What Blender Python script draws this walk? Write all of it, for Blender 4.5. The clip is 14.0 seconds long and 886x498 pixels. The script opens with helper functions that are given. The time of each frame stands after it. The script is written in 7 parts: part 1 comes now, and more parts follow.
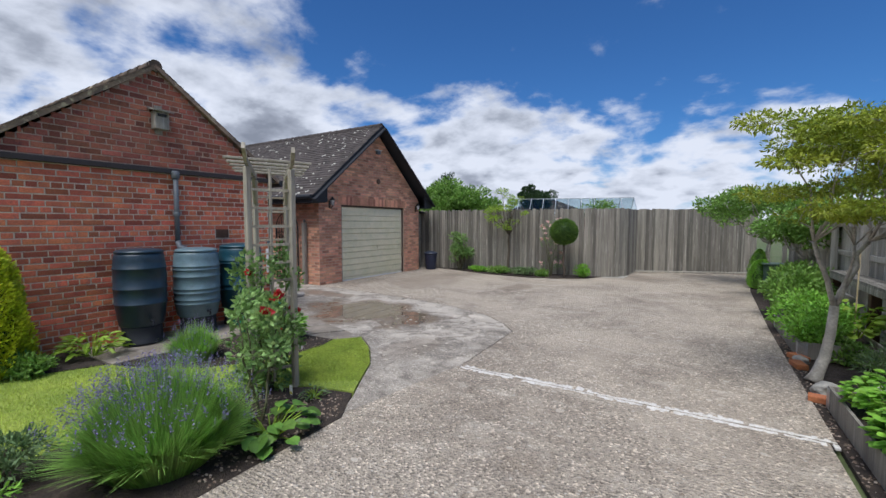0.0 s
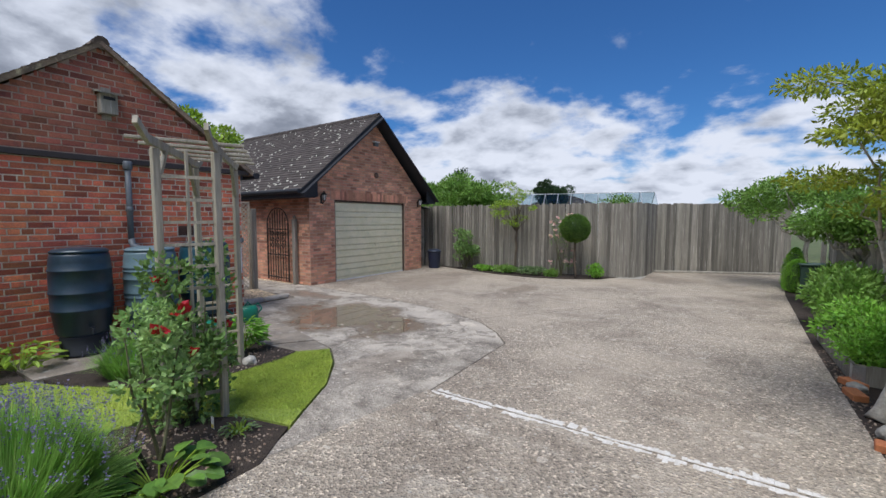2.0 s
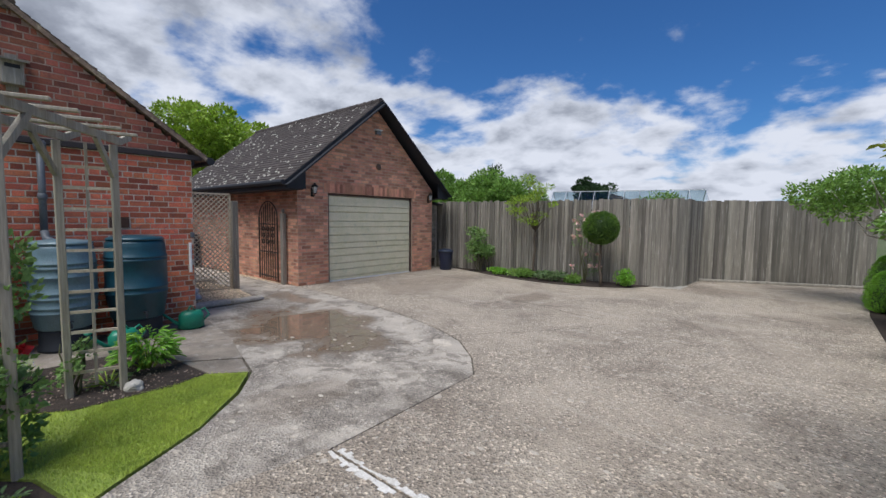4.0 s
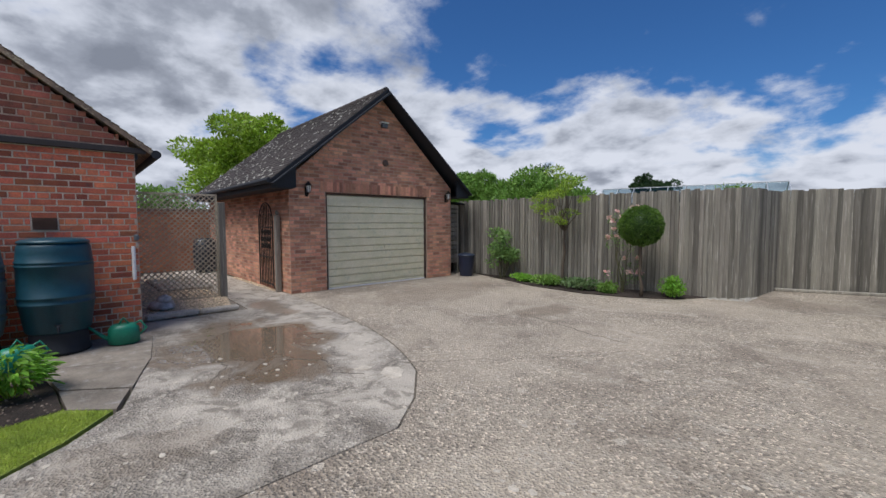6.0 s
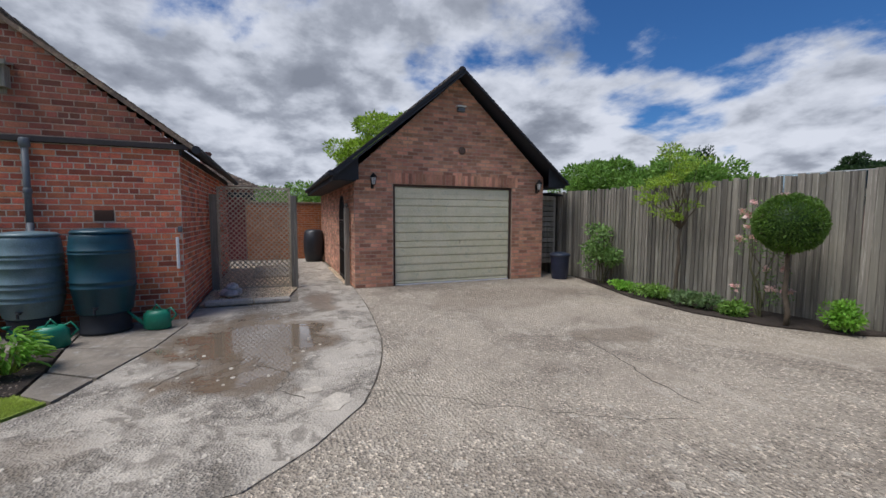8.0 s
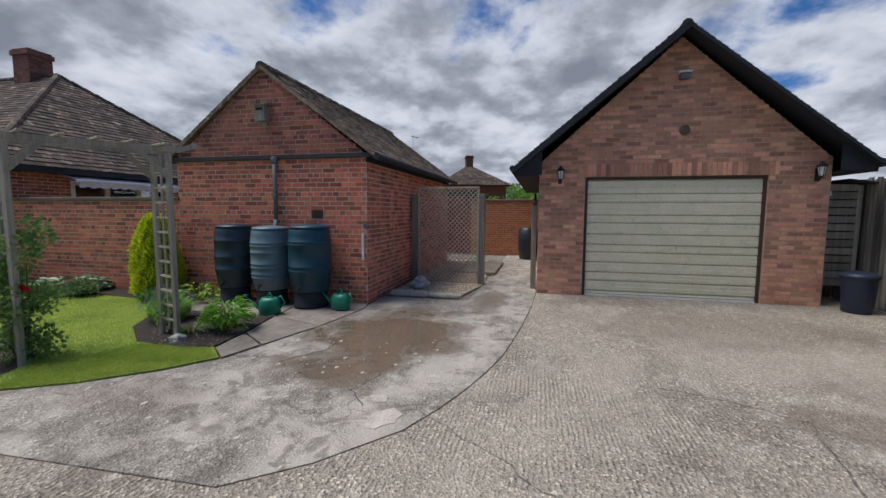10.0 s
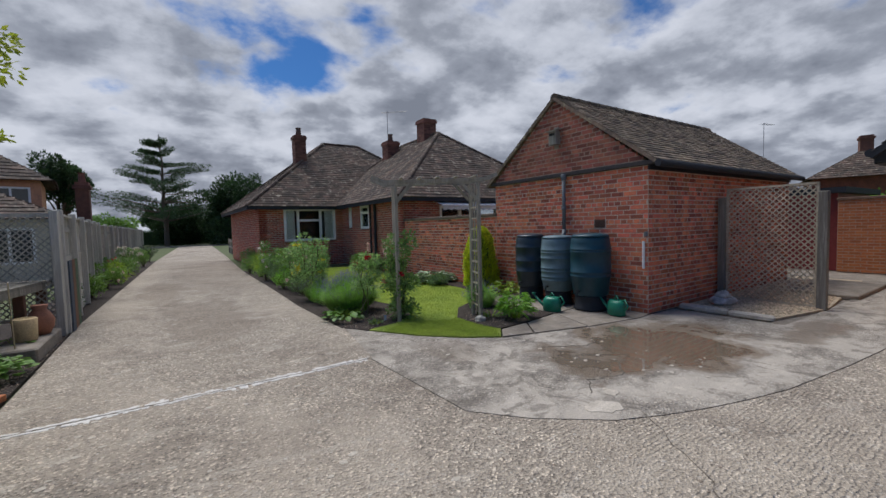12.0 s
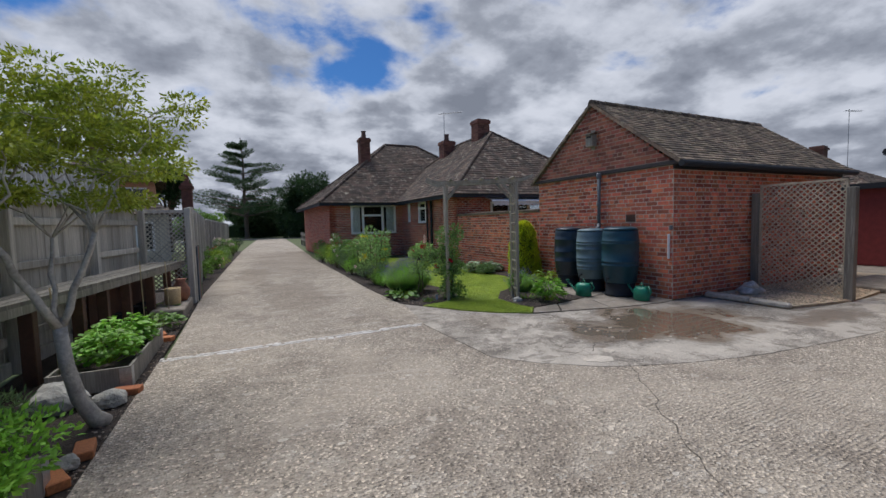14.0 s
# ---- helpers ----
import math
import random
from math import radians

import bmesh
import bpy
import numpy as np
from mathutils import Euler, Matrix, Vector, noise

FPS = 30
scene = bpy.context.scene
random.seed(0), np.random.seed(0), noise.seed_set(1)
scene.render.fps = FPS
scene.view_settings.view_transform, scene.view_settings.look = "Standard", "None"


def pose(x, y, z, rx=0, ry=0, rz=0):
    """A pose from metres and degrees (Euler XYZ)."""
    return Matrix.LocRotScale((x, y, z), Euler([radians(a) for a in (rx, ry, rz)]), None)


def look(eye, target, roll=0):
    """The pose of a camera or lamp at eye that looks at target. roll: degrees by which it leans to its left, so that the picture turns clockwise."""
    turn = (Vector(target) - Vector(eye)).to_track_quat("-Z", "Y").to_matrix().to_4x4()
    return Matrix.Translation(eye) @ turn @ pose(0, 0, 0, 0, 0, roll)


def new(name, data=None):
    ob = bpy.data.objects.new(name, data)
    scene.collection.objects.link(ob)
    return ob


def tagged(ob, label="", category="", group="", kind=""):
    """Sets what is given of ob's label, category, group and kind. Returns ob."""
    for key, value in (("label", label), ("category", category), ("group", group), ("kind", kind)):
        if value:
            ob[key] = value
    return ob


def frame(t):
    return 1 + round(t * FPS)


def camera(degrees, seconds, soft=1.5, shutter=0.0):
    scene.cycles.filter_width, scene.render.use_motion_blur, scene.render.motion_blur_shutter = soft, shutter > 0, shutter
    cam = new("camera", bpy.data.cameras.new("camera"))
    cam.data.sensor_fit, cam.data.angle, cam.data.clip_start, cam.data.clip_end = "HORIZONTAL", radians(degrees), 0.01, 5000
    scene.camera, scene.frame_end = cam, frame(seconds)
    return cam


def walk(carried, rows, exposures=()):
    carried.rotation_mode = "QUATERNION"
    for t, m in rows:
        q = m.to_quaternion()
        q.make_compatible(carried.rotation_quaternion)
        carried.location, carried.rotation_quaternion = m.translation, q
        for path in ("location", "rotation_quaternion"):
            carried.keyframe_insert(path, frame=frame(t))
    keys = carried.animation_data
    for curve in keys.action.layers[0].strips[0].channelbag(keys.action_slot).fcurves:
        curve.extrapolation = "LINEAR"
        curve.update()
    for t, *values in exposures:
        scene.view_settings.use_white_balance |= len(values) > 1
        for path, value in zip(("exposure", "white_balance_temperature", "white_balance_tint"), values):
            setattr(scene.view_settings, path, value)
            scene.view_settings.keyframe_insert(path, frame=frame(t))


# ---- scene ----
cam = camera(94.0, 14.0)
PATH = [
    (0, (0.016, 0.292, 1.615), (-1.029, 1.993, 1.490), 0.1),
    (0.5, (0.005, 0.429, 1.605), (-1.043, 2.127, 1.475), 0.1),
    (1, (-0.029, 0.622, 1.607), (-1.089, 2.312, 1.470), -0.1),
    (1.5, (-0.058, 0.879, 1.615), (-1.142, 2.553, 1.475), -0.2),
    (2, (-0.001, 1.217, 1.599), (-1.119, 2.869, 1.458), -0.0),
    (2.5, (0.050, 1.574, 1.595), (-1.113, 3.195, 1.457), 0.3),
    (3, (0.033, 1.959, 1.598), (-1.178, 3.544, 1.457), 0.6),
    (5.5, (0.042, 3.952, 1.418), (-1.366, 5.366, 1.287), -0.0),
    (6, (0.020, 4.374, 1.424), (-1.462, 5.711, 1.302), -0.2),
    (6.5, (0.043, 4.815, 1.426), (-1.523, 6.053, 1.305), -0.2),
    (7, (0.037, 5.251, 1.408), (-1.627, 6.353, 1.282), -0.3),
    (9.5, (-0.273, 7.457, 1.497), (-2.262, 7.382, 1.305), 0.7),
    (10, (-0.503, 7.695, 1.494), (-2.443, 7.242, 1.313), 0.3),
    (10.5, (-0.644, 7.917, 1.491), (-2.442, 7.058, 1.329), -0.3),
    (11, (-0.624, 8.120, 1.497), (-2.198, 6.895, 1.357), -1.0),
    (11.5, (-0.477, 8.326, 1.485), (-1.797, 6.828, 1.365), -1.4),
    (12, (-0.380, 8.617, 1.477), (-1.485, 6.954, 1.365), -1.6),
    (12.5, (-0.286, 8.958, 1.473), (-1.255, 7.212, 1.360), -1.7),
    (13, (-0.119, 9.246, 1.467), (-1.011, 7.460, 1.347), -1.8),
    (13.5, (-0.020, 9.486, 1.468), (-0.886, 7.688, 1.345), -1.8),
    (14, (0.033, 9.719, 1.449), (-0.830, 7.919, 1.321), -1.5),
]
walk(cam, [(t, look(eye, target, roll)) for t, eye, target, roll in PATH], [(0, 0.74, 5960, 12), (3, 0.7, 6040, 12), (6.5, 0.58, 6110, 12), (9.5, 0.54, 6110, 12), (12, 0.42, 6110, 12), (14, 0.47, 6110, 12)])

# ---- light ----
SUN_AZ, SUN_EL = math.atan2(-1.0, 0.2), radians(64)     # where the light comes from
sun = new("sun", bpy.data.lights.new("sun", "SUN"))
sun.data.energy, sun.data.angle, sun.data.color = 2.1, radians(34), (1.0, 0.965, 0.9)
sun.matrix_world = look((0, 0, 0), (-math.cos(SUN_EL) * math.cos(SUN_AZ), -math.cos(SUN_EL) * math.sin(SUN_AZ), -math.sin(SUN_EL)))


class Nodes:
    """Short calls for building a node tree."""

    def __init__(self, tree):
        self.t = tree
        tree.nodes.clear()

    def n(self, kind, **props):
        node = self.t.nodes.new(kind)
        for k, v in props.items():
            if k == "op":
                node.operation = v
            elif k == "blend":
                node.data_type, node.blend_type = "RGBA", v
            elif k == "sky":
                node.sky_type = v
            elif k == "feature":
                node.feature = v
            elif k == "detail":
                node.inputs["Detail"].default_value = v
            elif k == "scale":
                node.inputs["Scale"].default_value = v
            elif k == "rough":
                node.inputs["Roughness"].default_value = v
        return node

    def link(self, a, b):
        self.t.links.new(a, b)

    def math(self, op, a, b=0.0, c=None):
        m = self.n("ShaderNodeMath", op=op)
        for i, v in enumerate((a, b) if c is None else (a, b, c)):
            if isinstance(v, (int, float)):
                m.inputs[i].default_value = v
            else:
                self.link(v, m.inputs[i])
        return m.outputs[0]

    def mix(self, fac, a, b, blend="MIX"):
        m = self.n("ShaderNodeMix", blend=blend)
        for sock, v in ((m.inputs["Factor"], fac), (m.inputs[6], a), (m.inputs[7], b)):
            if isinstance(v, (int, float)):
                sock.default_value = v
            elif isinstance(v, tuple):
                sock.default_value = (*v, 1)
            else:
                self.link(v, sock)
        return m.outputs[2]

    def ramp(self, fac, stops, smooth=False):
        r = self.n("ShaderNodeValToRGB")
        while len(r.color_ramp.elements) < len(stops):
            r.color_ramp.elements.new(0.5)
        for e, (p, c) in zip(r.color_ramp.elements, stops):
            e.position = p
            e.color = (c, c, c, 1) if isinstance(c, (int, float)) else (*c, 1)
        if smooth:
            r.color_ramp.interpolation = "EASE"
        self.link(fac, r.inputs[0])
        return r.outputs[0]

    def noise(self, co, scale, detail=3.0, rough=0.55, dist=0.0):
        t = self.n("ShaderNodeTexNoise", scale=scale, detail=detail, rough=rough)
        t.inputs["Distortion"].default_value = dist
        if co is not None:
            self.link(co, t.inputs["Vector"])
        return t.outputs["Fac"]


world = bpy.data.worlds.new("sky")
scene.world = world
world.use_nodes = True
W = Nodes(world.node_tree)
sky = W.n("ShaderNodeTexSky", sky="NISHITA")
sky.sun_disc, sky.sun_elevation, sky.sun_rotation = False, SUN_EL, math.pi / 2 - SUN_AZ
sky.dust_density, sky.ozone_density = 0.4, 2.5
tc = W.n("ShaderNodeTexCoord")
sep = W.n("ShaderNodeSeparateXYZ")
W.link(tc.outputs["Generated"], sep.inputs[0])
X, Y, Z = sep.outputs
zz = W.math("ADD", W.math("MAXIMUM", Z, 0.0), 0.32)
comb = W.n("ShaderNodeCombineXYZ")
W.link(W.math("DIVIDE", X, zz), comb.inputs[0])
W.link(W.math("DIVIDE", Y, zz), comb.inputs[1])
big = W.noise(comb.outputs[0], 1.5, 8.0, 0.56, 0.15)
fine = W.noise(comb.outputs[0], 6.0, 5.0, 0.55, 0.2)
toward = W.math("ADD", W.math("MULTIPLY", X, -0.62), W.math("MULTIPLY", Y, -0.78))
lowness = W.math("MAXIMUM", W.math("MULTIPLY_ADD", Z, -3.0, 1.0), 0.0)
cover = W.math("ADD", W.math("MULTIPLY_ADD", toward, 0.135, big), W.math("MULTIPLY_ADD", fine, 0.22, -0.11))
body = W.math("MULTIPLY_ADD", lowness, 0.04, cover)
cover = W.math("MULTIPLY_ADD", lowness, 0.31, cover)
cover = W.math("ADD", cover, W.math("MULTIPLY", W.math("MINIMUM", toward, 0.0), 0.03))
mask = W.ramp(cover, [(0.455, 0.0), (0.585, 1.0)], True)
thick = W.math("ADD", W.math("MAXIMUM", body, 0.44), W.math("MULTIPLY_ADD", W.noise(comb.outputs[0], 4.0, 8.0, 0.55, 0.1), 0.95, -0.475))
cloud = W.ramp(thick, [(0.44, (0.47, 0.482, 0.508)), (0.56, (0.38, 0.395, 0.425)), (0.68, (0.235, 0.25, 0.28)), (0.82, (0.155, 0.168, 0.195))])
skyc = W.mix(1.0, sky.outputs[0], (0.021, 0.039, 0.058), "MULTIPLY")
skyc = W.mix(W.ramp(Z, [(0.0, 0.7), (0.16, 0.0)]), skyc, (0.3, 0.38, 0.46))
bg = W.n("ShaderNodeBackground")
W.link(W.mix(mask, skyc, cloud), bg.inputs[0])
bg.inputs[1].default_value = 1.0
out = W.n("ShaderNodeOutputWorld")
W.link(bg.outputs[0], out.inputs[0])

# ---- materials ----
MATS = {}


def surface(name, c1, c2, scale=6.0, bump=0.3, rough=0.85, fine=60.0, vary=0.0, metal=0.0, c3=None, depth=0.01, stretch=None, island=True, trans=0.0):
    """A rough surface: two colours mixed by coarse noise, grain, relief; vary: how far pieces differ; stretch: grain along an axis."""
    if name in MATS:
        return MATS[name]
    m = bpy.data.materials.new(name)
    m.use_nodes = True
    N = Nodes(m.node_tree)
    g = N.n("ShaderNodeNewGeometry")
    co = g.outputs["Position"]
    fco = co
    if stretch:
        mp = N.n("ShaderNodeMapping")
        mp.inputs["Scale"].default_value = stretch
        N.link(co, mp.inputs[0])
        fco = mp.outputs[0]
    coarse = N.noise(fco if stretch else co, scale, 5.0, 0.6)
    grain = N.noise(fco, fine, 4.0, 0.65)
    col = N.mix(N.ramp(coarse, [(0.35, 0.0), (0.65, 1.0)]), c1, c2)
    if c3:
        col = N.mix(N.ramp(N.noise(fco if stretch else co, scale * 2.7, 6.0, 0.7), [(0.55, 0.0), (0.68, 1.0)]), col, c3)
    col = N.mix(0.55, col, N.ramp(grain, [(0.25, 0.35), (0.75, 0.95)]), "OVERLAY")
    if vary:
        if island:
            r = g.outputs["Random Per Island"]
            oi = N.n("ShaderNodeObjectInfo")
            r = N.math("FRACT", N.math("ADD", r, oi.outputs["Random"]))
        else:
            oi = N.n("ShaderNodeObjectInfo")
            r = oi.outputs["Random"]
        v = N.ramp(r, [(0.0, 1.0 - vary), (0.5, 1.0), (1.0, min(1.0 + vary, 2.0))])
        hs = N.n("ShaderNodeHueSaturation")
        N.link(N.math("MULTIPLY_ADD", r, vary * 1.6, 1.0 - vary * 0.8), hs.inputs["Value"])
        N.link(N.math("MULTIPLY_ADD", N.math("FRACT", N.math("MULTIPLY", r, 7.31)), vary * 0.03, 0.5 - vary * 0.017), hs.inputs["Hue"])
        N.link(col, hs.inputs["Color"])
        col = hs.outputs[0]
    b = N.n("ShaderNodeBsdfPrincipled")
    N.link(col, b.inputs["Base Color"])
    b.inputs["Metallic"].default_value = metal
    N.link(N.math("MULTIPLY_ADD", grain, 0.2, rough - 0.1), b.inputs["Roughness"])
    bp = N.n("ShaderNodeBump")
    bp.inputs["Strength"].default_value = bump
    bp.inputs["Distance"].default_value = depth
    N.link(grain, bp.inputs["Height"])
    N.link(bp.outputs[0], b.inputs["Normal"])
    o = N.n("ShaderNodeOutputMaterial")
    if trans:
        tr = N.n("ShaderNodeBsdfTranslucent")
        N.link(col, tr.inputs["Color"])
        mx = N.n("ShaderNodeMixShader")
        mx.inputs[0].default_value = trans
        N.link(b.outputs[0], mx.inputs[1])
        N.link(tr.outputs[0], mx.inputs[2])
        N.link(mx.outputs[0], o.inputs[0])
    else:
        N.link(b.outputs[0], o.inputs[0])
    MATS[name] = m
    return m


def plain(name, c, rough=0.5, metal=0.0, trans=0.0, bump=0.1):
    return surface(name, c, tuple(x * 0.8 for x in c), 9.0, bump, rough, 90.0, 0.0, metal, depth=0.003, trans=trans)


def concrete(name, base, pale, dark, pebble, ridges, stains, edge=(0.54, 0.68), smooth=0.0):
    """Worn concrete with exposed stones, pale scars and dark damp patches."""
    m = bpy.data.materials.new(name)
    m.use_nodes = True
    N = Nodes(m.node_tree)
    co = N.n("ShaderNodeNewGeometry").outputs["Position"]
    blotch = N.noise(co, 0.7, 6.0, 0.65)
    mid = N.noise(co, 4.5, 5.0, 0.65)
    col = N.mix(N.ramp(blotch, [(0.45, 0.0), (0.64, 0.8)]), base, dark)
    col = N.mix(N.ramp(mid, [(edge[0], 0.0), (edge[1], 0.6)]), col, pale)
    vo = N.n("ShaderNodeTexVoronoi", scale=62.0)
    N.link(co, vo.inputs["Vector"])
    spots = N.n("ShaderNodeSeparateColor")
    N.link(vo.outputs["Color"], spots.inputs[0])
    grit = N.ramp(spots.outputs[0], [(0.0, 0.16), (0.3, 0.42), (0.75, 0.52), (0.88, 0.62), (0.93, 0.95), (1.0, 1.0)])
    skin = N.ramp(N.noise(co, 0.95, 7.0, 0.6, 0.4), [(0.46, 0.0), (0.56, 1.0)])
    col = N.mix(N.math("MULTIPLY", skin, smooth * 0.42), col, pale)
    streak = N.ramp(N.noise(co, 3.0, 8.0, 0.66, 1.2), [(0.52, 0.0), (0.6, 1.0)])
    col = N.mix(N.math("MULTIPLY", streak, smooth * 0.75), col, (0.18, 0.155, 0.125))
    col = N.mix(N.math("MULTIPLY_ADD", skin, -smooth * 0.5, pebble), col, grit, "OVERLAY")
    vb = N.n("ShaderNodeTexVoronoi", scale=5.0)
    N.link(co, vb.inputs["Vector"])
    sc = N.n("ShaderNodeSeparateColor")
    N.link(vb.outputs["Color"], sc.inputs[0])
    warp = N.noise(co, 22.0, 3.0)
    scar = N.math("MULTIPLY", N.math("GREATER_THAN", sc.outputs[1], 0.9), N.math("LESS_THAN", N.math("MULTIPLY_ADD", warp, 0.5, vb.outputs["Distance"]), 0.46))
    col = N.mix(N.math("MULTIPLY", scar, 0.6), col, pale)
    # grime in hollows, pale scuffs drawn out along the drive, coarse aggregate
    grime = N.ramp(N.noise(co, 9.0, 8.0, 0.72), [(0.5, 0.0), (0.66, 1.0)])
    col = N.mix(N.math("MULTIPLY", grime, 0.4), col, dark)
    col = N.mix(N.ramp(N.noise(co, 0.33, 7.0, 0.62, 0.5), [(0.5, 0.0), (0.57, 0.4)]), col, tuple(1.22 * v for v in base))
    mp2 = N.n("ShaderNodeMapping")
    mp2.inputs["Scale"].default_value = (0.7, 2.1, 1)
    N.link(co, mp2.inputs[0])
    scuff = N.ramp(N.noise(mp2.outputs[0], 1.5, 9.0, 0.68, 0.6), [(0.56, 0.0), (0.66, 1.0)])
    col = N.mix(N.math("MULTIPLY", scuff, 0.4), col, pale)
    vc = N.n("ShaderNodeTexVoronoi", scale=30.0)
    N.link(co, vc.inputs["Vector"])
    scc = N.n("ShaderNodeSeparateColor")
    N.link(vc.outputs["Color"], scc.inputs[0])
    stone = N.math("MULTIPLY", N.math("GREATER_THAN", scc.outputs[0], 0.86), N.math("LESS_THAN", vc.outputs["Distance"], 0.36))
    col = N.mix(N.math("MULTIPLY", stone, 0.75 - 0.35 * smooth), col, N.mix(scc.outputs[1], (0.62, 0.57, 0.49), (0.22, 0.16, 0.11)))
    # damp and standing water in low places, each with its own outline: x, y, reach along x and y, strength, wetness
    wet = 0.0
    for px, py, rx, ry, strength, wetness in stains:
        mp = N.n("ShaderNodeMapping")
        mp.inputs["Location"].default_value = (-px, -py, 0)
        N.link(co, mp.inputs[0])
        sp = N.n("ShaderNodeSeparateXYZ")
        N.link(mp.outputs[0], sp.inputs[0])
        ax, ay = N.math("DIVIDE", sp.outputs[0], rx), N.math("DIVIDE", sp.outputs[1], ry)
        rad = N.math("SQRT", N.math("ADD", N.math("MULTIPLY", ax, ax), N.math("MULTIPLY", ay, ay)))
        rad = N.math("ADD", rad, N.math("MULTIPLY_ADD", N.noise(co, 1.4, 8.0, 0.66, 0.4), 2.3, -1.15))
        col = N.mix(N.math("MULTIPLY", N.ramp(rad, [(0.7, 1.0), (1.15, 0.0)]), strength * 0.6), col, (0.17, 0.145, 0.12))
        col = N.mix(N.math("MULTIPLY", N.ramp(rad, [(0.62, 1.0), (0.8, 0.0)]), strength * 0.65), col, (0.19, 0.13, 0.075))
        wet = N.math("MAXIMUM", wet, N.math("MULTIPLY", N.ramp(rad, [(0.5, 1.0), (0.64, 0.0)]), wetness))
    b = N.n("ShaderNodeBsdfPrincipled")
    N.link(col, b.inputs["Base Color"])
    dryr = N.math("MULTIPLY_ADD", mid, 0.2, 0.72)
    N.link(N.math("MULTIPLY", dryr, N.math("MULTIPLY_ADD", wet, -0.96, 1.0)), b.inputs["Roughness"])
    N.link(wet, b.inputs["Coat Weight"])
    b.inputs["Coat Roughness"].default_value = 0.02
    wave = N.n("ShaderNodeTexWave", scale=9.0)
    wave.bands_direction = "Y"
    wave.inputs["Distortion"].default_value = 3.4
    wave.inputs["Detail"].default_value = 2.0
    N.link(co, wave.inputs["Vector"])
    patch = N.ramp(N.noise(co, 0.45, 4.0), [(0.47, 0.0), (0.58, 1.0)])
    patch = N.math("MULTIPLY", patch, N.ramp(N.noise(co, 2.6, 4.0, 0.6), [(0.38, 0.15), (0.6, 1.0)]))
    height = N.math("ADD", N.math("MULTIPLY", vo.outputs["Distance"], 1.6), N.math("MULTIPLY", N.math("MULTIPLY", wave.outputs["Fac"], patch), ridges))
    height = N.math("ADD", height, N.math("MULTIPLY", mid, 0.8))
    height = N.math("MULTIPLY", height, N.math("SUBTRACT", 1.0, wet))
    bp = N.n("ShaderNodeBump")
    bp.inputs["Strength"].default_value = 0.85
    bp.inputs["Distance"].default_value = 0.012
    N.link(N.math("MULTIPLY", height, N.math("MULTIPLY_ADD", skin, -smooth * 0.6, 1.0)), bp.inputs["Height"])
    N.link(bp.outputs[0], b.inputs["Normal"])
    o = N.n("ShaderNodeOutputMaterial")
    N.link(b.outputs[0], o.inputs[0])
    MATS[name] = m
    return m


CONC = concrete("drive_concrete", (0.43, 0.365, 0.287), (0.62, 0.55, 0.455), (0.245, 0.2, 0.155), 0.85, 0.8, [(-3.85, 10.0, 0.35, 1.0, 0.45, 0.0), (-6.4, 10.2, 1.1, 2.0, 0.3, 0.0), (-1.4, 13.6, 1.2, 0.8, 0.3, 0.0), (-0.9, 0.5, 0.9, 3.0, 0.35, 0.0), (-1.6, -9.0, 1.8, 9.0, 0.3, 0.0), (-0.2, -4.0, 0.6, 3.0, 0.4, 0.0)])
CONC_WORN = concrete("worn_concrete", (0.38, 0.335, 0.28), (0.64, 0.575, 0.485), (0.22, 0.19, 0.155), 0.6, 0.0, [(-5.1, 5.9, 1.9, 1.15, 1.0, 0.97), (-7.3, 6.9, 1.0, 0.35, 0.6, 0.5), (-3.1, 4.6, 0.5, 0.6, 0.3, 0.0)], (0.5, 0.66), 1.0)
PALE = surface("pale_mortar", (0.76, 0.72, 0.66), (0.54, 0.5, 0.445), 14.0, 0.7, 0.9, 80.0)
CEMENT = surface("worn_cement", (0.52, 0.465, 0.39), (0.38, 0.335, 0.275), 9.0, 0.5, 0.9, 60.0)
JOINT = surface("joint_dirt", (0.15, 0.125, 0.095), (0.06, 0.052, 0.04), 8.0, c3=(0.36, 0.31, 0.25))
SLABM = surface("paving_slab", (0.26, 0.222, 0.178), (0.155, 0.132, 0.106), 3.0, 0.4, 0.85, 70.0, 0.1, c3=(0.3, 0.28, 0.25), island=False)
SOIL = surface("soil", (0.03, 0.022, 0.017), (0.055, 0.04, 0.03), 12.0, 1.0, 0.95, 45.0, depth=0.03)
EARTH = surface("far_ground", (0.07, 0.1, 0.03), (0.1, 0.11, 0.05), 0.4, 0.5, 0.95, 8.0)
TURF = surface("lawn_turf", (0.29, 0.35, 0.06), (0.2, 0.27, 0.045), 2.2, 0.8, 0.9, 55.0, depth=0.02)
BLADE = surface("grass_blade", (0.42, 0.5, 0.085), (0.29, 0.38, 0.06), 2.2, 0.1, 0.7, 30.0, 0.3, trans=0.3)
BRICK = surface("red_brick", (0.52, 0.155, 0.075), (0.38, 0.11, 0.06), 5.0, 0.6, 0.9, 70.0, 0.6, c3=(0.27, 0.105, 0.08))
BRICK_G = surface("brown_red_brick", (0.53, 0.275, 0.175), (0.41, 0.2, 0.13), 2.2, 0.6, 0.9, 60.0, 0.5, c3=(0.3, 0.155, 0.115))
BRICK_O = surface("orange_brick", (0.42, 0.16, 0.06), (0.36, 0.13, 0.055), 6.0, 0.5, 0.9, 60.0, 0.2)
MORTAR = surface("mortar", (0.6, 0.51, 0.42), (0.42, 0.335, 0.265), 8.0, 0.8, 0.95, 90.0)
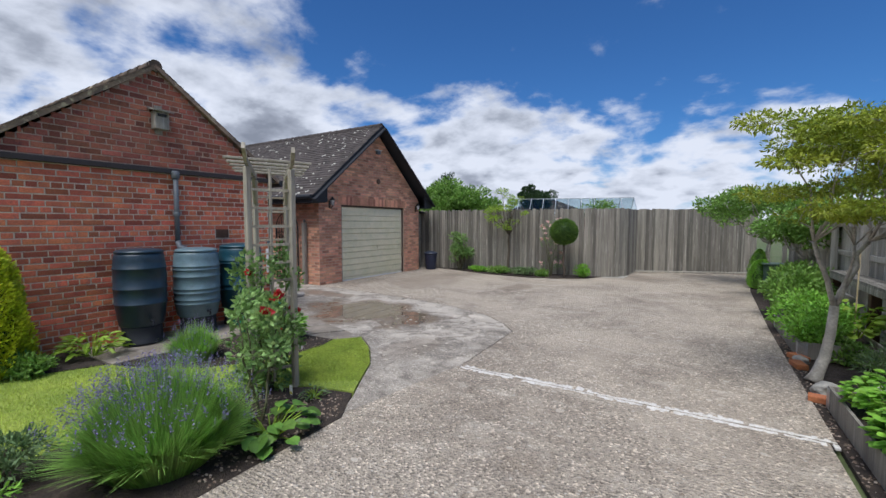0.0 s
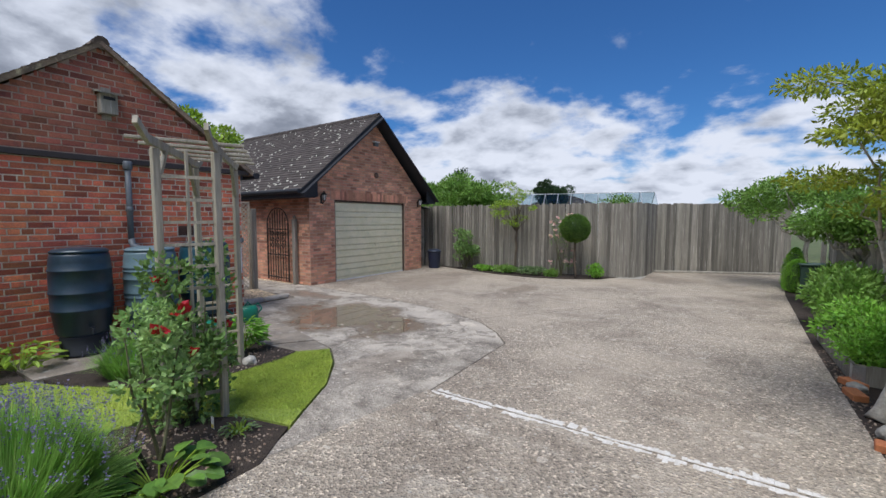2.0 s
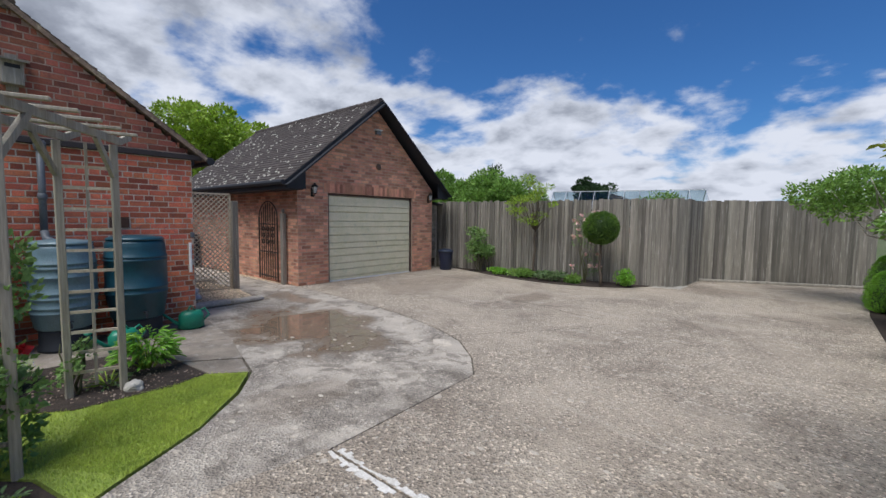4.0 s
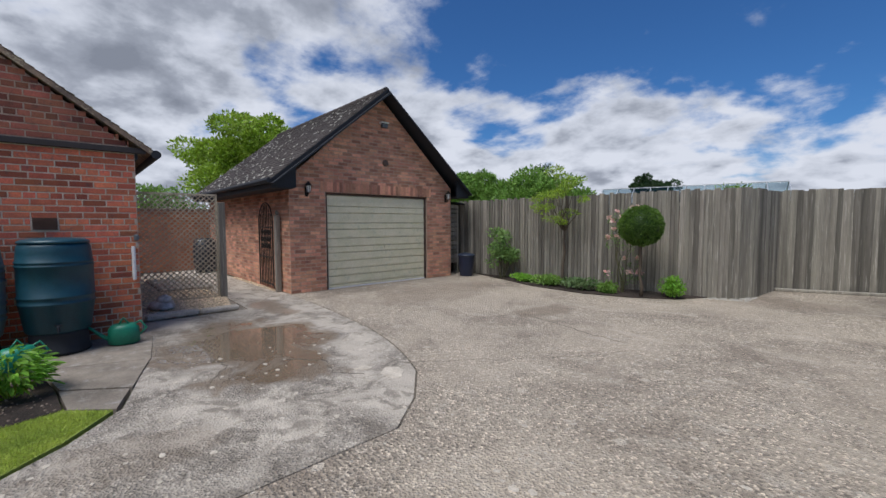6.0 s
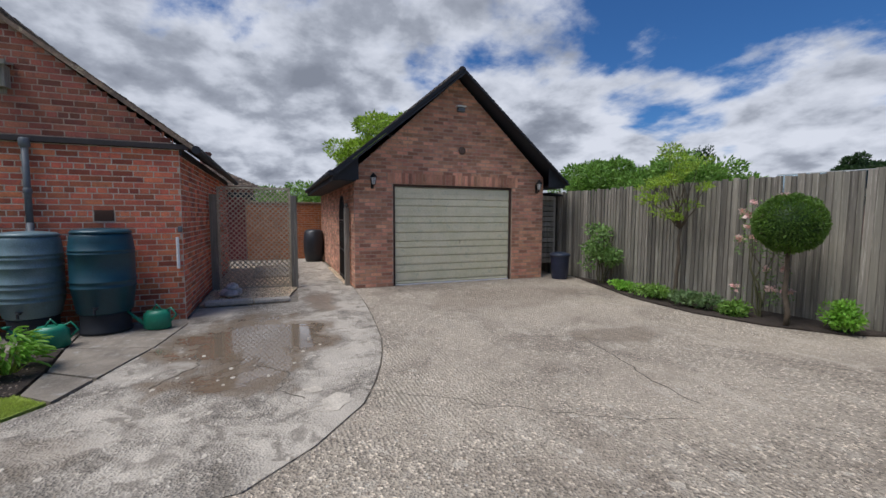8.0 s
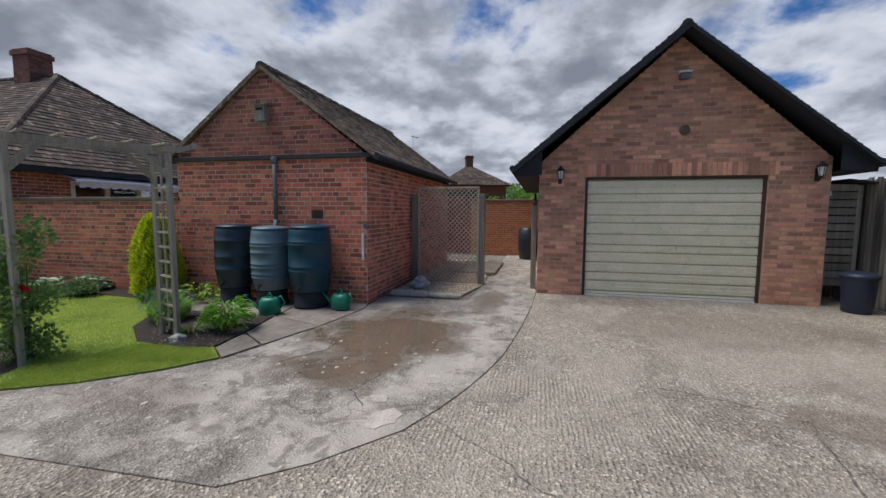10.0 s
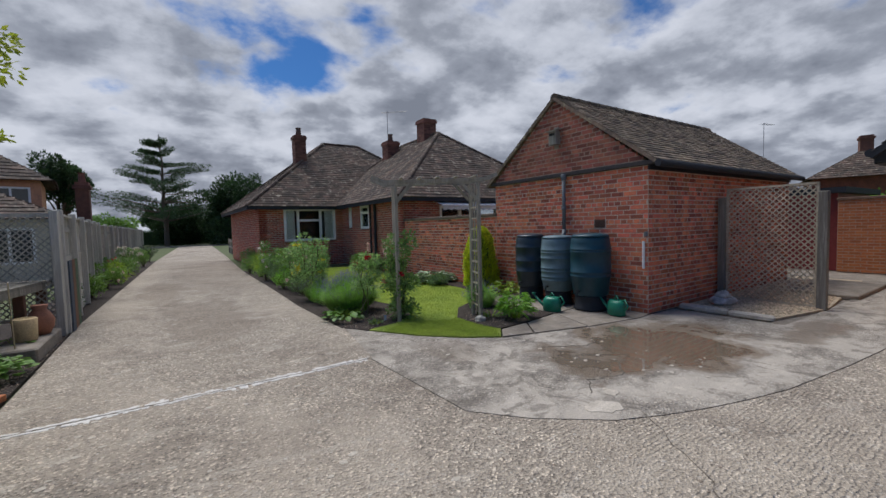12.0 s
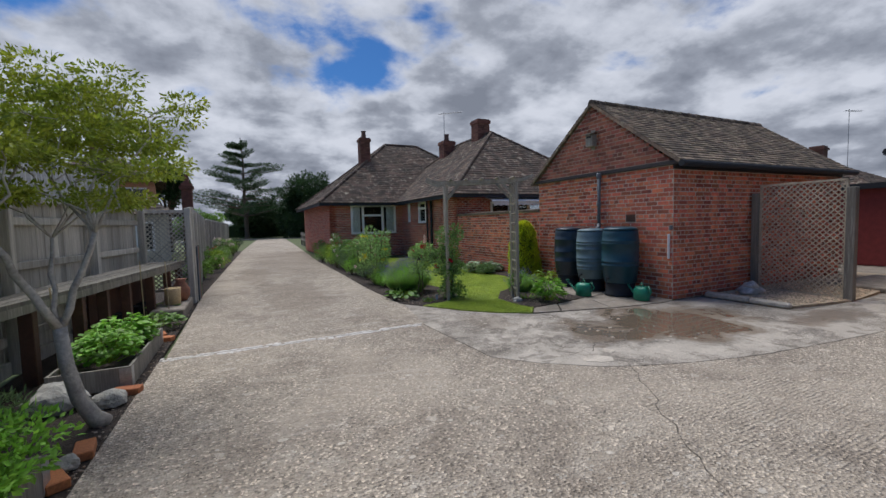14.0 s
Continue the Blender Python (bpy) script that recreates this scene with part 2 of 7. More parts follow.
MORTAR_G = surface("warm_mortar", (0.45, 0.33, 0.25), (0.34, 0.24, 0.18), 8.0, 0.8, 0.95, 90.0)
TILE_S = surface("shed_tile", (0.17, 0.125, 0.085), (0.085, 0.065, 0.05), 4.0, 0.7, 0.92, 30.0, 0.7, c3=(0.32, 0.28, 0.18))
TILE_G = surface("garage_tile", (0.07, 0.058, 0.052), (0.05, 0.042, 0.04), 5.0, 0.6, 0.9, 40.0, 0.35)
TILE_H = surface("house_tile", (0.1, 0.065, 0.047), (0.046, 0.036, 0.029), 2.0, 0.8, 0.92, 14.0, 0.55, c3=(0.3, 0.26, 0.2))
LICHEN = surface("lichen", (0.55, 0.53, 0.47), (0.4, 0.39, 0.34), 20.0)
BLACK = plain("black_paint", (0.016, 0.019, 0.026), 0.75)
GREY_PIPE = plain("grey_pipe", (0.12, 0.135, 0.15), 0.5)
WHITE = plain("white_paint", (0.93, 0.93, 0.92), 0.45)
CREAM = surface("green_cream_door", (0.72, 0.655, 0.45), (0.62, 0.585, 0.39), 3.0, 0.15, 0.55, 50.0, c3=(0.5, 0.5, 0.36))
WOODG = surface("weathered_oak", (0.27, 0.25, 0.21), (0.17, 0.155, 0.13), 3.0, 0.6, 0.85, 26.0, 0.32, c3=(0.36, 0.335, 0.29), stretch=(3, 3, 0.16), island=True)
WOODF = surface("fence_timber", (0.225, 0.207, 0.172), (0.125, 0.115, 0.096), 5.0, 0.9, 0.88, 40.0, 0.55, c3=(0.36, 0.34, 0.295), stretch=(3, 3, 0.12), island=True)
# lit copy of the fence timber: raised colour makes up for missing skylight
WOODF_LIT = surface("fence_timber_lit", (0.44, 0.42, 0.375), (0.3, 0.285, 0.25), 4.0, 0.8, 0.88, 40.0, 0.35, c3=(0.44, 0.43, 0.39), stretch=(3, 3, 0.12), island=True)
WOODA = surface("arch_timber", (0.36, 0.325, 0.255), (0.24, 0.215, 0.165), 4.0, 0.5, 0.85, 26.0, 0.15, c3=(0.3, 0.29, 0.24), stretch=(3, 3, 0.2))
WOODL = surface("lattice_timber", (0.47, 0.41, 0.31), (0.35, 0.3, 0.22), 5.0, 0.4, 0.85, 30.0, 0.12)
WOODB = surface("brown_stained_timber", (0.11, 0.05, 0.03), (0.07, 0.035, 0.024), 4.0, 0.4, 0.7, 30.0, 0.15)
IRON = plain("black_iron", (0.02, 0.018, 0.017), 0.55, 0.3)
STONE = surface("pale_stone", (0.42, 0.4, 0.35), (0.28, 0.27, 0.24), 6.0, 0.9, 0.9, 18.0, depth=0.03)
PEBBLE = surface("pebbles", (0.6, 0.47, 0.32), (0.42, 0.33, 0.23), 9.0, 0.3, 0.85, 50.0, 0.5)


def glass(name, tint, rough=0.02):
    m = bpy.data.materials.new(name)
    m.use_nodes = True
    N = Nodes(m.node_tree)
    gl = N.n("ShaderNodeBsdfGlossy")
    gl.inputs["Roughness"].default_value = rough
    tr = N.n("ShaderNodeBsdfTransparent")
    tr.inputs[0].default_value = (*tint, 1)
    fr = N.n("ShaderNodeFresnel")
    fr.inputs[0].default_value = 1.5
    mx = N.n("ShaderNodeMixShader")
    N.link(fr.outputs[0], mx.inputs[0])
    N.link(tr.outputs[0], mx.inputs[1])
    N.link(gl.outputs[0], mx.inputs[2])
    o = N.n("ShaderNodeOutputMaterial")
    N.link(mx.outputs[0], o.inputs[0])
    return m


GLASS = glass("window_glass", (0.9, 0.93, 0.93))


def leafmat(name, a, b, trans=0.35, vary=0.45, rough=0.55):
    return surface(name, a, b, 4.0, 0.1, rough, 25.0, vary, trans=trans)


L_MID = leafmat("leaf_green", (0.185, 0.32, 0.055), (0.12, 0.23, 0.04))
# dark leaves; also painted as the inner shade of conifers and topiary
L_DARK = leafmat("leaf_dark_and_shade", (0.042, 0.083, 0.027), (0.027, 0.060, 0.019))
L_LIME = leafmat("leaf_lime", (0.308, 0.434, 0.042), (0.196, 0.308, 0.035))
L_GOLD = leafmat("leaf_gold", (0.6, 0.66, 0.03), (0.44, 0.54, 0.03))
L_OLIVE = leafmat("leaf_olive", (0.33, 0.37, 0.035), (0.18, 0.25, 0.025))
L_GREY = leafmat("leaf_grey_green", (0.160, 0.240, 0.096), (0.112, 0.192, 0.072))
L_FRESH = leafmat("leaf_fresh", (0.24, 0.47, 0.055), (0.15, 0.33, 0.035))
BARK = surface("grey_bark", (0.46, 0.43, 0.37), (0.3, 0.275, 0.235), 9.0, 0.7, 0.9, 40.0, c3=(0.34, 0.32, 0.28))
BARKD = surface("brown_bark", (0.11, 0.085, 0.06), (0.07, 0.055, 0.04), 9.0, 0.8, 0.9, 40.0)
PURPLE = leafmat("lavender_flower", (0.24, 0.21, 0.38), (0.18, 0.16, 0.3))
RED = leafmat("red_petal", (0.5, 0.015, 0.02), (0.35, 0.01, 0.015), 0.2, 0.2)
PINK = leafmat("pink_petal", (0.75, 0.42, 0.4), (0.8, 0.6, 0.5), 0.3, 0.2)
YELLOW = leafmat("yellow_petal", (0.8, 0.65, 0.05), (0.7, 0.55, 0.05), 0.3, 0.2)
WPETAL = leafmat("white_petal", (0.75, 0.7, 0.62), (0.8, 0.65, 0.55), 0.3, 0.2)

# ---- building blocks ----


def mesh_of(name, verts, faces, material, smooth=False):
    me = bpy.data.meshes.new(name)
    me.from_pydata([tuple(v) for v in verts], [], [tuple(f) for f in faces])
    me.materials.append(material)
    if smooth:
        me.shade_smooth()
    me.update()
    return me


def thing(name, loc=(0, 0, 0), label="", category="", group="", kind="", rz=0.0):
    e = new(name)
    e.empty_display_size = 0.2
    e.matrix_world = pose(*loc, 0, 0, rz)
    return tagged(e, label, category, group, kind)


def part(name, me, parent=None, label="", loc=None, kind="", smooth=False):
    """Links a mesh, or a bmesh with its material, as one object under a parent."""
    ob = new(name, me)
    if parent:
        ob.parent = parent
    if loc is not None:
        ob.matrix_basis = loc if isinstance(loc, Matrix) else Matrix.Translation(loc)
    return tagged(ob, label, kind=kind)


class B:
    """Collects boxes, tubes and lathes into one mesh."""

    def __init__(self):
        self.v, self.f = [], []

    def add(self, verts, faces):
        k = len(self.v)
        self.v += [tuple(v) for v in verts]
        self.f += [tuple(i + k for i in f) for f in faces]
        return self

    def box(self, a, b, m=None, bevel=0.0):
        (x0, y0, z0), (x1, y1, z1) = a, b
        if bevel:
            c = bevel
            ring = [(x0 + c, y0), (x1 - c, y0), (x1, y0 + c), (x1, y1 - c), (x1 - c, y1), (x0 + c, y1), (x0, y1 - c), (x0, y0 + c)]
            cx, cy = (x0 + x1) / 2, (y0 + y1) / 2
            sx, sy = 1 - 2 * c / max(x1 - x0, 1e-6), 1 - 2 * c / max(y1 - y0, 1e-6)
            inner = [(cx + (x - cx) * sx, cy + (y - cy) * sy) for x, y in ring]
            vs = [(x, y, z0) for x, y in inner] + [(x, y, z0 + c) for x, y in ring] + [(x, y, z1 - c) for x, y in ring] + [(x, y, z1) for x, y in inner]
            fs = [tuple(range(7, -1, -1)), tuple(range(24, 32))]
            for k in range(3):
                fs += [(k * 8 + i, k * 8 + (i + 1) % 8, k * 8 + 8 + (i + 1) % 8, k * 8 + 8 + i) for i in range(8)]
        else:
            vs = [(x0, y0, z0), (x1, y0, z0), (x1, y1, z0), (x0, y1, z0), (x0, y0, z1), (x1, y0, z1), (x1, y1, z1), (x0, y1, z1)]
            fs = [(3, 2, 1, 0), (4, 5, 6, 7), (0, 1, 5, 4), (1, 2, 6, 5), (2, 3, 7, 6), (3, 0, 4, 7)]
        if m is not None:
            vs = [m @ Vector(v) for v in vs]
        return self.add(vs, fs)

    def beam(self, p, q, w, d, up=(0, 0, 1), bevel=0.0):
        """A squared timber from p to q."""
        p, q = Vector(p), Vector(q)
        z = (q - p).normalized()
        x = Vector(up).cross(z)
        if x.length < 0.01:
            x = Vector((1, 0, 0)).cross(z)
        x.normalize()
        y = z.cross(x)
        m = Matrix((x, y, z)).transposed().to_4x4()
        m.translation = p
        return self.box((-w / 2, -d / 2, 0), (w / 2, d / 2, (q - p).length), m, bevel)

    def tube(self, pts, radii, sides=8, cap=True):
        pts = [Vector(p) for p in pts]
        if isinstance(radii, (int, float)):
            radii = [radii] * len(pts)
        k = len(self.v)
        for i, p in enumerate(pts):
            d = (pts[min(i + 1, len(pts) - 1)] - pts[max(i - 1, 0)]).normalized()
            a = d.orthogonal().normalized() if i == 0 else (a - d * a.dot(d)).normalized()
            b = d.cross(a)
            for s in range(sides):
                t = 2 * math.pi * s / sides
                self.v.append(tuple(p + (a * math.cos(t) + b * math.sin(t)) * radii[i]))
        for i in range(len(pts) - 1):
            for s in range(sides):
                s2 = (s + 1) % sides
                self.f.append((k + i * sides + s, k + i * sides + s2, k + (i + 1) * sides + s2, k + (i + 1) * sides + s))
        if cap:
            self.f.append(tuple(k + s for s in range(sides - 1, -1, -1)))
            self.f.append(tuple(k + (len(pts) - 1) * sides + s for s in range(sides)))
        return self

    def lathe(self, prof, at=(0, 0, 0), sides=24, squash=(1, 1)):
        k = len(self.v)
        for r, z in prof:
            for s in range(sides):
                t = 2 * math.pi * s / sides
                self.v.append((at[0] + r * math.cos(t) * squash[0], at[1] + r * math.sin(t) * squash[1], at[2] + z))
        for i in range(len(prof) - 1):
            for s in range(sides):
                s2 = (s + 1) % sides
                self.f.append((k + i * sides + s, k + i * sides + s2, k + (i + 1) * sides + s2, k + (i + 1) * sides + s))
        self.f.append(tuple(k + s for s in range(sides - 1, -1, -1)))
        self.f.append(tuple(k + (len(prof) - 1) * sides + s for s in range(sides)))
        return self

    def prism(self, poly, h0, h1, m=None):
        """A polygon of the plane (x, y), counter-clockwise, raised from h0 to h1."""
        n = len(poly)
        vs = [(x, y, h0) for x, y in poly] + [(x, y, h1) for x, y in poly]
        fs = [tuple(range(n - 1, -1, -1)), tuple(range(n, 2 * n))] + [(i, (i + 1) % n, n + (i + 1) % n, n + i) for i in range(n)]
        if m is not None:
            vs = [m @ Vector(v) for v in vs]
        return self.add(vs, fs)

    def me(self, name, material, smooth=False):
        return mesh_of(name, self.v, self.f, material, smooth)


def frame_of(o, u, v):
    """A matrix whose x runs along u, y along v and z out of the plane."""
    u, v = Vector(u).normalized(), Vector(v).normalized()
    m = Matrix((u, v, u.cross(v))).transposed().to_4x4()
    m.translation = Vector(o)
    return m


def spans(poly, v):
    xs = []
    for (x0, y0), (x1, y1) in zip(poly, poly[1:] + poly[:1]):
        if (y0 <= v) != (y1 <= v):
            xs.append(x0 + (v - y0) * (x1 - x0) / (y1 - y0))
    xs.sort()
    return list(zip(xs[::2], xs[1::2]))


def cells(poly, du, dv, gap, holes=(), headers=0, shift=0.5, v0=0.0):
    """Bonded pieces that fill a polygon of a plane: (u0, u1, v0, v1)."""
    out, row, v = [], 0, v0
    top = max(p[1] for p in poly)
    while v < top:
        mid = v + dv / 2
        w = du / 2 if headers and row % headers == headers - 1 else du
        for a, b in spans(poly, mid):
            cut = [(a, b)]
            for hu0, hu1, hv0, hv1 in holes:
                if hv0 < mid < hv1:
                    cut = [s for c0, c1 in cut for s in ((c0, min(c1, hu0)), (max(c0, hu1), c1)) if s[1] - s[0] > 0.02]
            for c0, c1 in cut:
                u = math.floor(c0 / w) * w - (w * shift if row % 2 else 0)
                while u < c1:
                    p, q = max(u, c0), min(u + w, c1)
                    if q - p > 0.03:
                        out.append((p + gap / 2, q - gap / 2, v + gap / 2, min(v + dv, top) - gap / 2))
                    u += w
        v += dv
        row += 1
    return out


def bricks(parent, m, poly, material, holes=(), headers=0, du=0.225, dv=0.075, singles=None, proud=0.0035, v0=0.0):
    """Bricks proud of a wall. singles: a stretch of the plan (u0, u1, v0, v1) whose bricks are objects."""
    rng = random.Random(int(abs(poly[1][0]) * 1000) + len(poly))
    b, single = B(), []
    for c in cells(poly, du, dv, 0.014, holes, headers, v0=v0):
        if singles and singles[0] < c[0] and c[1] < singles[1] and singles[2] < c[2] < singles[3]:
            single.append(c)
            continue
        h = proud + rng.uniform(-0.0015, 0.0015)
        j = [rng.uniform(-0.0015, 0.0015) for _ in range(4)]
        a0, a1, b0, b1 = c[0] + j[0], c[1] + j[1], c[2] + j[2], c[3] + j[3]
        e = 0.003
        vs = [(a0, b0, 0.0), (a1, b0, 0.0), (a1, b1, 0.0), (a0, b1, 0.0), (a0 + e, b0 + e, h), (a1 - e, b0 + e, h), (a1 - e, b1 - e, h), (a0 + e, b1 - e, h)]
        b.add([m @ Vector(v) for v in vs], [(4, 5, 6, 7), (0, 1, 5, 4), (1, 2, 6, 5), (2, 3, 7, 6), (3, 0, 4, 7)])
    if b.v:
        part("brickwork", b.me("brickwork", material), parent, kind="stuff")
    LATE.append((parent, m, single, material, proud))


LATE = []


def tiles(name, parent, m, poly, material, du=0.165, dv=0.1, thick=0.018, seed=1, lift=0.35):
    """Overlapping roof tiles that fill a polygon of a roof plane, eaves at v = 0."""
    rng = random.Random(seed)
    b = B()
    for a0, a1, b0, b1 in cells(poly, du, dv, 0.004):
        z0 = rng.uniform(0, 0.007)
        d = dv * lift
        sag = rng.uniform(-0.004, 0.004)
        vs = [(a0, b0 - d + sag, z0 + 0.004), (a1, b0 - d + sag, z0 + 0.004 + rng.uniform(-0.003, 0.003)), (a1, b1, 0), (a0, b1, 0),
              (a0, b0 - d + sag, z0 + thick), (a1, b0 - d + sag, z0 + thick + rng.uniform(-0.003, 0.003)), (a1, b1, 0.006), (a0, b1, 0.006)]
        b.add([m @ Vector(v) for v in vs], [(4, 5, 6, 7), (0, 1, 5, 4), (1, 2, 6, 5), (3, 0, 4, 7)])
    return part(name, b.me(name, material), parent, kind="stuff")


def leaf_mesh(name, pts, nrm, size, material, rng, aspect=0.5, fold=0.25):
    """Small folded leaves at points: n x 3, with rough directions."""
    n = len(pts)
    d = nrm + rng.normal(0, 0.55, (n, 3))
    d /= np.linalg.norm(d, axis=1)[:, None] + 1e-9
    s = np.cross(d, rng.normal(0, 1, (n, 3)))
    s /= np.linalg.norm(s, axis=1)[:, None] + 1e-9
    up = np.cross(d, s)
    L = size * rng.uniform(0.6, 1.3, (n, 1))
    w = L * aspect * 0.5
    tip = pts + d * L
    mid = pts + d * L * 0.45
    v = np.stack([pts, mid + s * w + up * w * fold, tip, mid - s * w + up * w * fold], 1).reshape(-1, 3)
    k = np.arange(n)[:, None] * 4
    f = np.concatenate([k + [0, 1, 2], k + [0, 2, 3]]).tolist()
    return mesh_of(name, v.tolist(), f, material)


def clumps(rng, centres, radii, per):
    """Points on the shells of uneven clumps, and their outward ways."""
    P, Nn = [], []
    for c, r in zip(centres, radii):
        d = rng.normal(0, 1, (per, 3))
        d /= np.linalg.norm(d, axis=1)[:, None]
        q = rng.uniform(0.55, 1.08, (per, 1))
        P.append(np.array(c) + d * q * np.array(r))
        Nn.append(d + [0, 0, 0.25])
    return np.concatenate(P), np.concatenate(Nn)


def blob_centres(rng, n, centre, size, hollow=0.35):
    d = rng.normal(0, 1, (n, 3))
    d /= np.linalg.norm(d, axis=1)[:, None]
    return np.array(centre) + d * rng.uniform(hollow, 1.0, (n, 1)) * np.array(size)


def bush(name, loc, size, material, leaf=0.05, nclump=14, per=120, label="", category="shrub", group="", seed=1, stems=True, aspect=0.5, clump=0.38):
    """A rounded bush of leaves in clumps on a few stems, base at loc."""
    rng = np.random.default_rng(seed)
    e = thing(name, loc, label, category, group)
    sx, sy, sz = size
    cs = blob_centres(rng, nclump, (0, 0, sz * 0.5), (sx * 0.36, sy * 0.36, sz * 0.34), 0.2)
    rs = [(sx * clump * rng.uniform(0.55, 0.9) * 0.8, sy * clump * rng.uniform(0.55, 0.9) * 0.8, sz * clump * rng.uniform(0.5, 0.8) * 0.8) for _ in cs]
    P, Nn = clumps(rng, cs, rs, per)
    P[:, 2] = np.maximum(P[:, 2], 0.01)
    part("leaves", leaf_mesh("leaves", P, Nn, leaf, material, rng, aspect), e)
    if stems:
        b = B()
        for c in cs[:8]:
            b.tube([(rng.uniform(-0.03, 0.03), rng.uniform(-0.03, 0.03), 0), (c[0] * 0.5, c[1] * 0.5, c[2] * 0.5), tuple(c)], [0.012, 0.008, 0.004], 5)
        part("stems", b.me("stems", BARKD), e)
    return e


def limb(b, rng, p, q, r0, r1, steps=5, wob=0.06, sides=7):
    p, q = np.array(p, float), np.array(q, float)
    L = np.linalg.norm(q - p)
    pts = [p + (q - p) * t + (rng.normal(0, wob * L / 3, 3) if 0 < t < 1 else 0) for t in np.linspace(0, 1, steps)]
    b.tube([tuple(x) for x in pts], list(np.linspace(r0, r1, steps)), sides)
    return pts


def tree(name, loc, trunk_h, crown_c, crown_s, material, leaf=0.08, nclump=40, per=120, r=0.12, label="", category="tree", group="", seed=1, bark=None, clump=0.3, aspect=0.45, flat=1.0):
    """A tapered trunk with limbs to each clump of leaves."""
    rng = np.random.default_rng(seed)
    e = thing(name, loc, label, category, group)
    b = B()
    fork = (rng.uniform(-0.05, 0.05), rng.uniform(-0.05, 0.05), trunk_h)
    limb(b, rng, (0, 0, 0), fork, r, r * 0.7, 6, 0.03, 9)
    cs = blob_centres(rng, nclump, crown_c, crown_s, 0.3)
    ms = max(crown_s)
    for c in cs[: min(nclump, 22)]:
        limb(b, rng, fork, c, r * 0.42, r * 0.06, 5, 0.1, 5)
    part("trunk", b.me("trunk", bark or BARKD, True), e)
    rs = [np.array(crown_s) * clump * rng.uniform(0.6, 1.2) * (1, 1, flat) for _ in cs]
    P, Nn = clumps(rng, cs, rs, per)
    part("crown", leaf_mesh("crown", P, Nn, leaf, material, rng, aspect), e)
    return e

# ---- ground ----
def sheet(name, poly, z0, z1, material, parent=None, label="", kind="structure"):
    area = sum(a[0] * b[1] - b[0] * a[1] for a, b in zip(poly, poly[1:] + poly[:1]))
    if area < 0:
        poly = poly[::-1]
    return part(name, B().prism(poly, z0, z1).me(name, material), parent, label, kind=kind)


gb = B().add([(-600, -600, -0.05), (600, -600, -0.05), (600, 600, -0.05), (-600, 600, -0.05)], [(0, 1, 2, 3)])
part("ground", gb.me("ground", EARTH), kind="structure", label="rough grassy ground beyond the garden")
LINE = [(-2.5, 2.75), (-2.22, 4.3), (-2.28, 6.02), (-2.6, 6.42), (-3.08, 6.82), (-3.45, 6.99), (-3.84, 7.13), (-4.3, 7.26), (-4.75, 7.36), (-5.9, 7.5), (-7.1, 7.6), (-8.35, 7.66)]
G = 0.007
sheet("drive_south", [(0.9, 3.2), (0.9, 4.3 - G), (-2.24 - G, 4.3 - G), (-2.5, 2.7), (-2.45, 0.5), (-2.66, -8.7), (-3.3, -20), (-4.4, -44), (-1.3, -44), (0.2, -19), (0.92, -0.5)], -0.12, 0, CONC, label="long concrete drive with exposed stones")
yard = [(0.95, 4.3 + G)] + [(1.0, 8.0), (1.15, 12.5), (1.6, 17.2), (-1.9, 15.6), (-2.4, 13.6), (-2.72, 12.7), (-3.4, 12.25), (-4.25, 12.02), (-5.5, 12.1), (-6.7, 12.5), (-8.0, 12.9), (-9.4, 12.8), (-9.4, 7.7)] + [(x + G, y + G) for x, y in LINE[:0:-1]]
sheet("drive_yard", yard, -0.12, 0, CONC, label="wide concrete yard with exposed stones and brushed ridges")
worn = [(x - G, y - G) for x, y in LINE] + [(-8.9, 7.62), (-15, 7.55), (-15, 6.62), (-8.9, 6.6), (-7.3, 6.55), (-7.3, 5.06), (-6.3, 5.06), (-5.3, 4.92), (-4.45, 4.74), (-3.98, 4.62), (-3.55, 4.3), (-3.13, 3.83), (-2.85, 3.35), (-2.7, 3.11)]
sheet("worn_apron", worn, -0.12, -0.002, CONC_WORN, label="older worn concrete with a damp brown puddle")
rng = random.Random(5)
jb = B()
for x in np.arange(-2.2, 0.93, 0.035):
    for side in (-1, 1):
        if rng.random() < 0.04:
            continue
        w = rng.uniform(0.02, 0.062) * (1 + 0.6 * math.sin(x * 3.1 + side) * math.sin(x * 7.7))
        y = 4.3 + side * (0.012 + w / 2) + rng.uniform(-0.004, 0.004)
        jb.prism([(x, y - w / 2), (x + 0.034, y - w * rng.uniform(0.35, 0.55)), (x + 0.036, y + w * rng.uniform(0.35, 0.6)), (x + 0.002, y + w / 2)], -0.01, 0.002 + rng.uniform(0, 0.003))
part("joint_repair", jb.me("joint_repair", PALE), kind="structure", label="pale crumbling mortar along a joint in the drive")
jb = B()
for p, q in zip(LINE, LINE[1:]):
    n_ = max(2, int(math.dist(p, q) / 0.06))
    last = p
    for k in range(1, n_ + 1):
        t = k / n_
        j = 0.008 if k < n_ else 0
        nxt = (p[0] + (q[0] - p[0]) * t + rng.uniform(-j, j), p[1] + (q[1] - p[1]) * t + rng.uniform(-j, j))
        jb.beam((*last, -0.02), (*nxt, -0.02), 0.03, rng.uniform(0.008, 0.026))
        last = nxt
jb.beam((-2.2, 4.3, -0.02), (0.95, 4.3, -0.02), 0.03, 0.024)
part("joint_filling", jb.me("joint_filling", JOINT), kind="structure")


def inside(poly, x, y):
    return any(a <= x <= b for a, b in spans(poly, y))


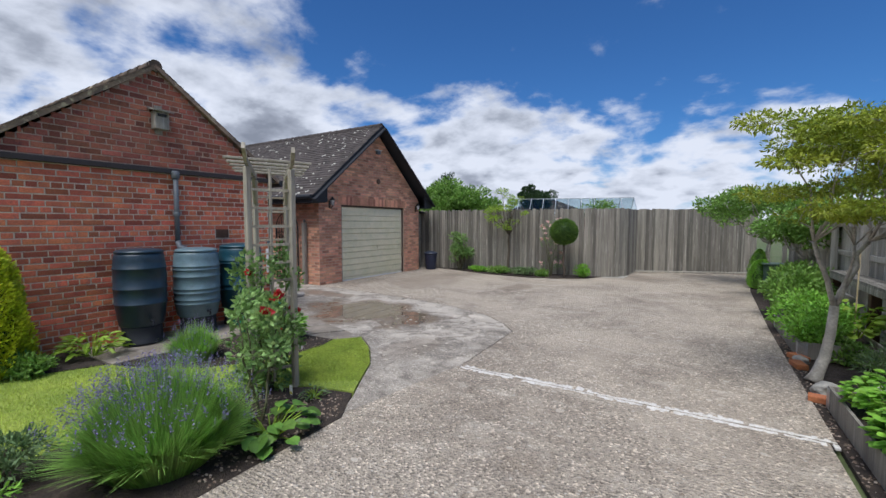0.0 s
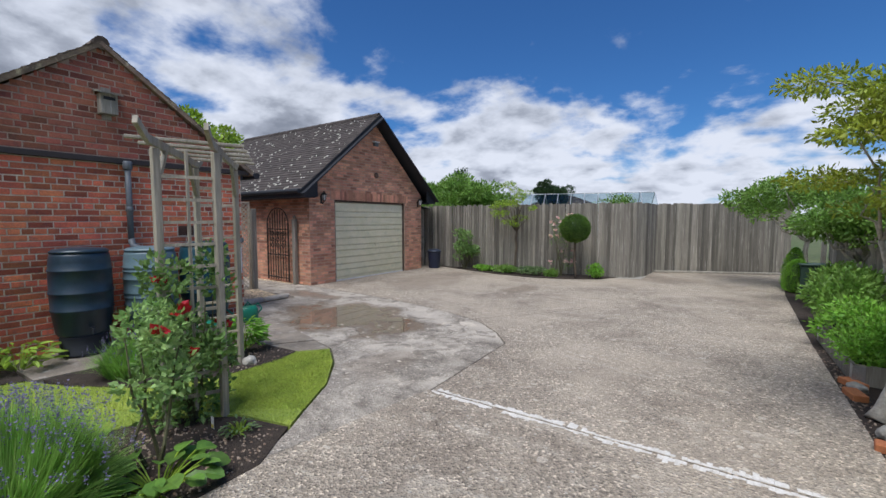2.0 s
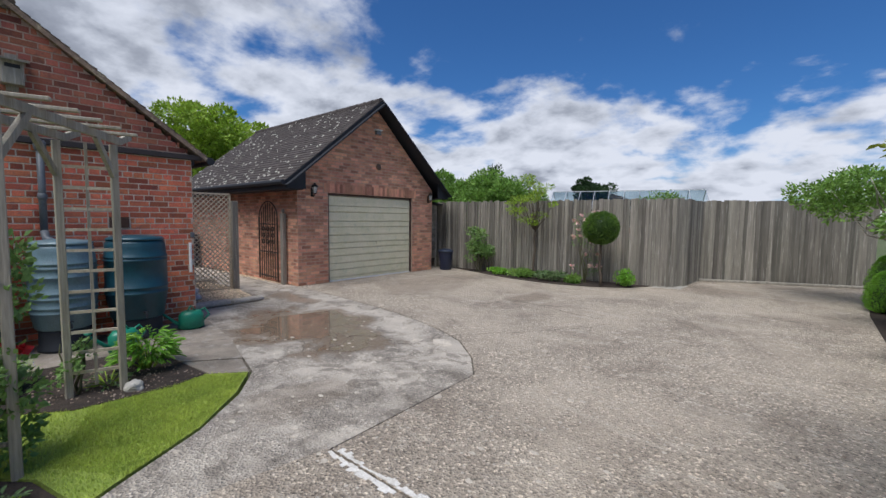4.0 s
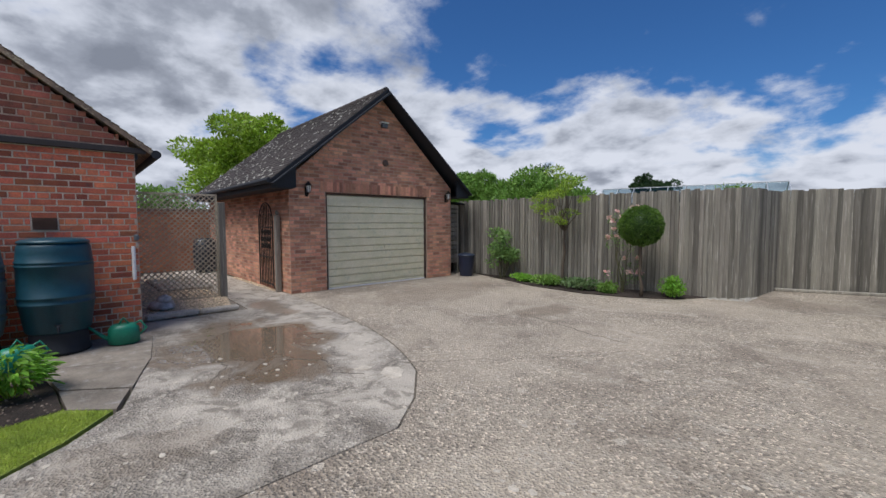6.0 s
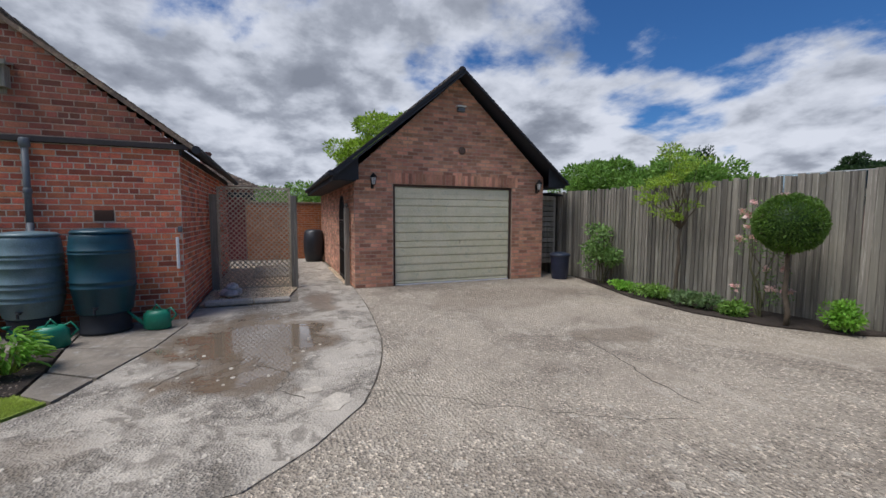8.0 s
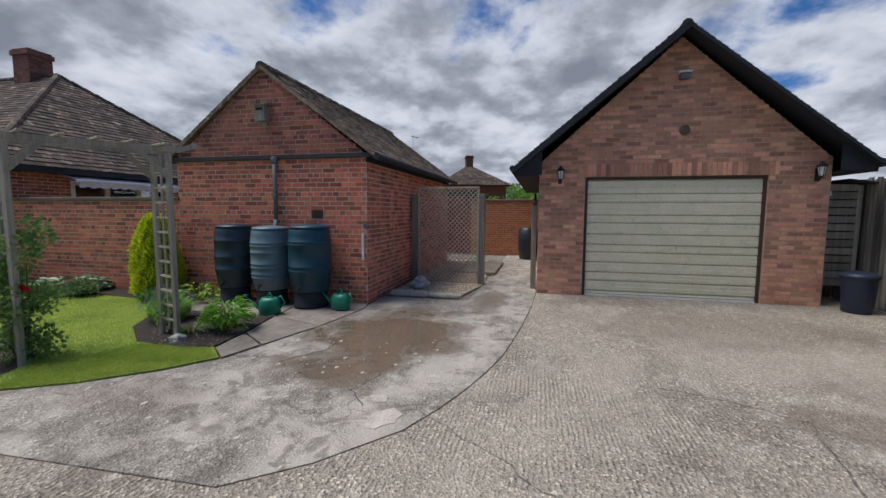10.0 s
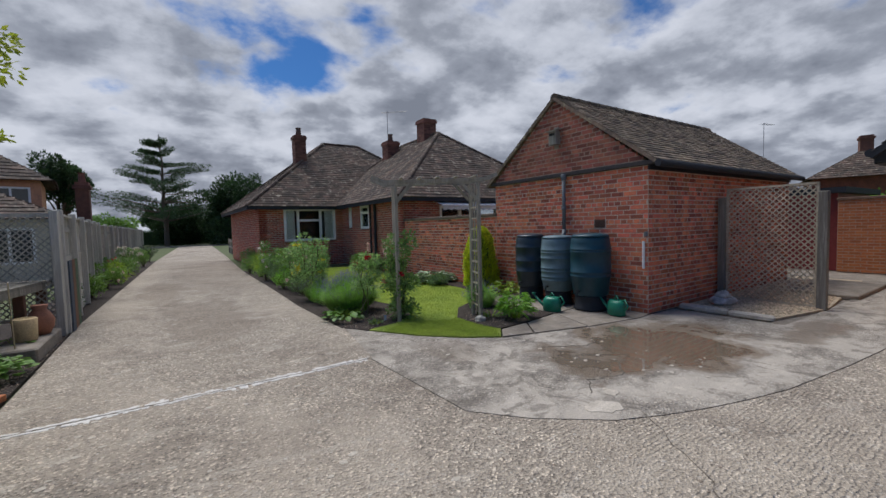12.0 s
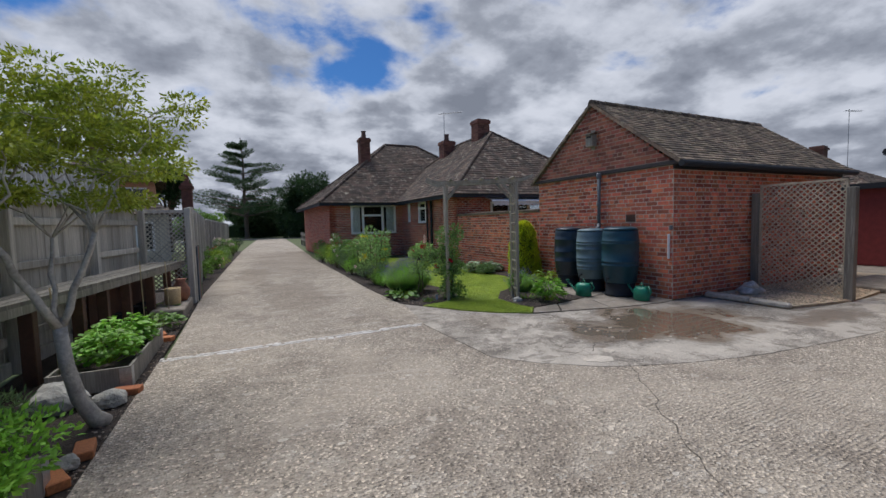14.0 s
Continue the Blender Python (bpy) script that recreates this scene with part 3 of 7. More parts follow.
def crack(pts, w=0.0055):
    r = random.Random(len(pts))
    b = B()
    fine_pts = []
    for (x0, y0), (x1, y1) in zip(pts, pts[1:]):
        for k in range(6):
            t = k / 6
            fine_pts.append((x0 + (x1 - x0) * t + r.uniform(-0.025, 0.025), y0 + (y1 - y0) * t + r.uniform(-0.025, 0.025)))
    for p, q in zip(fine_pts, fine_pts[1:]):
        b.beam((*p, -0.0005), (*q, -0.0005), w * r.uniform(0.5, 1.4), 0.004, (0, 0, 1))
    return part("crack", b.me("crack", JOINT), kind="structure")


crack([(-4.25, 8.7), (-4.05, 9.3), (-3.85, 9.62), (-3.25, 9.46), (-2.59, 9.29), (-2.0, 9.22)], 0.012)
crack([(-4.3, 6.0), (-4.0, 6.3), (-3.6, 6.2), (-3.3, 6.45)], 0.01)
crack([(-4.0, 5.2), (-4.5, 5.5), (-4.9, 5.4)], 0.01)
crack([(-3.4, 10.6), (-2.6, 10.9), (-1.9, 11.4)])
crack([(-3.36, 6.85), (-3.02, 7.34), (-2.66, 7.77), (-2.2, 8.4), (-1.9, 9.1)], 0.008)
for cx_, cy_, sz_ in ((-3.2, 6.62, 0.16), (-3.5, 6.5, 0.08)):
    k = [(cx_ + sz_ * rng.uniform(0.6, 1.1) * math.cos(t), cy_ + sz_ * rng.uniform(0.5, 1.0) * math.sin(t)) for t in np.arange(0, 6.2, 0.42)]
    sheet("cement_patch", k, -0.01, 0.0022, CEMENT)
fb = B()
for _ in range(150):
    x, y, q = rng.uniform(-5.2, -2.5), rng.uniform(3.6, 6.9), rng.uniform(0.006, 0.03)
    if inside(worn, x, y):
        fb.prism([(x + q * rng.uniform(0.6, 1.3) * math.cos(t), y + q * rng.uniform(0.5, 1.0) * math.sin(t)) for t in (0, 1, 2.1, 3.2, 4.2, 5.3)], -0.01, 0.001 + rng.uniform(0, 0.002))
for _ in range(260):
    x, y, q = rng.uniform(-2.4, 0.8), rng.uniform(-3, 10), rng.uniform(0.006, 0.03)
    fb.prism([(x + q * rng.uniform(0.6, 1.5) * math.cos(t), y + q * rng.uniform(0.5, 1.0) * math.sin(t)) for t in (0, 1, 2.1, 3.2, 4.2, 5.3)], -0.01, 0.0015 + rng.uniform(0, 0.002))
part("pale_flakes", fb.me("pale_flakes", CEMENT), kind="stuff", label="pale lichen spots and flakes on the concrete")
# path by the outbuilding: flat slabs, a little proud
for i, poly in enumerate([[(-6.6, 3.95), (-5.55, 4.1), (-5.25, 4.95), (-6.3, 5.1), (-6.6, 5.04)], [(-5.53, 4.1), (-4.75, 4.25), (-4.42, 4.72), (-5.23, 4.94)], [(-4.73, 4.24), (-4.2, 4.3), (-3.97, 4.58), (-4.4, 4.7)],
                          [(-6.6, 3.0), (-5.5, 3.15), (-5.5, 4.08), (-6.6, 3.93)], [(-6.6, 2.2), (-5.6, 2.25), (-5.5, 3.13), (-6.6, 2.98)]]):
    sheet("paving_slab", poly, -0.05, 0.01 + 0.003 * (i % 2), SLABM)
# lawn and beds
LAWN = [(-2.72, 3.12), (-2.87, 3.36), (-3.15, 3.84), (-3.57, 4.28), (-3.95, 4.56), (-4.2, 4.28), (-4.1, 3.95), (-4.15, 3.3), (-4.6, 2.7), (-5.1, 2.4), (-5.6, 2.2), (-6.0, 1.3), (-6.05, -0.5), (-6.1, -3), (-6.0, -6.5), (-4.5, -7.2), (-3.6, -6), (-3.4, -3), (-3.35, 0.0), (-3.75, 0.9), (-3.9, 1.8), (-3.7, 2.6), (-3.2, 3.0)]
sheet("lawn", LAWN, -0.06, 0.012, TURF, label="mown green lawn with a curving edge")
sheet("soil_bed", [(-2.45, 2.7), (-2.72, 3.1), (-3.2, 2.98), (-3.7, 2.58), (-3.9, 1.8), (-3.75, 0.9), (-3.36, 0.0), (-3.4, -3), (-3.6, -6), (-3.3, -8.2), (-2.64, -8.2), (-2.5, -2), (-2.42, 0.5)], -0.06, 0.006, SOIL)
sheet("soil_bed", [(-4.2, 4.27), (-4.1, 3.95), (-4.15, 3.3), (-4.6, 2.7), (-5.1, 2.4), (-5.5, 2.3), (-5.5, 3.1), (-5.5, 4.08), (-4.75, 4.22)], -0.06, 0.02, SOIL)
sheet("soil_bed", [(-6.6, 2.2), (-5.62, 2.2), (-6.0, 1.3), (-6.05, -0.5), (-6.1, -2.85), (-6.6, -2.85)], -0.06, 0.02, SOIL)
sheet("soil_bed", [(-6.7, 12.52), (-5.5, 12.12), (-4.25, 12.04), (-3.4, 12.27), (-2.72, 12.72), (-2.4, 13.3), (-8.0, 12.9)], -0.06, 0.02, SOIL)
sheet("soil_bed", [(0.93, 0.6), (0.96, 4.3), (1.01, 8.0), (1.16, 12.5), (1.55, 16.6), (2.2, 16.6), (2.2, -1.2), (0.92, -1.2)], -0.06, -0.01, SOIL)
sheet("soil_bed", [(0.9, -1.2), (0.2, -19), (1.3, -19), (2.1, -1.2)], -0.06, -0.01, SOIL)
sheet("yard_base", [(-16, 3.6), (-6.62, 3.6), (-6.62, 7.66), (-16, 7.66)], -0.12, -0.02, SLABM)
sheet("gravel_patch", [(-7.45, 5.06), (-7.45, 6.35), (-8.9, 6.62), (-13, 6.2), (-13, 5.06)], -0.05, 0.02, PEBBLE)


def blades(name, poly, n, h, material, seed=1, lean=0.5, z=0.012, wide=0.004):
    r = np.random.default_rng(seed)
    xs, ys = [p[0] for p in poly], [p[1] for p in poly]
    P = np.stack([r.uniform(min(xs), max(xs), n), r.uniform(min(ys), max(ys), n)], 1)
    P = np.array([p for p in P if inside(poly, p[0], p[1])])
    n = len(P)
    a = r.uniform(0, 6.283, n)
    d = np.stack([np.cos(a), np.sin(a)], 1)
    H = h * r.uniform(0.5, 1.2, n)
    zc = np.full((n, 1), z)
    s = np.stack([-d[:, 1], d[:, 0]], 1) * wide
    v = np.stack([np.hstack([P - s, zc]), np.hstack([P + s, zc]), np.hstack([P + d * (H * lean)[:, None], zc + H[:, None]])], 1).reshape(-1, 3)
    f = (np.arange(n)[:, None] * 3 + [0, 1, 2]).tolist()
    return part(name, mesh_of(name, v.tolist(), f, material), kind="stuff", label="short grass blades of the lawn")


blades("grass", LAWN, 330000, 0.02, BLADE, 3, wide=0.0025)
blades("grass", [(-2.85, 3.35), (-3.14, 3.82), (-3.57, 4.26), (-3.95, 4.54), (-4.15, 4.25), (-4.1, 3.4), (-3.3, 3.05)], 36000, 0.02, BLADE, 4, wide=0.0025)


def scatter(name, poly, n, size, material, seed, z=0.02, kind="stuff", label=""):
    """Small uneven stones lying on the ground."""
    r = random.Random(seed)
    b = B()
    xs, ys = [p[0] for p in poly], [p[1] for p in poly]
    while n:
        x, y = r.uniform(min(xs), max(xs)), r.uniform(min(ys), max(ys))
        if not inside(poly, x, y):
            continue
        n -= 1
        s = size * r.uniform(0.5, 1.3)
        k = [(s * math.cos(t) * r.uniform(0.7, 1.1), s * 0.8 * math.sin(t) * r.uniform(0.7, 1.1)) for t in (0, 1.25, 2.5, 3.8, 5.0)]
        vs = [(x + p, y + q, z) for p, q in k] + [(x + p * 0.6, y + q * 0.6, z + s * 0.5) for p, q in k]
        b.add(vs, [(5, 6, 7, 8, 9)] + [(i, (i + 1) % 5, 5 + (i + 1) % 5, 5 + i) for i in range(5)])
    return part(name, b.me(name, material), kind=kind, label=label)


scatter("gravel", [(-7.45, 5.1), (-7.45, 6.3), (-8.9, 6.58), (-12, 6.2), (-12, 5.1)], 6000, 0.024, PEBBLE, 1, label="brown and cream pebbles")
scatter("gravel", [(-8.9, 7.55), (-8.6, 7.74), (-12, 7.74), (-12, 7.55)], 700, 0.022, PEBBLE, 2, z=0.0)
scatter("gravel", [(-2.45, 13.15), (-1.78, 13.3), (-1.72, 15.3), (-1.95, 15.3), (-2.1, 13.6)], 260, 0.028, STONE, 3, z=0.0)
WOODCHIP = surface("bark_chip", (0.16, 0.10, 0.06), (0.3, 0.25, 0.2), 30.0, vary=0.6)
scatter("bark_chips", [(-2.5, 2.7), (-2.75, 3.05), (-3.7, 2.5), (-3.8, 1.6), (-2.45, 1.6)], 900, 0.012, WOODCHIP, 4, z=0.006)
scatter("bark_chips", [(-4.2, 4.25), (-4.1, 3.4), (-4.8, 2.9), (-5.3, 3.2), (-5.3, 4.0)], 400, 0.012, WOODCHIP, 5)
scatter("bark_chips", [(0.94, -1), (0.97, 8.0), (1.15, 8.0), (1.1, -1)], 900, 0.012, WOODCHIP, 6, z=-0.008)
LOOSE = surface("loose_stone", (0.38, 0.35, 0.3), (0.2, 0.18, 0.16), 30.0, vary=0.5)
scatter("loose_grit", [(-2.1, 1.5), (1.0, 1.5), (1.0, 12), (-2.1, 7)], 900, 0.006, LOOSE, 7, z=0.0)
kb = thing("kerb_stone", (-7.37, 5.8, 0), "rounded concrete kerb beside the gravel", "kerb")
part("kerb_piece", B().box((-0.055, -0.66, 0), (0.055, 0.04, 0.1), bevel=0.025).me("kerb_piece", CEMENT), kb)
part("kerb_piece", B().box((-0.055, 0.05, 0), (0.055, 0.62, 0.09), bevel=0.025).me("kerb_piece", CEMENT), kb)
sl = thing("step_slab", (-11.3, 6.25, 0), "flat grey paving slab by the gate", "slab")
part("slab", B().box((-1.1, -0.55, -0.02), (1.1, 0.45, 0.07), bevel=0.015).me("slab", SLABM), sl)

# ---- outbuilding with a steep gable ----
SX, SY0, SY1, SEZ, SAZ, SBX = -6.61, 1.46, 5.03, 2.35, 3.78, -12.5
shed = thing("outbuilding", (0, 0, 0), "old red brick outbuilding with a mossy tiled gable roof", "outbuilding")
SC = (SY0 + SY1) / 2
gable = [(SY0, 0), (SY1, 0), (SY1, SEZ), (SC, SAZ), (SY0, SEZ)]
mf = frame_of((SX, 0, 0), (0, 1, 0), (0, 0, 1))
bod = B().prism(gable, -0.12, 0, mf).prism([(SY0, 0), (SY1, 0), (SY1, SEZ), (SC, SAZ), (SY0, SEZ)], SBX - SX, SBX - SX + 0.2, mf)
bod.box((SBX, SY1 - 0.12, 0), (SX - 0.12, SY1, SEZ)).box((SBX, SY0, 0), (SX - 0.12, SY0 + 0.12, SEZ))
part("wall", bod.me("wall", MORTAR), shed, "red brick wall with pale mortar joints")
wf = part("wall_front", B().box((SX - 0.01, SY0 + 0.02, 0.005), (SX - 0.002, SY1 - 0.02, SEZ - 0.05)).me("wall_front", MORTAR), shed)
bricks(wf, mf, [(SY0, 0), (SY1, 0), (SY1, SEZ), (SY0, SEZ)], BRICK, [(4.05, 4.28, 1.36, 1.52)], headers=4, singles=(3.0, 5.1, 0.35, 2.3))
BRICK_D = surface("dark_red_brick", (0.3, 0.1, 0.06), (0.2, 0.07, 0.046), 3.0, 0.6, 0.9, 70.0, 0.6, c3=(0.14, 0.058, 0.044))
MORTAR_D = surface("sooty_mortar", (0.4, 0.3, 0.235), (0.25, 0.18, 0.14), 5.0, 0.8, 0.95, 90.0)
gw = part("gable_wall", B().prism([(SY0 - 0.02, SEZ), (SY1 + 0.02, SEZ), (SC, SAZ)], -0.1, 0.03, mf).me("gable_wall", MORTAR_D), shed, "darker brick gable standing a little proud")
bricks(gw, mf @ Matrix.Translation((0, 0, 0.03)), [(SY0, SEZ + 0.06), (SY1, SEZ + 0.06), (SC, SAZ - 0.02)], BRICK_D, headers=4, v0=SEZ + 0.06)
ms = frame_of((0, SY1, 0), (-1, 0, 0), (0, 0, 1))
bricks(shed, ms, [(-SX, 0), (-SBX, 0), (-SBX, SEZ), (-SX, SEZ)], BRICK, headers=2)
mn = frame_of((0, SY0, 0), (1, 0, 0), (0, 0, 1))
bricks(shed, mn, [(SBX, 0), (SX, 0), (SX, SEZ), (SBX, SEZ)], BRICK, headers=2)
part("string_course", B().box((SX, SY0 - 0.1, SEZ - 0.02), (SX + 0.06, SY1 + 0.12, SEZ + 0.05), bevel=0.006).me("string_course", plain("dark_ledge", (0.035, 0.028, 0.028), 0.7)), shed, "black painted ledge across the gable")


def gable_roof(parent, cx, ridge_z, eave_y0, eave_y1, eave_z, x_front, x_back, tilem, du, dv, name="roof", seed=1, base=BLACK, lift=0.35, thick=0.018):
    """Two slopes of tiles over boards; the ridge runs along x at y = cx."""
    for s, ye in ((-1, eave_y0), (1, eave_y1)):
        run = abs(ye - cx)
        L = math.hypot(run, ridge_z - eave_z)
        o = (x_front, ye, eave_z) if s > 0 else (x_back, ye, eave_z)
        u = (-1, 0, 0) if s > 0 else (1, 0, 0)
        m = frame_of(o, u, (0, cx - ye, ridge_z - eave_z))
        W_ = x_front - x_back
        part(name, B().box((0, 0, -0.05), (W_, L, 0.0), m).me(name, base), parent)
        tiles("roof_tiles", parent, m, [(0, 0.02), (W_, 0.02), (W_, L), (0, L)], tilem, du, dv, seed=seed + s, lift=lift, thick=thick)
    b = B()
    x = x_back
    while x < x_front - 0.05:
        x1 = min(x + 0.3, x_front)
        b.tube([(x, cx, ridge_z - 0.02), (x1 - 0.01, cx, ridge_z - 0.02)], [0.075, 0.085], 10)
        x += 0.3
    part("ridge_tiles", b.me("ridge_tiles", tilem), parent)


gable_roof(shed, SC, SAZ + 0.05, SY0 - 0.2, SY1 + 0.22, SEZ + 0.0, SX + 0.09, SBX - 0.1, TILE_S, 0.165, 0.1, seed=4, base=TILE_S)
vb = B()
for ye in (SY0 - 0.2, SY1 + 0.22):
    vb.beam((SX + 0.05, ye, SEZ - 0.03), (SX + 0.05, SC, SAZ + 0.035), 0.035, 0.07, (1, 0, 0))
part("verge", vb.me("verge", surface("verge_mortar", (0.1, 0.08, 0.065), (0.06, 0.05, 0.04))), shed)
gut = B()
gut.box((SBX, SY1 + 0.0, SEZ - 0.09), (SX + 0.02, SY1 + 0.03, SEZ + 0.0))
gut.tube([(SBX - 0.1, SY1 + 0.22, SEZ - 0.02), (SX + 0.12, SY1 + 0.22, SEZ - 0.02)], 0.055, 10)
part("gutter", gut.me("gutter", BLACK), shed, "black gutter along the eaves")
dp = B()
dp.tube([(SX + 0.07, 3.45, 2.33), (SX + 0.07, 3.45, 1.32)], 0.035, 12)
dp.tube([(SX + 0.07, 3.45, 1.34), (SX + 0.1, 3.46, 1.25), (SX + 0.3, 3.55, 1.19)], 0.04, 12)
dp.lathe([(0.035, 0), (0.055, 0.02), (0.055, 0.1), (0.04, 0.12)], (SX + 0.07, 3.45, 2.25), 12)
dp.lathe([(0.036, 0), (0.044, 0.01), (0.044, 0.06), (0.036, 0.07)], (SX + 0.07, 3.45, 1.7), 12)
part("downpipe", dp.me("downpipe", GREY_PIPE, True), shed, "grey plastic downpipe")
ab = B().box((SX - 0.02, 4.06, 1.37), (SX + 0.004, 4.27, 1.51))
for k in range(6):
    ab.box((SX, 4.065, 1.375 + k * 0.022), (SX + 0.016, 4.265, 1.387 + k * 0.022))
part("air_brick", ab.me("air_brick", plain("dark_clay", (0.1, 0.055, 0.04), 0.9)), shed, "dark louvred air brick")
part("white_rod", B().tube([(SX + 0.03, 4.97, 0.72), (SX + 0.03, 4.97, 1.15)], 0.021, 8).me("white_rod", WHITE), shed, "thin white rod on the corner")
part("wall_tap", B().box((SX + 0.0, 4.98, 1.22), (SX + 0.05, 5.03, 1.3), bevel=0.01).me("wall_tap", GREY_PIPE), shed)
bx = thing("bird_box", (SX + 0.03, SC + 0.02, 2.93), "weathered grey wooden nest box on a brick gable", "nest box")
part("box_body", B().box((0, -0.09, 0), (0.13, 0.09, 0.25), bevel=0.004).me("box_body", WOODG), bx)
part("box_roof", B().box((-0.02, -0.13, 0), (0.2, 0.13, 0.02), pose(0, 0, 0.28, 0, 14)).me("box_roof", WOODG), bx)
part("back_board", B().box((0, -0.05, -0.06), (0.015, 0.05, 0.34)).me("back_board", WOODG), bx)
part("box_opening", B().box((0.131, -0.06, 0.17), (0.137, 0.06, 0.21)).me("box_opening", BLACK), bx)

# ---- garage ----
GX, GY0, GY1, GEZ, GAZ, GBX = -8.25, 7.67, 12.12, 2.36, 4.36, -14.6
GC = (GY0 + GY1) / 2
DY0, DY1, DZ = 8.46, 11.27, 2.11
garage = thing("garage", (0, 0, 0), "brick garage with a dark tiled gable roof", "garage")
mg = frame_of((GX, 0, 0), (0, 1, 0), (0, 0, 1))
body = B().prism([(GY0, 0), (DY0, 0), (DY0, DZ), (DY1, DZ), (DY1, 0), (GY1, 0), (GY1, GEZ), (GC, GAZ), (GY0, GEZ)], -0.3, 0, mg)
for y in (GY0, GY1 - 0.2):
    part("side_wall", B().box((GBX + 0.2, y, 0), (GX - 0.3, y + 0.2, GEZ)).me("side_wall", MORTAR_G), garage)
part("back_wall", B().prism([(GY0, 0), (GY1, 0), (GY1, GEZ), (GC, GAZ), (GY0, GEZ)], GBX - GX, GBX - GX + 0.2, mg).me("back_wall", MORTAR_G), garage)
part("wall", body.me("wall", MORTAR_G), garage, "mottled brown-red brick wall")
gp = [(GY0, 0), (GY1, 0), (GY1, GEZ), (GC, GAZ), (GY0, GEZ)]
bricks(garage, mg, gp, BRICK_G, [(DY0, DY1, -1, DZ), (DY0 - 0.12, DY1 + 0.12, DZ, DZ + 0.225)])
sol = B()
y = DY0 - 0.12
while y < DY1 + 0.11:
    sol.box((GX - 0.01, y + 0.005, DZ + 0.004), (GX + 0.01, y + 0.07, DZ + 0.22))
    y += 0.075
part("soldier_course", sol.me("soldier_course", BRICK_G), garage, "upright bricks over the garage door", kind="stuff")
mgs = frame_of((0, GY0, 0), (1, 0, 0), (0, 0, 1))
bricks(garage, mgs, [(GBX, 0), (GX, 0), (GX, GEZ), (GBX, GEZ)], BRICK_G)
gable_roof(garage, GC, GAZ + 0.13, GY0 - 0.42, GY1 + 0.42, GEZ + 0.0 - 0.06, GX + 0.3, GBX, TILE_G, 0.17, 0.115, seed=14)
bg_ = B()
for ye in (GY0 - 0.44, GY1 + 0.44):
    bg_.beam((GX + 0.29, ye, GEZ - 0.17), (GX + 0.29, GC, GAZ + 0.02), 0.03, 0.24, (1, 0, 0))
    s = 1 if ye > GC else -1
    bg_.prism([(ye - s * 0.02, GEZ - 0.22), (ye - s * 0.48, GEZ - 0.22), (ye - s * 0.48, GEZ + 0.22), (ye - s * 0.02, GEZ - 0.04)][::s], 0.25, 0.28, mg)
part("bargeboard", bg_.me("bargeboard", BLACK), garage, "black painted bargeboards")
for ye, yw in ((GY0 - 0.42, GY0), (GY1 + 0.42, GY1)):
    so = B()
    so.box((GBX, min(ye, yw) + 0.004, GEZ - 0.24), (GX + 0.25, max(ye, yw) - 0.004, GEZ - 0.21))
    so.tube([(GBX, ye + math.copysign(0.05, ye - yw), GEZ - 0.1), (GX + 0.27, ye + math.copysign(0.05, ye - yw), GEZ - 0.1)], 0.055, 8)
    so.box((GBX, ye - 0.012, GEZ - 0.24), (GX + 0.25, ye + 0.012, GEZ - 0.06))
    part("eaves_trim", so.me("eaves_trim", BLACK), garage)
door = part("door", B().box((GX - 0.12, DY0, 0.02), (GX - 0.1, DY1, DZ)).me("door", CREAM), garage, "pale green ribbed up-and-over door, closed")
ribs = [0.03, 0.09, 0.275, 0.43, 0.61, 0.79, 0.925, 1.11, 1.31, 1.45, 1.67, 1.82, DZ - 0.05]
for z, z1 in zip(ribs, ribs[1:]):
    ph, face = z1 - z, [(0.012, 0.0), (0.034, 0.012)]
    if ph > 0.1:
        face += [(0.036, ph * 0.42), (0.03, ph * 0.46), (0.031, ph - 0.03)]
    b = B().prism([(0.0, 0.0)] + face + [(0.024, ph - 0.012), (0.0, ph)], 0, DY1 - DY0 - 0.1, frame_of((0, 0, 0), (1, 0, 0), (0, 0, 1)))
    part("door_panel", b.me("door_panel", CREAM), door, loc=Matrix.Translation((GX - 0.098, DY1 - 0.05, z)))
fr = B()
for y in (DY0, DY1 - 0.05):
    fr.box((GX - 0.14, y, 0), (GX - 0.04, y + 0.05, DZ))
fr.box((GX - 0.14, DY0 + 0.05, DZ - 0.045), (GX - 0.04, DY1 - 0.05, DZ))
part("door_frame", fr.me("door_frame", plain("dark_brown_frame", (0.06, 0.035, 0.025), 0.7)), garage)
part("door_sill", B().box((GX - 0.09, DY0 + 0.05, 0), (GX - 0.05, DY1 - 0.05, 0.025)).me("door_sill", WHITE), garage)
part("door_handle", B().tube([(GX - 0.08, 9.98, 0.92), (GX - 0.03, 9.98, 0.92), (GX - 0.03, 9.98, 0.85)], 0.012, 8).me("door_handle", plain("brass", (0.6, 0.55, 0.4), 0.35, 0.6)), door)


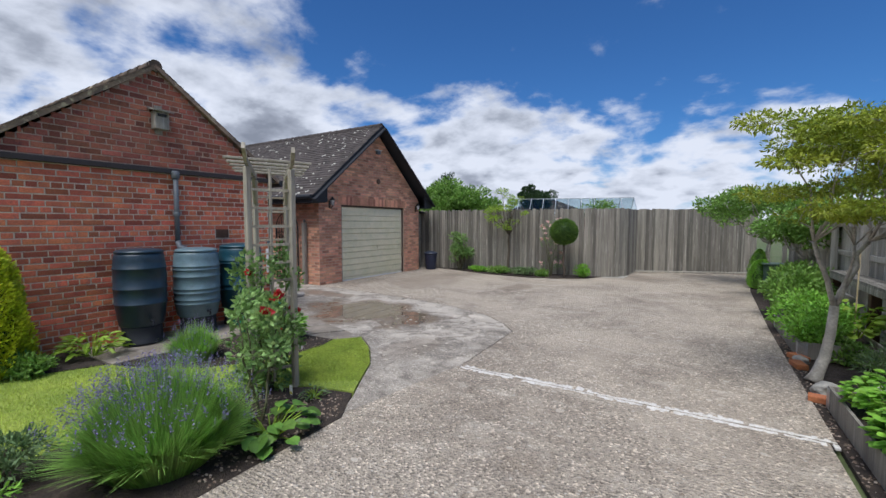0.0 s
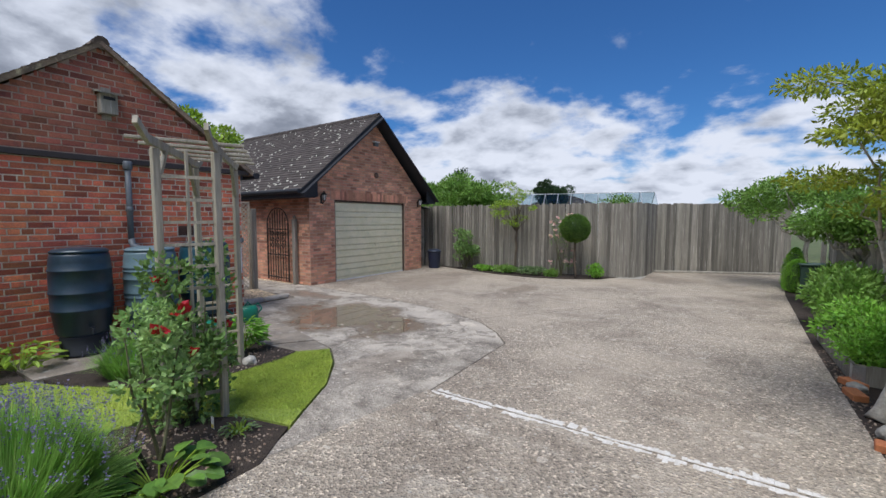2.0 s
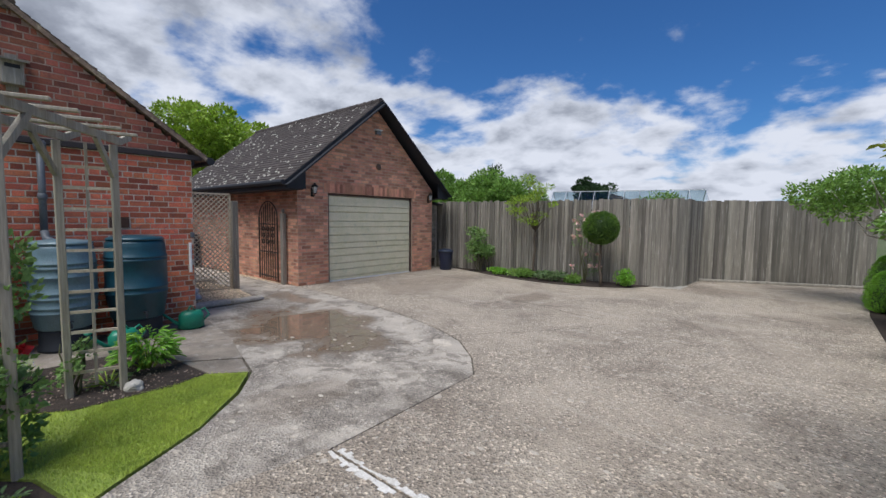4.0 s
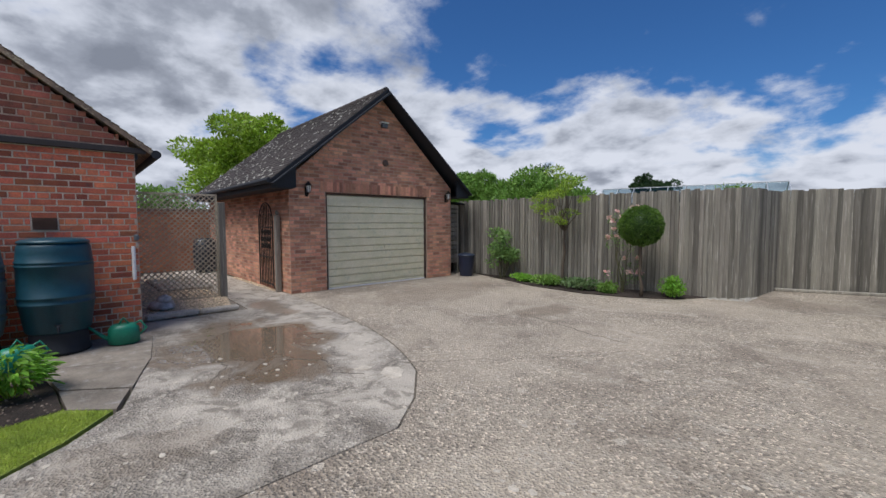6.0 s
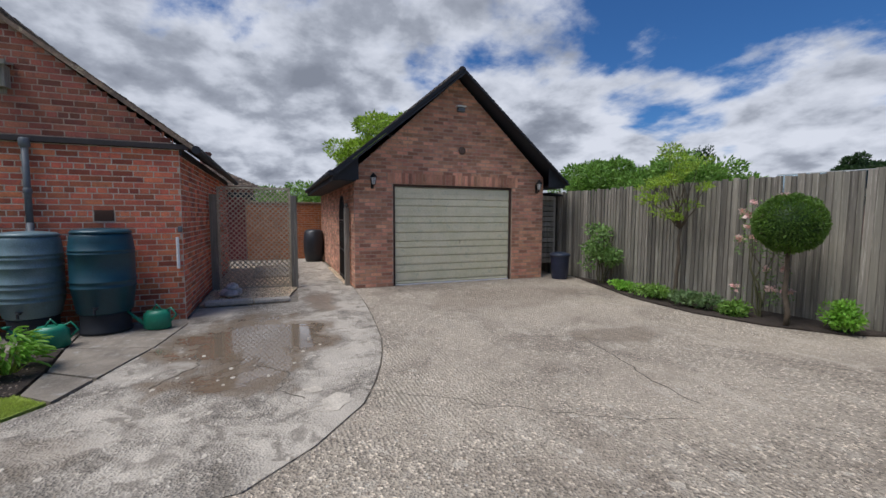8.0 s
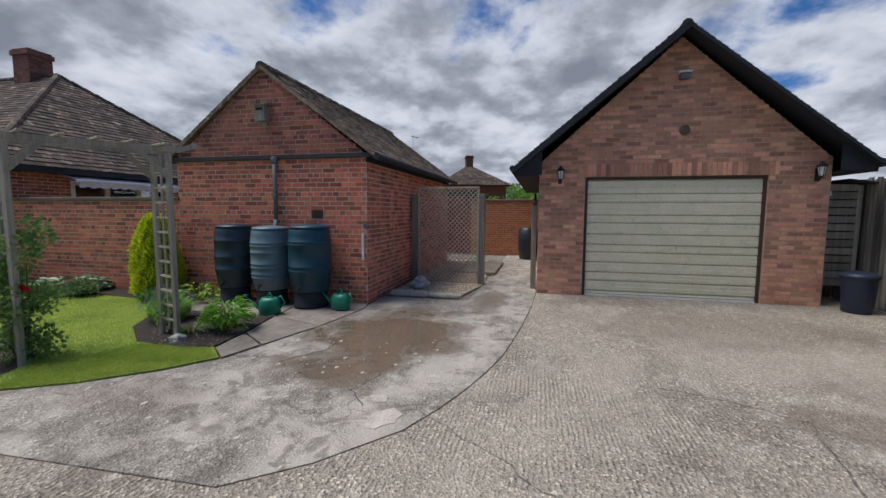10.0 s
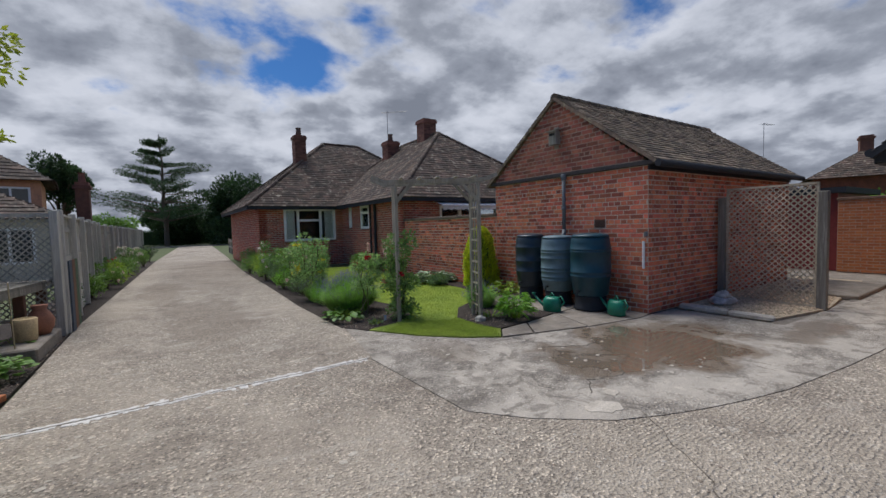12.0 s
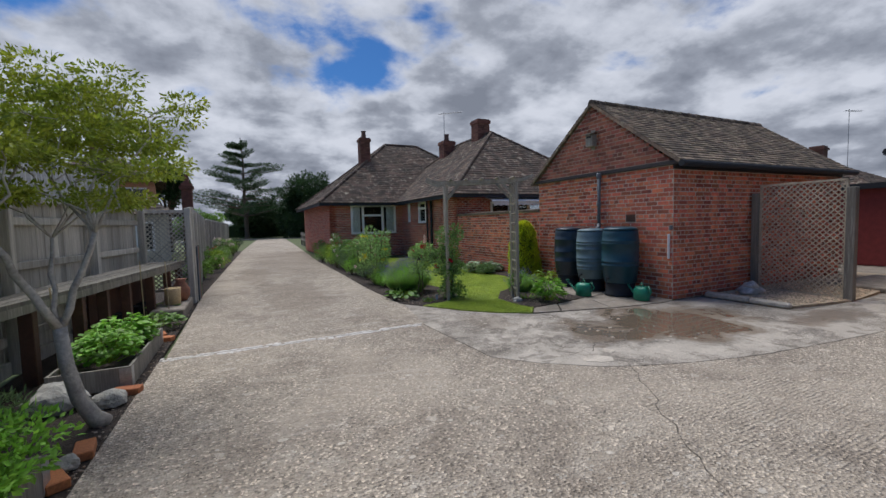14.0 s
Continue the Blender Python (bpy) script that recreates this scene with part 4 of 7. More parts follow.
def lantern(y):
    e = thing("wall_lantern", (GX, y, 2.2), "black wall lantern with glass panes on brickwork", "lantern", "lanterns beside the garage door")
    part("bracket", B().tube([(0, 0, -0.16), (0.06, 0, -0.2), (0.12, 0, -0.14)], 0.012, 8).box((-0.002, -0.03, -0.2), (0.015, 0.03, 0.0)).me("bracket", IRON), e)
    part("lantern_glass", B().lathe([(0.035, 0), (0.055, 0.13)], (0.12, 0, -0.12), 6).me("lantern_glass", plain("frosted_pane", (0.62, 0.64, 0.64), 0.2)), e)
    part("lantern_cap", B().lathe([(0.075, 0), (0.07, 0.02), (0.03, 0.06), (0.012, 0.09)], (0.12, 0, 0.01), 6).me("lantern_cap", IRON), e)
    part("lantern_base", B().lathe([(0.02, 0), (0.042, 0.015)], (0.12, 0, -0.14), 6).me("lantern_base", IRON), e)
    b = B()
    for k in range(6):
        t = 2 * math.pi * k / 6
        b.tube([(0.12 + 0.037 * math.cos(t), 0.037 * math.sin(t), -0.12), (0.12 + 0.057 * math.cos(t), 0.057 * math.sin(t), 0.01)], 0.005, 4)
    part("lantern_bars", b.me("lantern_bars", IRON), e)


lantern(8.03)
lantern(11.92)
fl = thing("flood_light", (GX, GC + 0.05, 3.72), "small grey flood light under a gable", "light")
part("lamp_head", B().box((0.02, -0.08, -0.05), (0.1, 0.08, 0.04), bevel=0.01).me("lamp_head", GREY_PIPE), fl)
part("lamp_hood", B().box((0, -0.1, 0.05), (0.12, 0.1, 0.075), bevel=0.004).me("lamp_hood", WHITE), fl)
al = thing("alarm_bell", (GX, GC + 0.1, 2.86), "small round brown alarm sounder on brickwork", "alarm")
part("bell", B().lathe([(0.08, 0), (0.08, 0.03), (0.05, 0.05)], (0, 0, 0), 16).me("bell", plain("brown_plastic", (0.1, 0.06, 0.04), 0.5)), al, loc=pose(0, 0, 0, 0, 90))
# white flecks of lichen on the garage roof
lb = B()
r7 = random.Random(7)
run = GC - (GY0 - 0.42)
mL = frame_of((GBX, GY0 - 0.42, GEZ - 0.06), (1, 0, 0), (0, run, GAZ + 0.13 - GEZ + 0.06))
LL = math.hypot(run, GAZ + 0.19 - GEZ)
for _ in range(330):
    u, v = r7.uniform(0, GX - GBX + 0.2), LL * r7.uniform(0, 1) ** 1.3
    s = r7.uniform(0.012, 0.045)
    k = [(u + s * r7.uniform(0.6, 1.5) * math.cos(t), v + s * r7.uniform(0.5, 1) * math.sin(t)) for t in (0, 1, 2.1, 3.2, 4.2, 5.3)]
    lb.prism(k, 0.018, 0.026, mL)
part("lichen", lb.me("lichen", LICHEN), garage, kind="stuff")
# lean-to between garage and fence
lt = thing("log_store", (-8.6, 12.2, 0), "small slatted lean-to store with a dark roof", "shed")
part("lean_to_roof", B().box((-1.2, 0.0, 2.02), (0.15, 0.75, 2.05), pose(0, 0, 0.02, -8)).me("lean_to_roof", BLACK), lt)
part("store_post", B().box((-0.06, 0.5, 0), (0.0, 0.56, 1.95)).me("store_post", WOODG), lt)
sm = B().box((-0.02, 0, 0), (0.0, 0.5, 0.11), bevel=0.003).me("slat", WOODG)
for k in range(13):
    part("slat", sm, lt, loc=(0, 0.0, 0.3 + k * 0.13))
part("small_notice", B().box((0.002, 0.06, 1.78), (0.008, 0.14, 1.86)).me("small_notice", WHITE), lt)
bn = thing("dustbin", (-7.92, 12.4, 0), "dark blue plastic dustbin beside the garage", "bin")
part("bin_body", B().lathe([(0.16, 0), (0.18, 0.02), (0.215, 0.53), (0.225, 0.55)], (0, 0, 0), 28).me("bin_body", plain("navy_plastic", (0.02, 0.03, 0.07), 0.45), True), bn)
part("bin_lid", B().lathe([(0.235, 0), (0.24, 0.04), (0.215, 0.07), (0.1, 0.1), (0.04, 0.1)], (0, 0, 0.53), 28).me("bin_lid", plain("navy_lid", (0.025, 0.035, 0.06), 0.4), True), bn)

# ---- trellis gate, iron gate, posts ----
def lattice(e, w, z0, z1, material, step=0.085, t=0.006, wide=0.016, name="lath"):
    """Diagonal laths in the plane x-z of their thing, in two layers."""
    h = z1 - z0
    for layer, s in ((0, 1), (1, -1)):
        c = -h
        while c < w:
            # line x = c + k (s = 1) or x = c + h - k (s = -1)
            k0, k1 = (max(0, -c), min(h, w - c))
            if k1 - k0 > 0.02:
                p = (c + k0, z0 + k0) if s > 0 else (w - c - k0, z0 + k0)
                q = (c + k1, z0 + k1) if s > 0 else (w - c - k1, z0 + k1)
                part(name, B().beam((p[0], layer * t, p[1]), (q[0], layer * t, q[1]), wide, t, (0, 1, 0)).me(name, material), e)
            c += step


tg = thing("trellis_gate", (-8.88, 5.2, 0), "open diamond trellis gate of pale timber", "gate", rz=88)
lattice(tg, 1.3, 0.05, 1.98, WOODL, 0.095, wide=0.019)
part("gate_frame", B().box((0, -0.012, 0.02), (0.035, 0.02, 2.0)).box((1.265, -0.012, 0.02), (1.3, 0.02, 2.0)).box((0, -0.012, 1.965), (1.3, 0.02, 2.0)).box((0, -0.012, 0.02), (1.3, 0.02, 0.055)).me("gate_frame", WOODL), tg)
for p, nm in (((-8.9, 5.13), "gate_post"), ((-8.82, 6.56), "gate_post")):
    gpst = thing(nm, (*p, 0), "square timber gate post", "post", "posts of the trellis gate")
    part("post", B().box((-0.06, -0.06, 0), (0.06, 0.06, 1.85), bevel=0.008).me("post", WOODG), gpst)
sk = thing("sack", (-8.15, 5.45, 0.03), "grey and white plastic sack slumped against the wall", "sack")
r = np.random.default_rng(3)
prof = B()
prof.lathe([(0.22, 0), (0.27, 0.04), (0.23, 0.1), (0.12, 0.14)], (0, 0, 0), 14, (1, 0.7)).lathe([(0.1, 0), (0.14, 0.04), (0.1, 0.09), (0.02, 0.12)], (0.05, 0.03, 0.11), 12, (1, 0.8))
prof.v = [(x + r.normal(0, 0.014), y + r.normal(0, 0.014), max(z + r.normal(0, 0.01), -0.01)) for x, y, z in prof.v]
part("sack_body", prof.me("sack_body", surface("sack_plastic", (0.28, 0.27, 0.25), (0.7, 0.69, 0.67), 7.0, 0.3, 0.5), True), sk)
ig = thing("iron_gate", (-8.95, 7.58, 0), "black wrought iron garden gate folded against the garage", "gate", rz=178)
w = 0.95
for k in range(9):
    x = 0.03 + k * (w - 0.06) / 8
    top = 1.45 + 0.42 * math.sin(math.pi * (0.06 + 0.88 * k / 8))
    part("bar", B().tube([(x, 0, 0.06), (x, 0, top)], 0.011, 6).me("bar", IRON), ig)
b = B()
for z in (0.12, 0.7, 1.35):
    b.box((0, -0.012, z), (w, 0.012, z + 0.025))
arc = [(w / 2 - w / 2 * math.cos(math.pi * k / 16), 0, 1.45 + 0.45 * math.sin(math.pi * k / 16)) for k in range(17)]
b.tube([(0, 0, 0.05)] + arc + [(w, 0, 0.05)], 0.013, 6)
part("gate_frame", b.me("gate_frame", IRON), ig)
b = B()
for cx_ in (0.25, 0.48, 0.71):
    for cz in (1.1, 0.95, 1.25):
        b.tube([(cx_ + 0.06 * math.cos(t), 0, cz + 0.06 * math.sin(t)) for t in np.linspace(0, 6.28, 12)], 0.009, 5)
part("scrollwork", b.me("scrollwork", IRON), ig)
gpst = thing("gate_post", (-8.72, 7.59, 0), "weathered timber gate post against brickwork", "post")
part("post", B().box((-0.05, -0.05, 0), (0.05, 0.05, 1.62), bevel=0.006).lathe([(0.01, 0), (0.04, 0.03), (0.04, 0.06), (0.0, 0.1)], (0, 0, 1.62), 10).me("post", WOODG), gpst)

# orange brick wall and boundary beyond the gate
def brick_wall(name, p, q, h, thick, material, mort, label, cope=None, headers=0):
    e = thing(name, (0, 0, 0), label, "wall", kind="structure")
    p, q = Vector((*p, 0)), Vector((*q, 0))
    u = (q - p).normalized()
    L = (q - p).length
    m = frame_of(p, u, (0, 0, 1))
    part("wall_body", B().box((0, 0, -thick), (L, h, 0), m).me("wall_body", mort), e)
    bricks(e, m, [(0, 0), (L, 0), (L, h), (0, h)], material, headers=headers)
    if cope:
        part("coping", B().box((-0.02, h, -thick - 0.03), (L + 0.02, h + 0.07, 0.035), m, 0.01).me("coping", cope), e)
    return e


brick_wall("boundary_wall", (-14.9, 5.35), (-14.9, 8.2), 1.85, 0.2, BRICK_O, MORTAR_G, "bright orange brick boundary wall", surface("brown_coping", (0.2, 0.12, 0.08), (0.14, 0.09, 0.06)))
brick_wall("garden_wall", (SX + 0.0, -2.9), (SX + 0.0, SY0), 1.66, 0.22, BRICK, MORTAR, "red brick garden wall with a flat coping", surface("wall_coping", (0.17, 0.12, 0.09), (0.1, 0.08, 0.06)), 4)
wb = thing("water_barrel", (-13.9, 7.35, 0), "dark water barrel by the far wall", "water butt")
part("barrel_body", B().lathe([(0.26, 0), (0.31, 0.3), (0.32, 0.6), (0.29, 0.95), (0.2, 1.02)], (0, 0, 0), 24).me("barrel_body", plain("black_plastic", (0.02, 0.022, 0.028), 0.4), True), wb)

# ---- water butts ----
BUTT_D = plain("dark_green_blue_plastic", (0.018, 0.036, 0.055), 0.36)
BUTT_B = plain("grey_blue_plastic", (0.12, 0.185, 0.215), 0.4)
BUTT_G = plain("deep_teal_plastic", (0.01, 0.055, 0.08), 0.42)


def butt(loc, material, r, h, label, ribs, tall=0.24):
    e = thing("water_butt", loc, label, "water butt", "row of water butts along a brick wall")
    R = r
    part("stand", B().lathe([(R * 0.82, 0), (R * 0.82, 0.03), (R * 0.78, 0.05), (R * 0.77, tall - 0.03), (R * 0.8, tall)], (0, 0, 0), 24).me("stand", BLACK, True), e)
    H = h - tall
    pr = [(R * 0.8, 0), (R * 0.86, 0.02)]
    for t in ribs:
        q = R * (0.87 + 0.13 * math.sin(math.pi * (0.12 + 0.68 * t)))
        pr += [(q, H * t - 0.014), (q + 0.009, H * t - 0.005), (q + 0.009, H * t + 0.005), (q, H * t + 0.014)]
    pr += [(R * 0.96, H * 0.86), (R * 0.94, H * 0.92), (R * 0.88, H * 0.965)]
    part("barrel_body", B().lathe(pr, (0, 0, tall), 32).me("barrel_body", material, True), e)
    part("lid", B().lathe([(R * 0.93, 0), (R * 0.92, 0.02), (R * 0.82, 0.04), (R * 0.4, 0.055), (R * 0.1, 0.06)], (0, 0, h - 0.04), 32).me("lid", material, True), e)
    part("tap", B().tube([(0, 0, 0), (0.07, 0, 0), (0.07, 0, -0.05)], 0.013, 8).box((0.03, -0.03, 0.015), (0.045, 0.03, 0.025)).me("tap", BLACK), e, loc=(R * 0.85, 0, tall + 0.08))


butt((-6.28, 2.84, 0.02), BUTT_D, 0.295, 1.24, "dark green ribbed plastic water butt on a stand", (0.3, 0.5, 0.76))
butt((-6.24, 3.55, 0.02), BUTT_B, 0.3, 1.22, "faded grey-blue ribbed water butt on a stand", (0.2, 0.26, 0.36, 0.42, 0.6, 0.7, 0.75))
butt((-6.24, 4.24, 0.02), BUTT_G, 0.325, 1.25, "teal green ribbed water butt on a stand", (0.32, 0.39, 0.72, 0.76))


def watering_can(loc, rz, label):
    e = thing("watering_can", loc, label, "watering can", rz=rz)
    g = plain("green_plastic", (0.015, 0.2, 0.12), 0.4)
    part("can_body", B().lathe([(0.1, 0), (0.13, 0.02), (0.125, 0.19), (0.09, 0.24), (0.08, 0.24)], (0, 0, 0), 20, (1.2, 0.8)).me("can_body", g, True), e)
    part("spout", B().tube([(0.1, 0, 0.04), (0.2, 0, 0.12), (0.33, 0, 0.25)], [0.028, 0.02, 0.014], 10).lathe([(0.014, 0), (0.04, 0.03)], (0.335, 0, 0.25), 12).me("spout", g, True), e)
    part("handle", B().tube([(-0.06, 0, 0.2), (-0.16, 0, 0.26), (-0.22, 0, 0.17), (-0.11, 0, 0.05)], 0.013, 8).tube([(0.07, 0, 0.2), (0.0, 0, 0.31), (-0.07, 0, 0.21)], 0.012, 8).me("handle", g, True), e)


watering_can((-5.62, 3.95, 0.013), 285, "green plastic watering can with a long spout")
watering_can((-6.12, 4.8, 0.013), 262, "bright green watering can beside the corner")

# ---- rose arch ----
arch = thing("rose_arch", (0, 0, 0), "weathered timber garden arch with ladder sides", "arch")
PA, PB, PE, PD = (-3.46, 2.57), (-3.31, 2.93), (-4.46, 3.32), (-4.34, 3.66)
HT = 2.12
for p in (PA, PB, PE, PD):
    part("post", B().box((p[0] - 0.026, p[1] - 0.026, 0), (p[0] + 0.026, p[1] + 0.026, HT), bevel=0.005).me("post", WOODA), arch)
for a, c in ((PA, PE), (PB, PD)):
    d = (Vector(c) - Vector(a)).normalized()
    s, t = Vector(a) - d * 0.36, Vector(c) + d * 0.3
    b = B().beam((s.x, s.y, HT + 0.13), (s.x + d.x * 0.22, s.y + d.y * 0.22, HT + 0.04), 0.03, 0.055).beam((s.x + d.x * 0.2, s.y + d.y * 0.2, HT + 0.045), (t.x - d.x * 0.18, t.y - d.y * 0.18, HT + 0.045), 0.028, 0.06).beam((t.x - d.x * 0.2, t.y - d.y * 0.2, HT + 0.04), (t.x, t.y, HT + 0.12), 0.03, 0.055)
    part("rail", b.me("rail", WOODA), arch)
    for e0, sg in ((Vector(a), 1), (Vector(c), -1)):
        part("brace", B().beam((e0.x, e0.y, HT - 0.28), (e0.x + sg * d.x * 0.26, e0.y + sg * d.y * 0.26, HT + 0.02), 0.03, 0.045).me("brace", WOODA), arch)
for k in range(5):
    t = (k + 0.3) / 4.6
    p = Vector(PA).lerp(Vector(PE), t)
    q = Vector(PB).lerp(Vector(PD), t)
    d = (q - p).normalized()
    p, q = p - d * 0.2, q + d * 0.2
    part("crossbar", B().beam((p.x, p.y, HT + 0.082), (q.x, q.y, HT + 0.082), 0.045, 0.024, bevel=0.004).me("crossbar", WOODA), arch)
for a, c in ((PA, PB), (PE, PD)):
    for k in range(11):
        z = 0.22 + k * 0.17
        part("rung", B().beam((*a, z), (*c, z), 0.02, 0.024).me("rung", WOODL if a == PE else WOODA), arch)
    mx_, my_ = (a[0] + c[0]) / 2, (a[1] + c[1]) / 2
    part("stile", B().box((mx_ - 0.01, my_ - 0.01, 0.1), (mx_ + 0.01, my_ + 0.01, HT)).me("stile", WOODA), arch)

# ---- fences ----
def board_fence(name, pts, h, w, label, material, seed=1, shapes=5, jitter=0.03):
    """Upright boards, each of its own, lapped along a line seen from its left side; with rails behind."""
    r = random.Random(seed)
    e = thing(name, (0, 0, 0), label, "fence", kind="structure")
    kinds = []
    for k in range(shapes):
        hh = h + r.uniform(-jitter, jitter)
        ww = w * r.uniform(0.9, 1.15)
        g = r.uniform(0.02, 0.036)
        vs = [(0, -0.002, 0), (ww, -g, 0), (ww, 0.004, 0), (0, 0.006, 0), (0, -0.002, hh), (ww, -g, hh + r.uniform(-0.008, 0.008)), (ww, 0.004, hh), (0, 0.006, hh)]
        kinds.append((ww, mesh_of("board", vs, [(3, 2, 1, 0), (4, 5, 6, 7), (0, 1, 5, 4), (1, 2, 6, 5), (2, 3, 7, 6), (3, 0, 4, 7)], material)))
    rails = B()
    for (x0, y0), (x1, y1) in zip(pts, pts[1:]):
        d = Vector((x1 - x0, y1 - y0))
        L = d.length
        d.normalize()
        ang = math.degrees(math.atan2(d.y, d.x))
        nrm = Vector((-d.y, d.x))
        s = 0.0
        while s < L:
            ww, me_ = kinds[r.randrange(shapes)]
            part("board", me_, e, loc=pose(x0 + d.x * s, y0 + d.y * s, r.uniform(-0.01, 0.02), 0, r.uniform(-0.5, 0.5), ang + r.uniform(-1.5, 1.5)))
            s += ww * 0.9
        for z in (0.35, h * 0.55, h - 0.25):
            a = Vector((x0, y0)) + nrm * 0.05
            c = Vector((x1, y1)) + nrm * 0.05
            rails.beam((a.x, a.y, z), (c.x, c.y, z), 0.035, 0.07)
    part("rails", rails.me("rails", WOODG), e)
    return e


board_fence("fence_back", [(-9.6, 12.72), (-8.0, 12.95), (-4.45, 13.12), (-2.5, 13.28), (-2.0, 13.5), (-1.82, 14.0), (-1.72, 15.35)], 2.04, 0.085, "weathered grey close-board fence, curving at one end", WOODF, 2)
board_fence("fence_gate", [(-1.72, 15.38), (1.55, 16.75)], 2.08, 0.1, "weathered wide gate of upright grey boards", WOODF, 3, jitter=0.012)
part("gate_threshold", B().beam((-1.7, 15.25, 0.03), (1.5, 16.6, 0.03), 0.09, 0.06, bevel=0.01).me("gate_threshold", WOODG), kind="structure")


def side_fence(x, y0, turn, length, bays, h, name, label):
    """Posts, rails and boards from (x, y0) along +y turned by an angle."""
    e = thing(name, (x, y0, 0), label, "fence", kind="structure", rz=turn)
    post = B().box((-0.05, -0.045, 0), (0.05, 0.045, h + 0.02), bevel=0.006).me("post", WOODF_LIT)
    r = random.Random(bays)
    bay = length / bays
    pane = []
    for k in range(3):
        w = 0.13 + 0.01 * k
        pane.append((w, B().box((0, 0, 0.06), (0.014, w - 0.004, h - 0.05 + 0.01 * k)).me("board", WOODF_LIT)))
    for k in range(bays + 1):
        y = k * bay
        part("post", post, e, loc=(-0.06, y, 0))
        if k == bays:
            break
        yy = y
        while yy < y + bay - 0.05:
            w, me_ = pane[r.randrange(3)]
            part("board", me_, e, loc=(0.035 + r.uniform(0, 0.008), yy, 0))
            yy += w
        for z in (0.3, 1.05, h - 0.32):
            part("rail", B().box((-0.02, y + 0.05, z), (0.03, y + bay - 0.05, z + 0.09), bevel=0.008).me("rail", WOODF_LIT), e)
        part("gravel_board", B().box((-0.03, y + 0.05, 0), (0.02, y + bay - 0.05, 0.14)).me("gravel_board", WOODF_LIT), e)
    part("capping", B().box((-0.06, 0, h - 0.06), (0.07, length, h - 0.03)).me("capping", WOODF_LIT), e)
    return e


side_fence(2.28, 4.0, 0.0, 11.8, 7, 1.88, "fence_side", "tall weathered grey fence with posts and rails")
side_fence(1.8, 0.4, -7.6, 3.62, 2, 1.86, "fence_corner", "tall weathered grey fence behind a bench")
side_fence(1.47, -8.1, 3.0, 8.3, 5, 1.86, "fence_near", "weathered grey timber fence beside the drive")
side_fence(1.47, -35.1, 0.0, 27.0, 15, 1.84, "fence_drive", "long grey timber fence beside the drive")

# ---- shelf, raised beds and neighbour's sheets by the side fence ----
sh = thing("potting_bench", (0, 0, 0), "long weathered bench along the fence on red-brown posts", "bench")
FRONT = [(1.12, 0.1), (1.7, 3.6), (1.93, 5.0), (1.97, 9.7)]
BACK = [(1.68, 0.1), (2.16, 3.6), (2.21, 5.0), (2.21, 9.7)]


def between(t):
    return [(p[0] + (q[0] - p[0]) * t, p[1] + (q[1] - p[1]) * t) for p, q in zip(FRONT, BACK)]


for k in range(3):
    u, v = between(k / 3), between((k + 0.95) / 3)
    for p, q, c, d in zip(u, u[1:], v, v[1:]):
        part("plank", B().prism([p, c, (d[0], d[1] - 0.006), (q[0], q[1] - 0.006)][::-1], 0.79 + 0.003 * k, 0.83 + 0.003 * k).me("plank", WOODF), sh)
for p, q in zip(FRONT, FRONT[1:]):
    part("bench_edge", B().beam((p[0] + 0.01, p[1], 0.75), (q[0] + 0.01, q[1], 0.75), 0.03, 0.08).me("bench_edge", WOODF), sh)
for t in (0.02, 0.2, 0.42, 0.66, 0.84, 1.0, 1.6, 2.2, 2.6, 3.0):
    k = min(int(t), 2)
    f = t - k
    x, y = (FRONT[k][0] + (FRONT[k + 1][0] - FRONT[k][0]) * f, FRONT[k][1] + (FRONT[k + 1][1] - FRONT[k][1]) * f)
    part("leg", B().box((x + 0.04, y, -0.01), (x + 0.15, y + 0.11, 0.79), bevel=0.006).me("leg", WOODB), sh)
# added dark sheet: stands for shadow and dark brown things under the bench
part("back_panel", B().beam((1.72, 0.5, 0.36), (2.0, 2.6, 0.36), 0.02, 0.72).me("back_panel", WOODB), sh)
sc = thing("lattice_screen", (1.0, 0.36, 0), "grey diamond lattice screen across the end of a bench", "screen", rz=-6)
lattice(sc, 0.76, 0.3, 1.8, WOODF_LIT, 0.085, wide=0.018, name="lath")
part("screen_post", B().box((-0.05, -0.05, 0), (0.05, 0.05, 1.86), bevel=0.006).me("screen_post", WOODF_LIT), sc)
for z in (0.26, 1.77):
    part("screen_rail", B().box((0.05, -0.015, z), (0.76, 0.02, z + 0.05)).me("screen_rail", WOODF_LIT), sc)
for k, (c, lb_) in enumerate([((0.05, 0.07, 0.1), "dark blue painted board"), ((0.16, 0.07, 0.035), "brown stained board"), ((0.05, 0.1, 0.05), "green painted board")]):
    e = thing("spare_board", (0.9 + k * 0.01, 0.05 - k * 0.3, 0), lb_ + " leaning on the fence", "board")
    part("board", B().box((0, -0.1, 0), (0.02, 0.12, 1.1)).me("board", plain("spare_paint" + "abc"[k], c, 0.7)), e)
TERRA = surface("terracotta", (0.3, 0.13, 0.08), (0.22, 0.1, 0.065), 9.0, 0.4, 0.85)
CREAMP = surface("cream_pot", (0.5, 0.38, 0.2), (0.42, 0.3, 0.16), 9.0, 0.3, 0.8)
e = thing("clay_urn", (1.12, 0.95, 0.16), "round terracotta urn on a low plinth", "pot")
part("urn", B().lathe([(0.09, 0), (0.14, 0.1), (0.15, 0.2), (0.1, 0.3), (0.07, 0.34), (0.095, 0.4), (0.07, 0.39)], (0, 0, 0), 24).me("urn", TERRA, True), e)
e = thing("cream_pot", (1.2, 1.3, 0.16), "pale yellow cylinder pot on a low plinth", "pot")
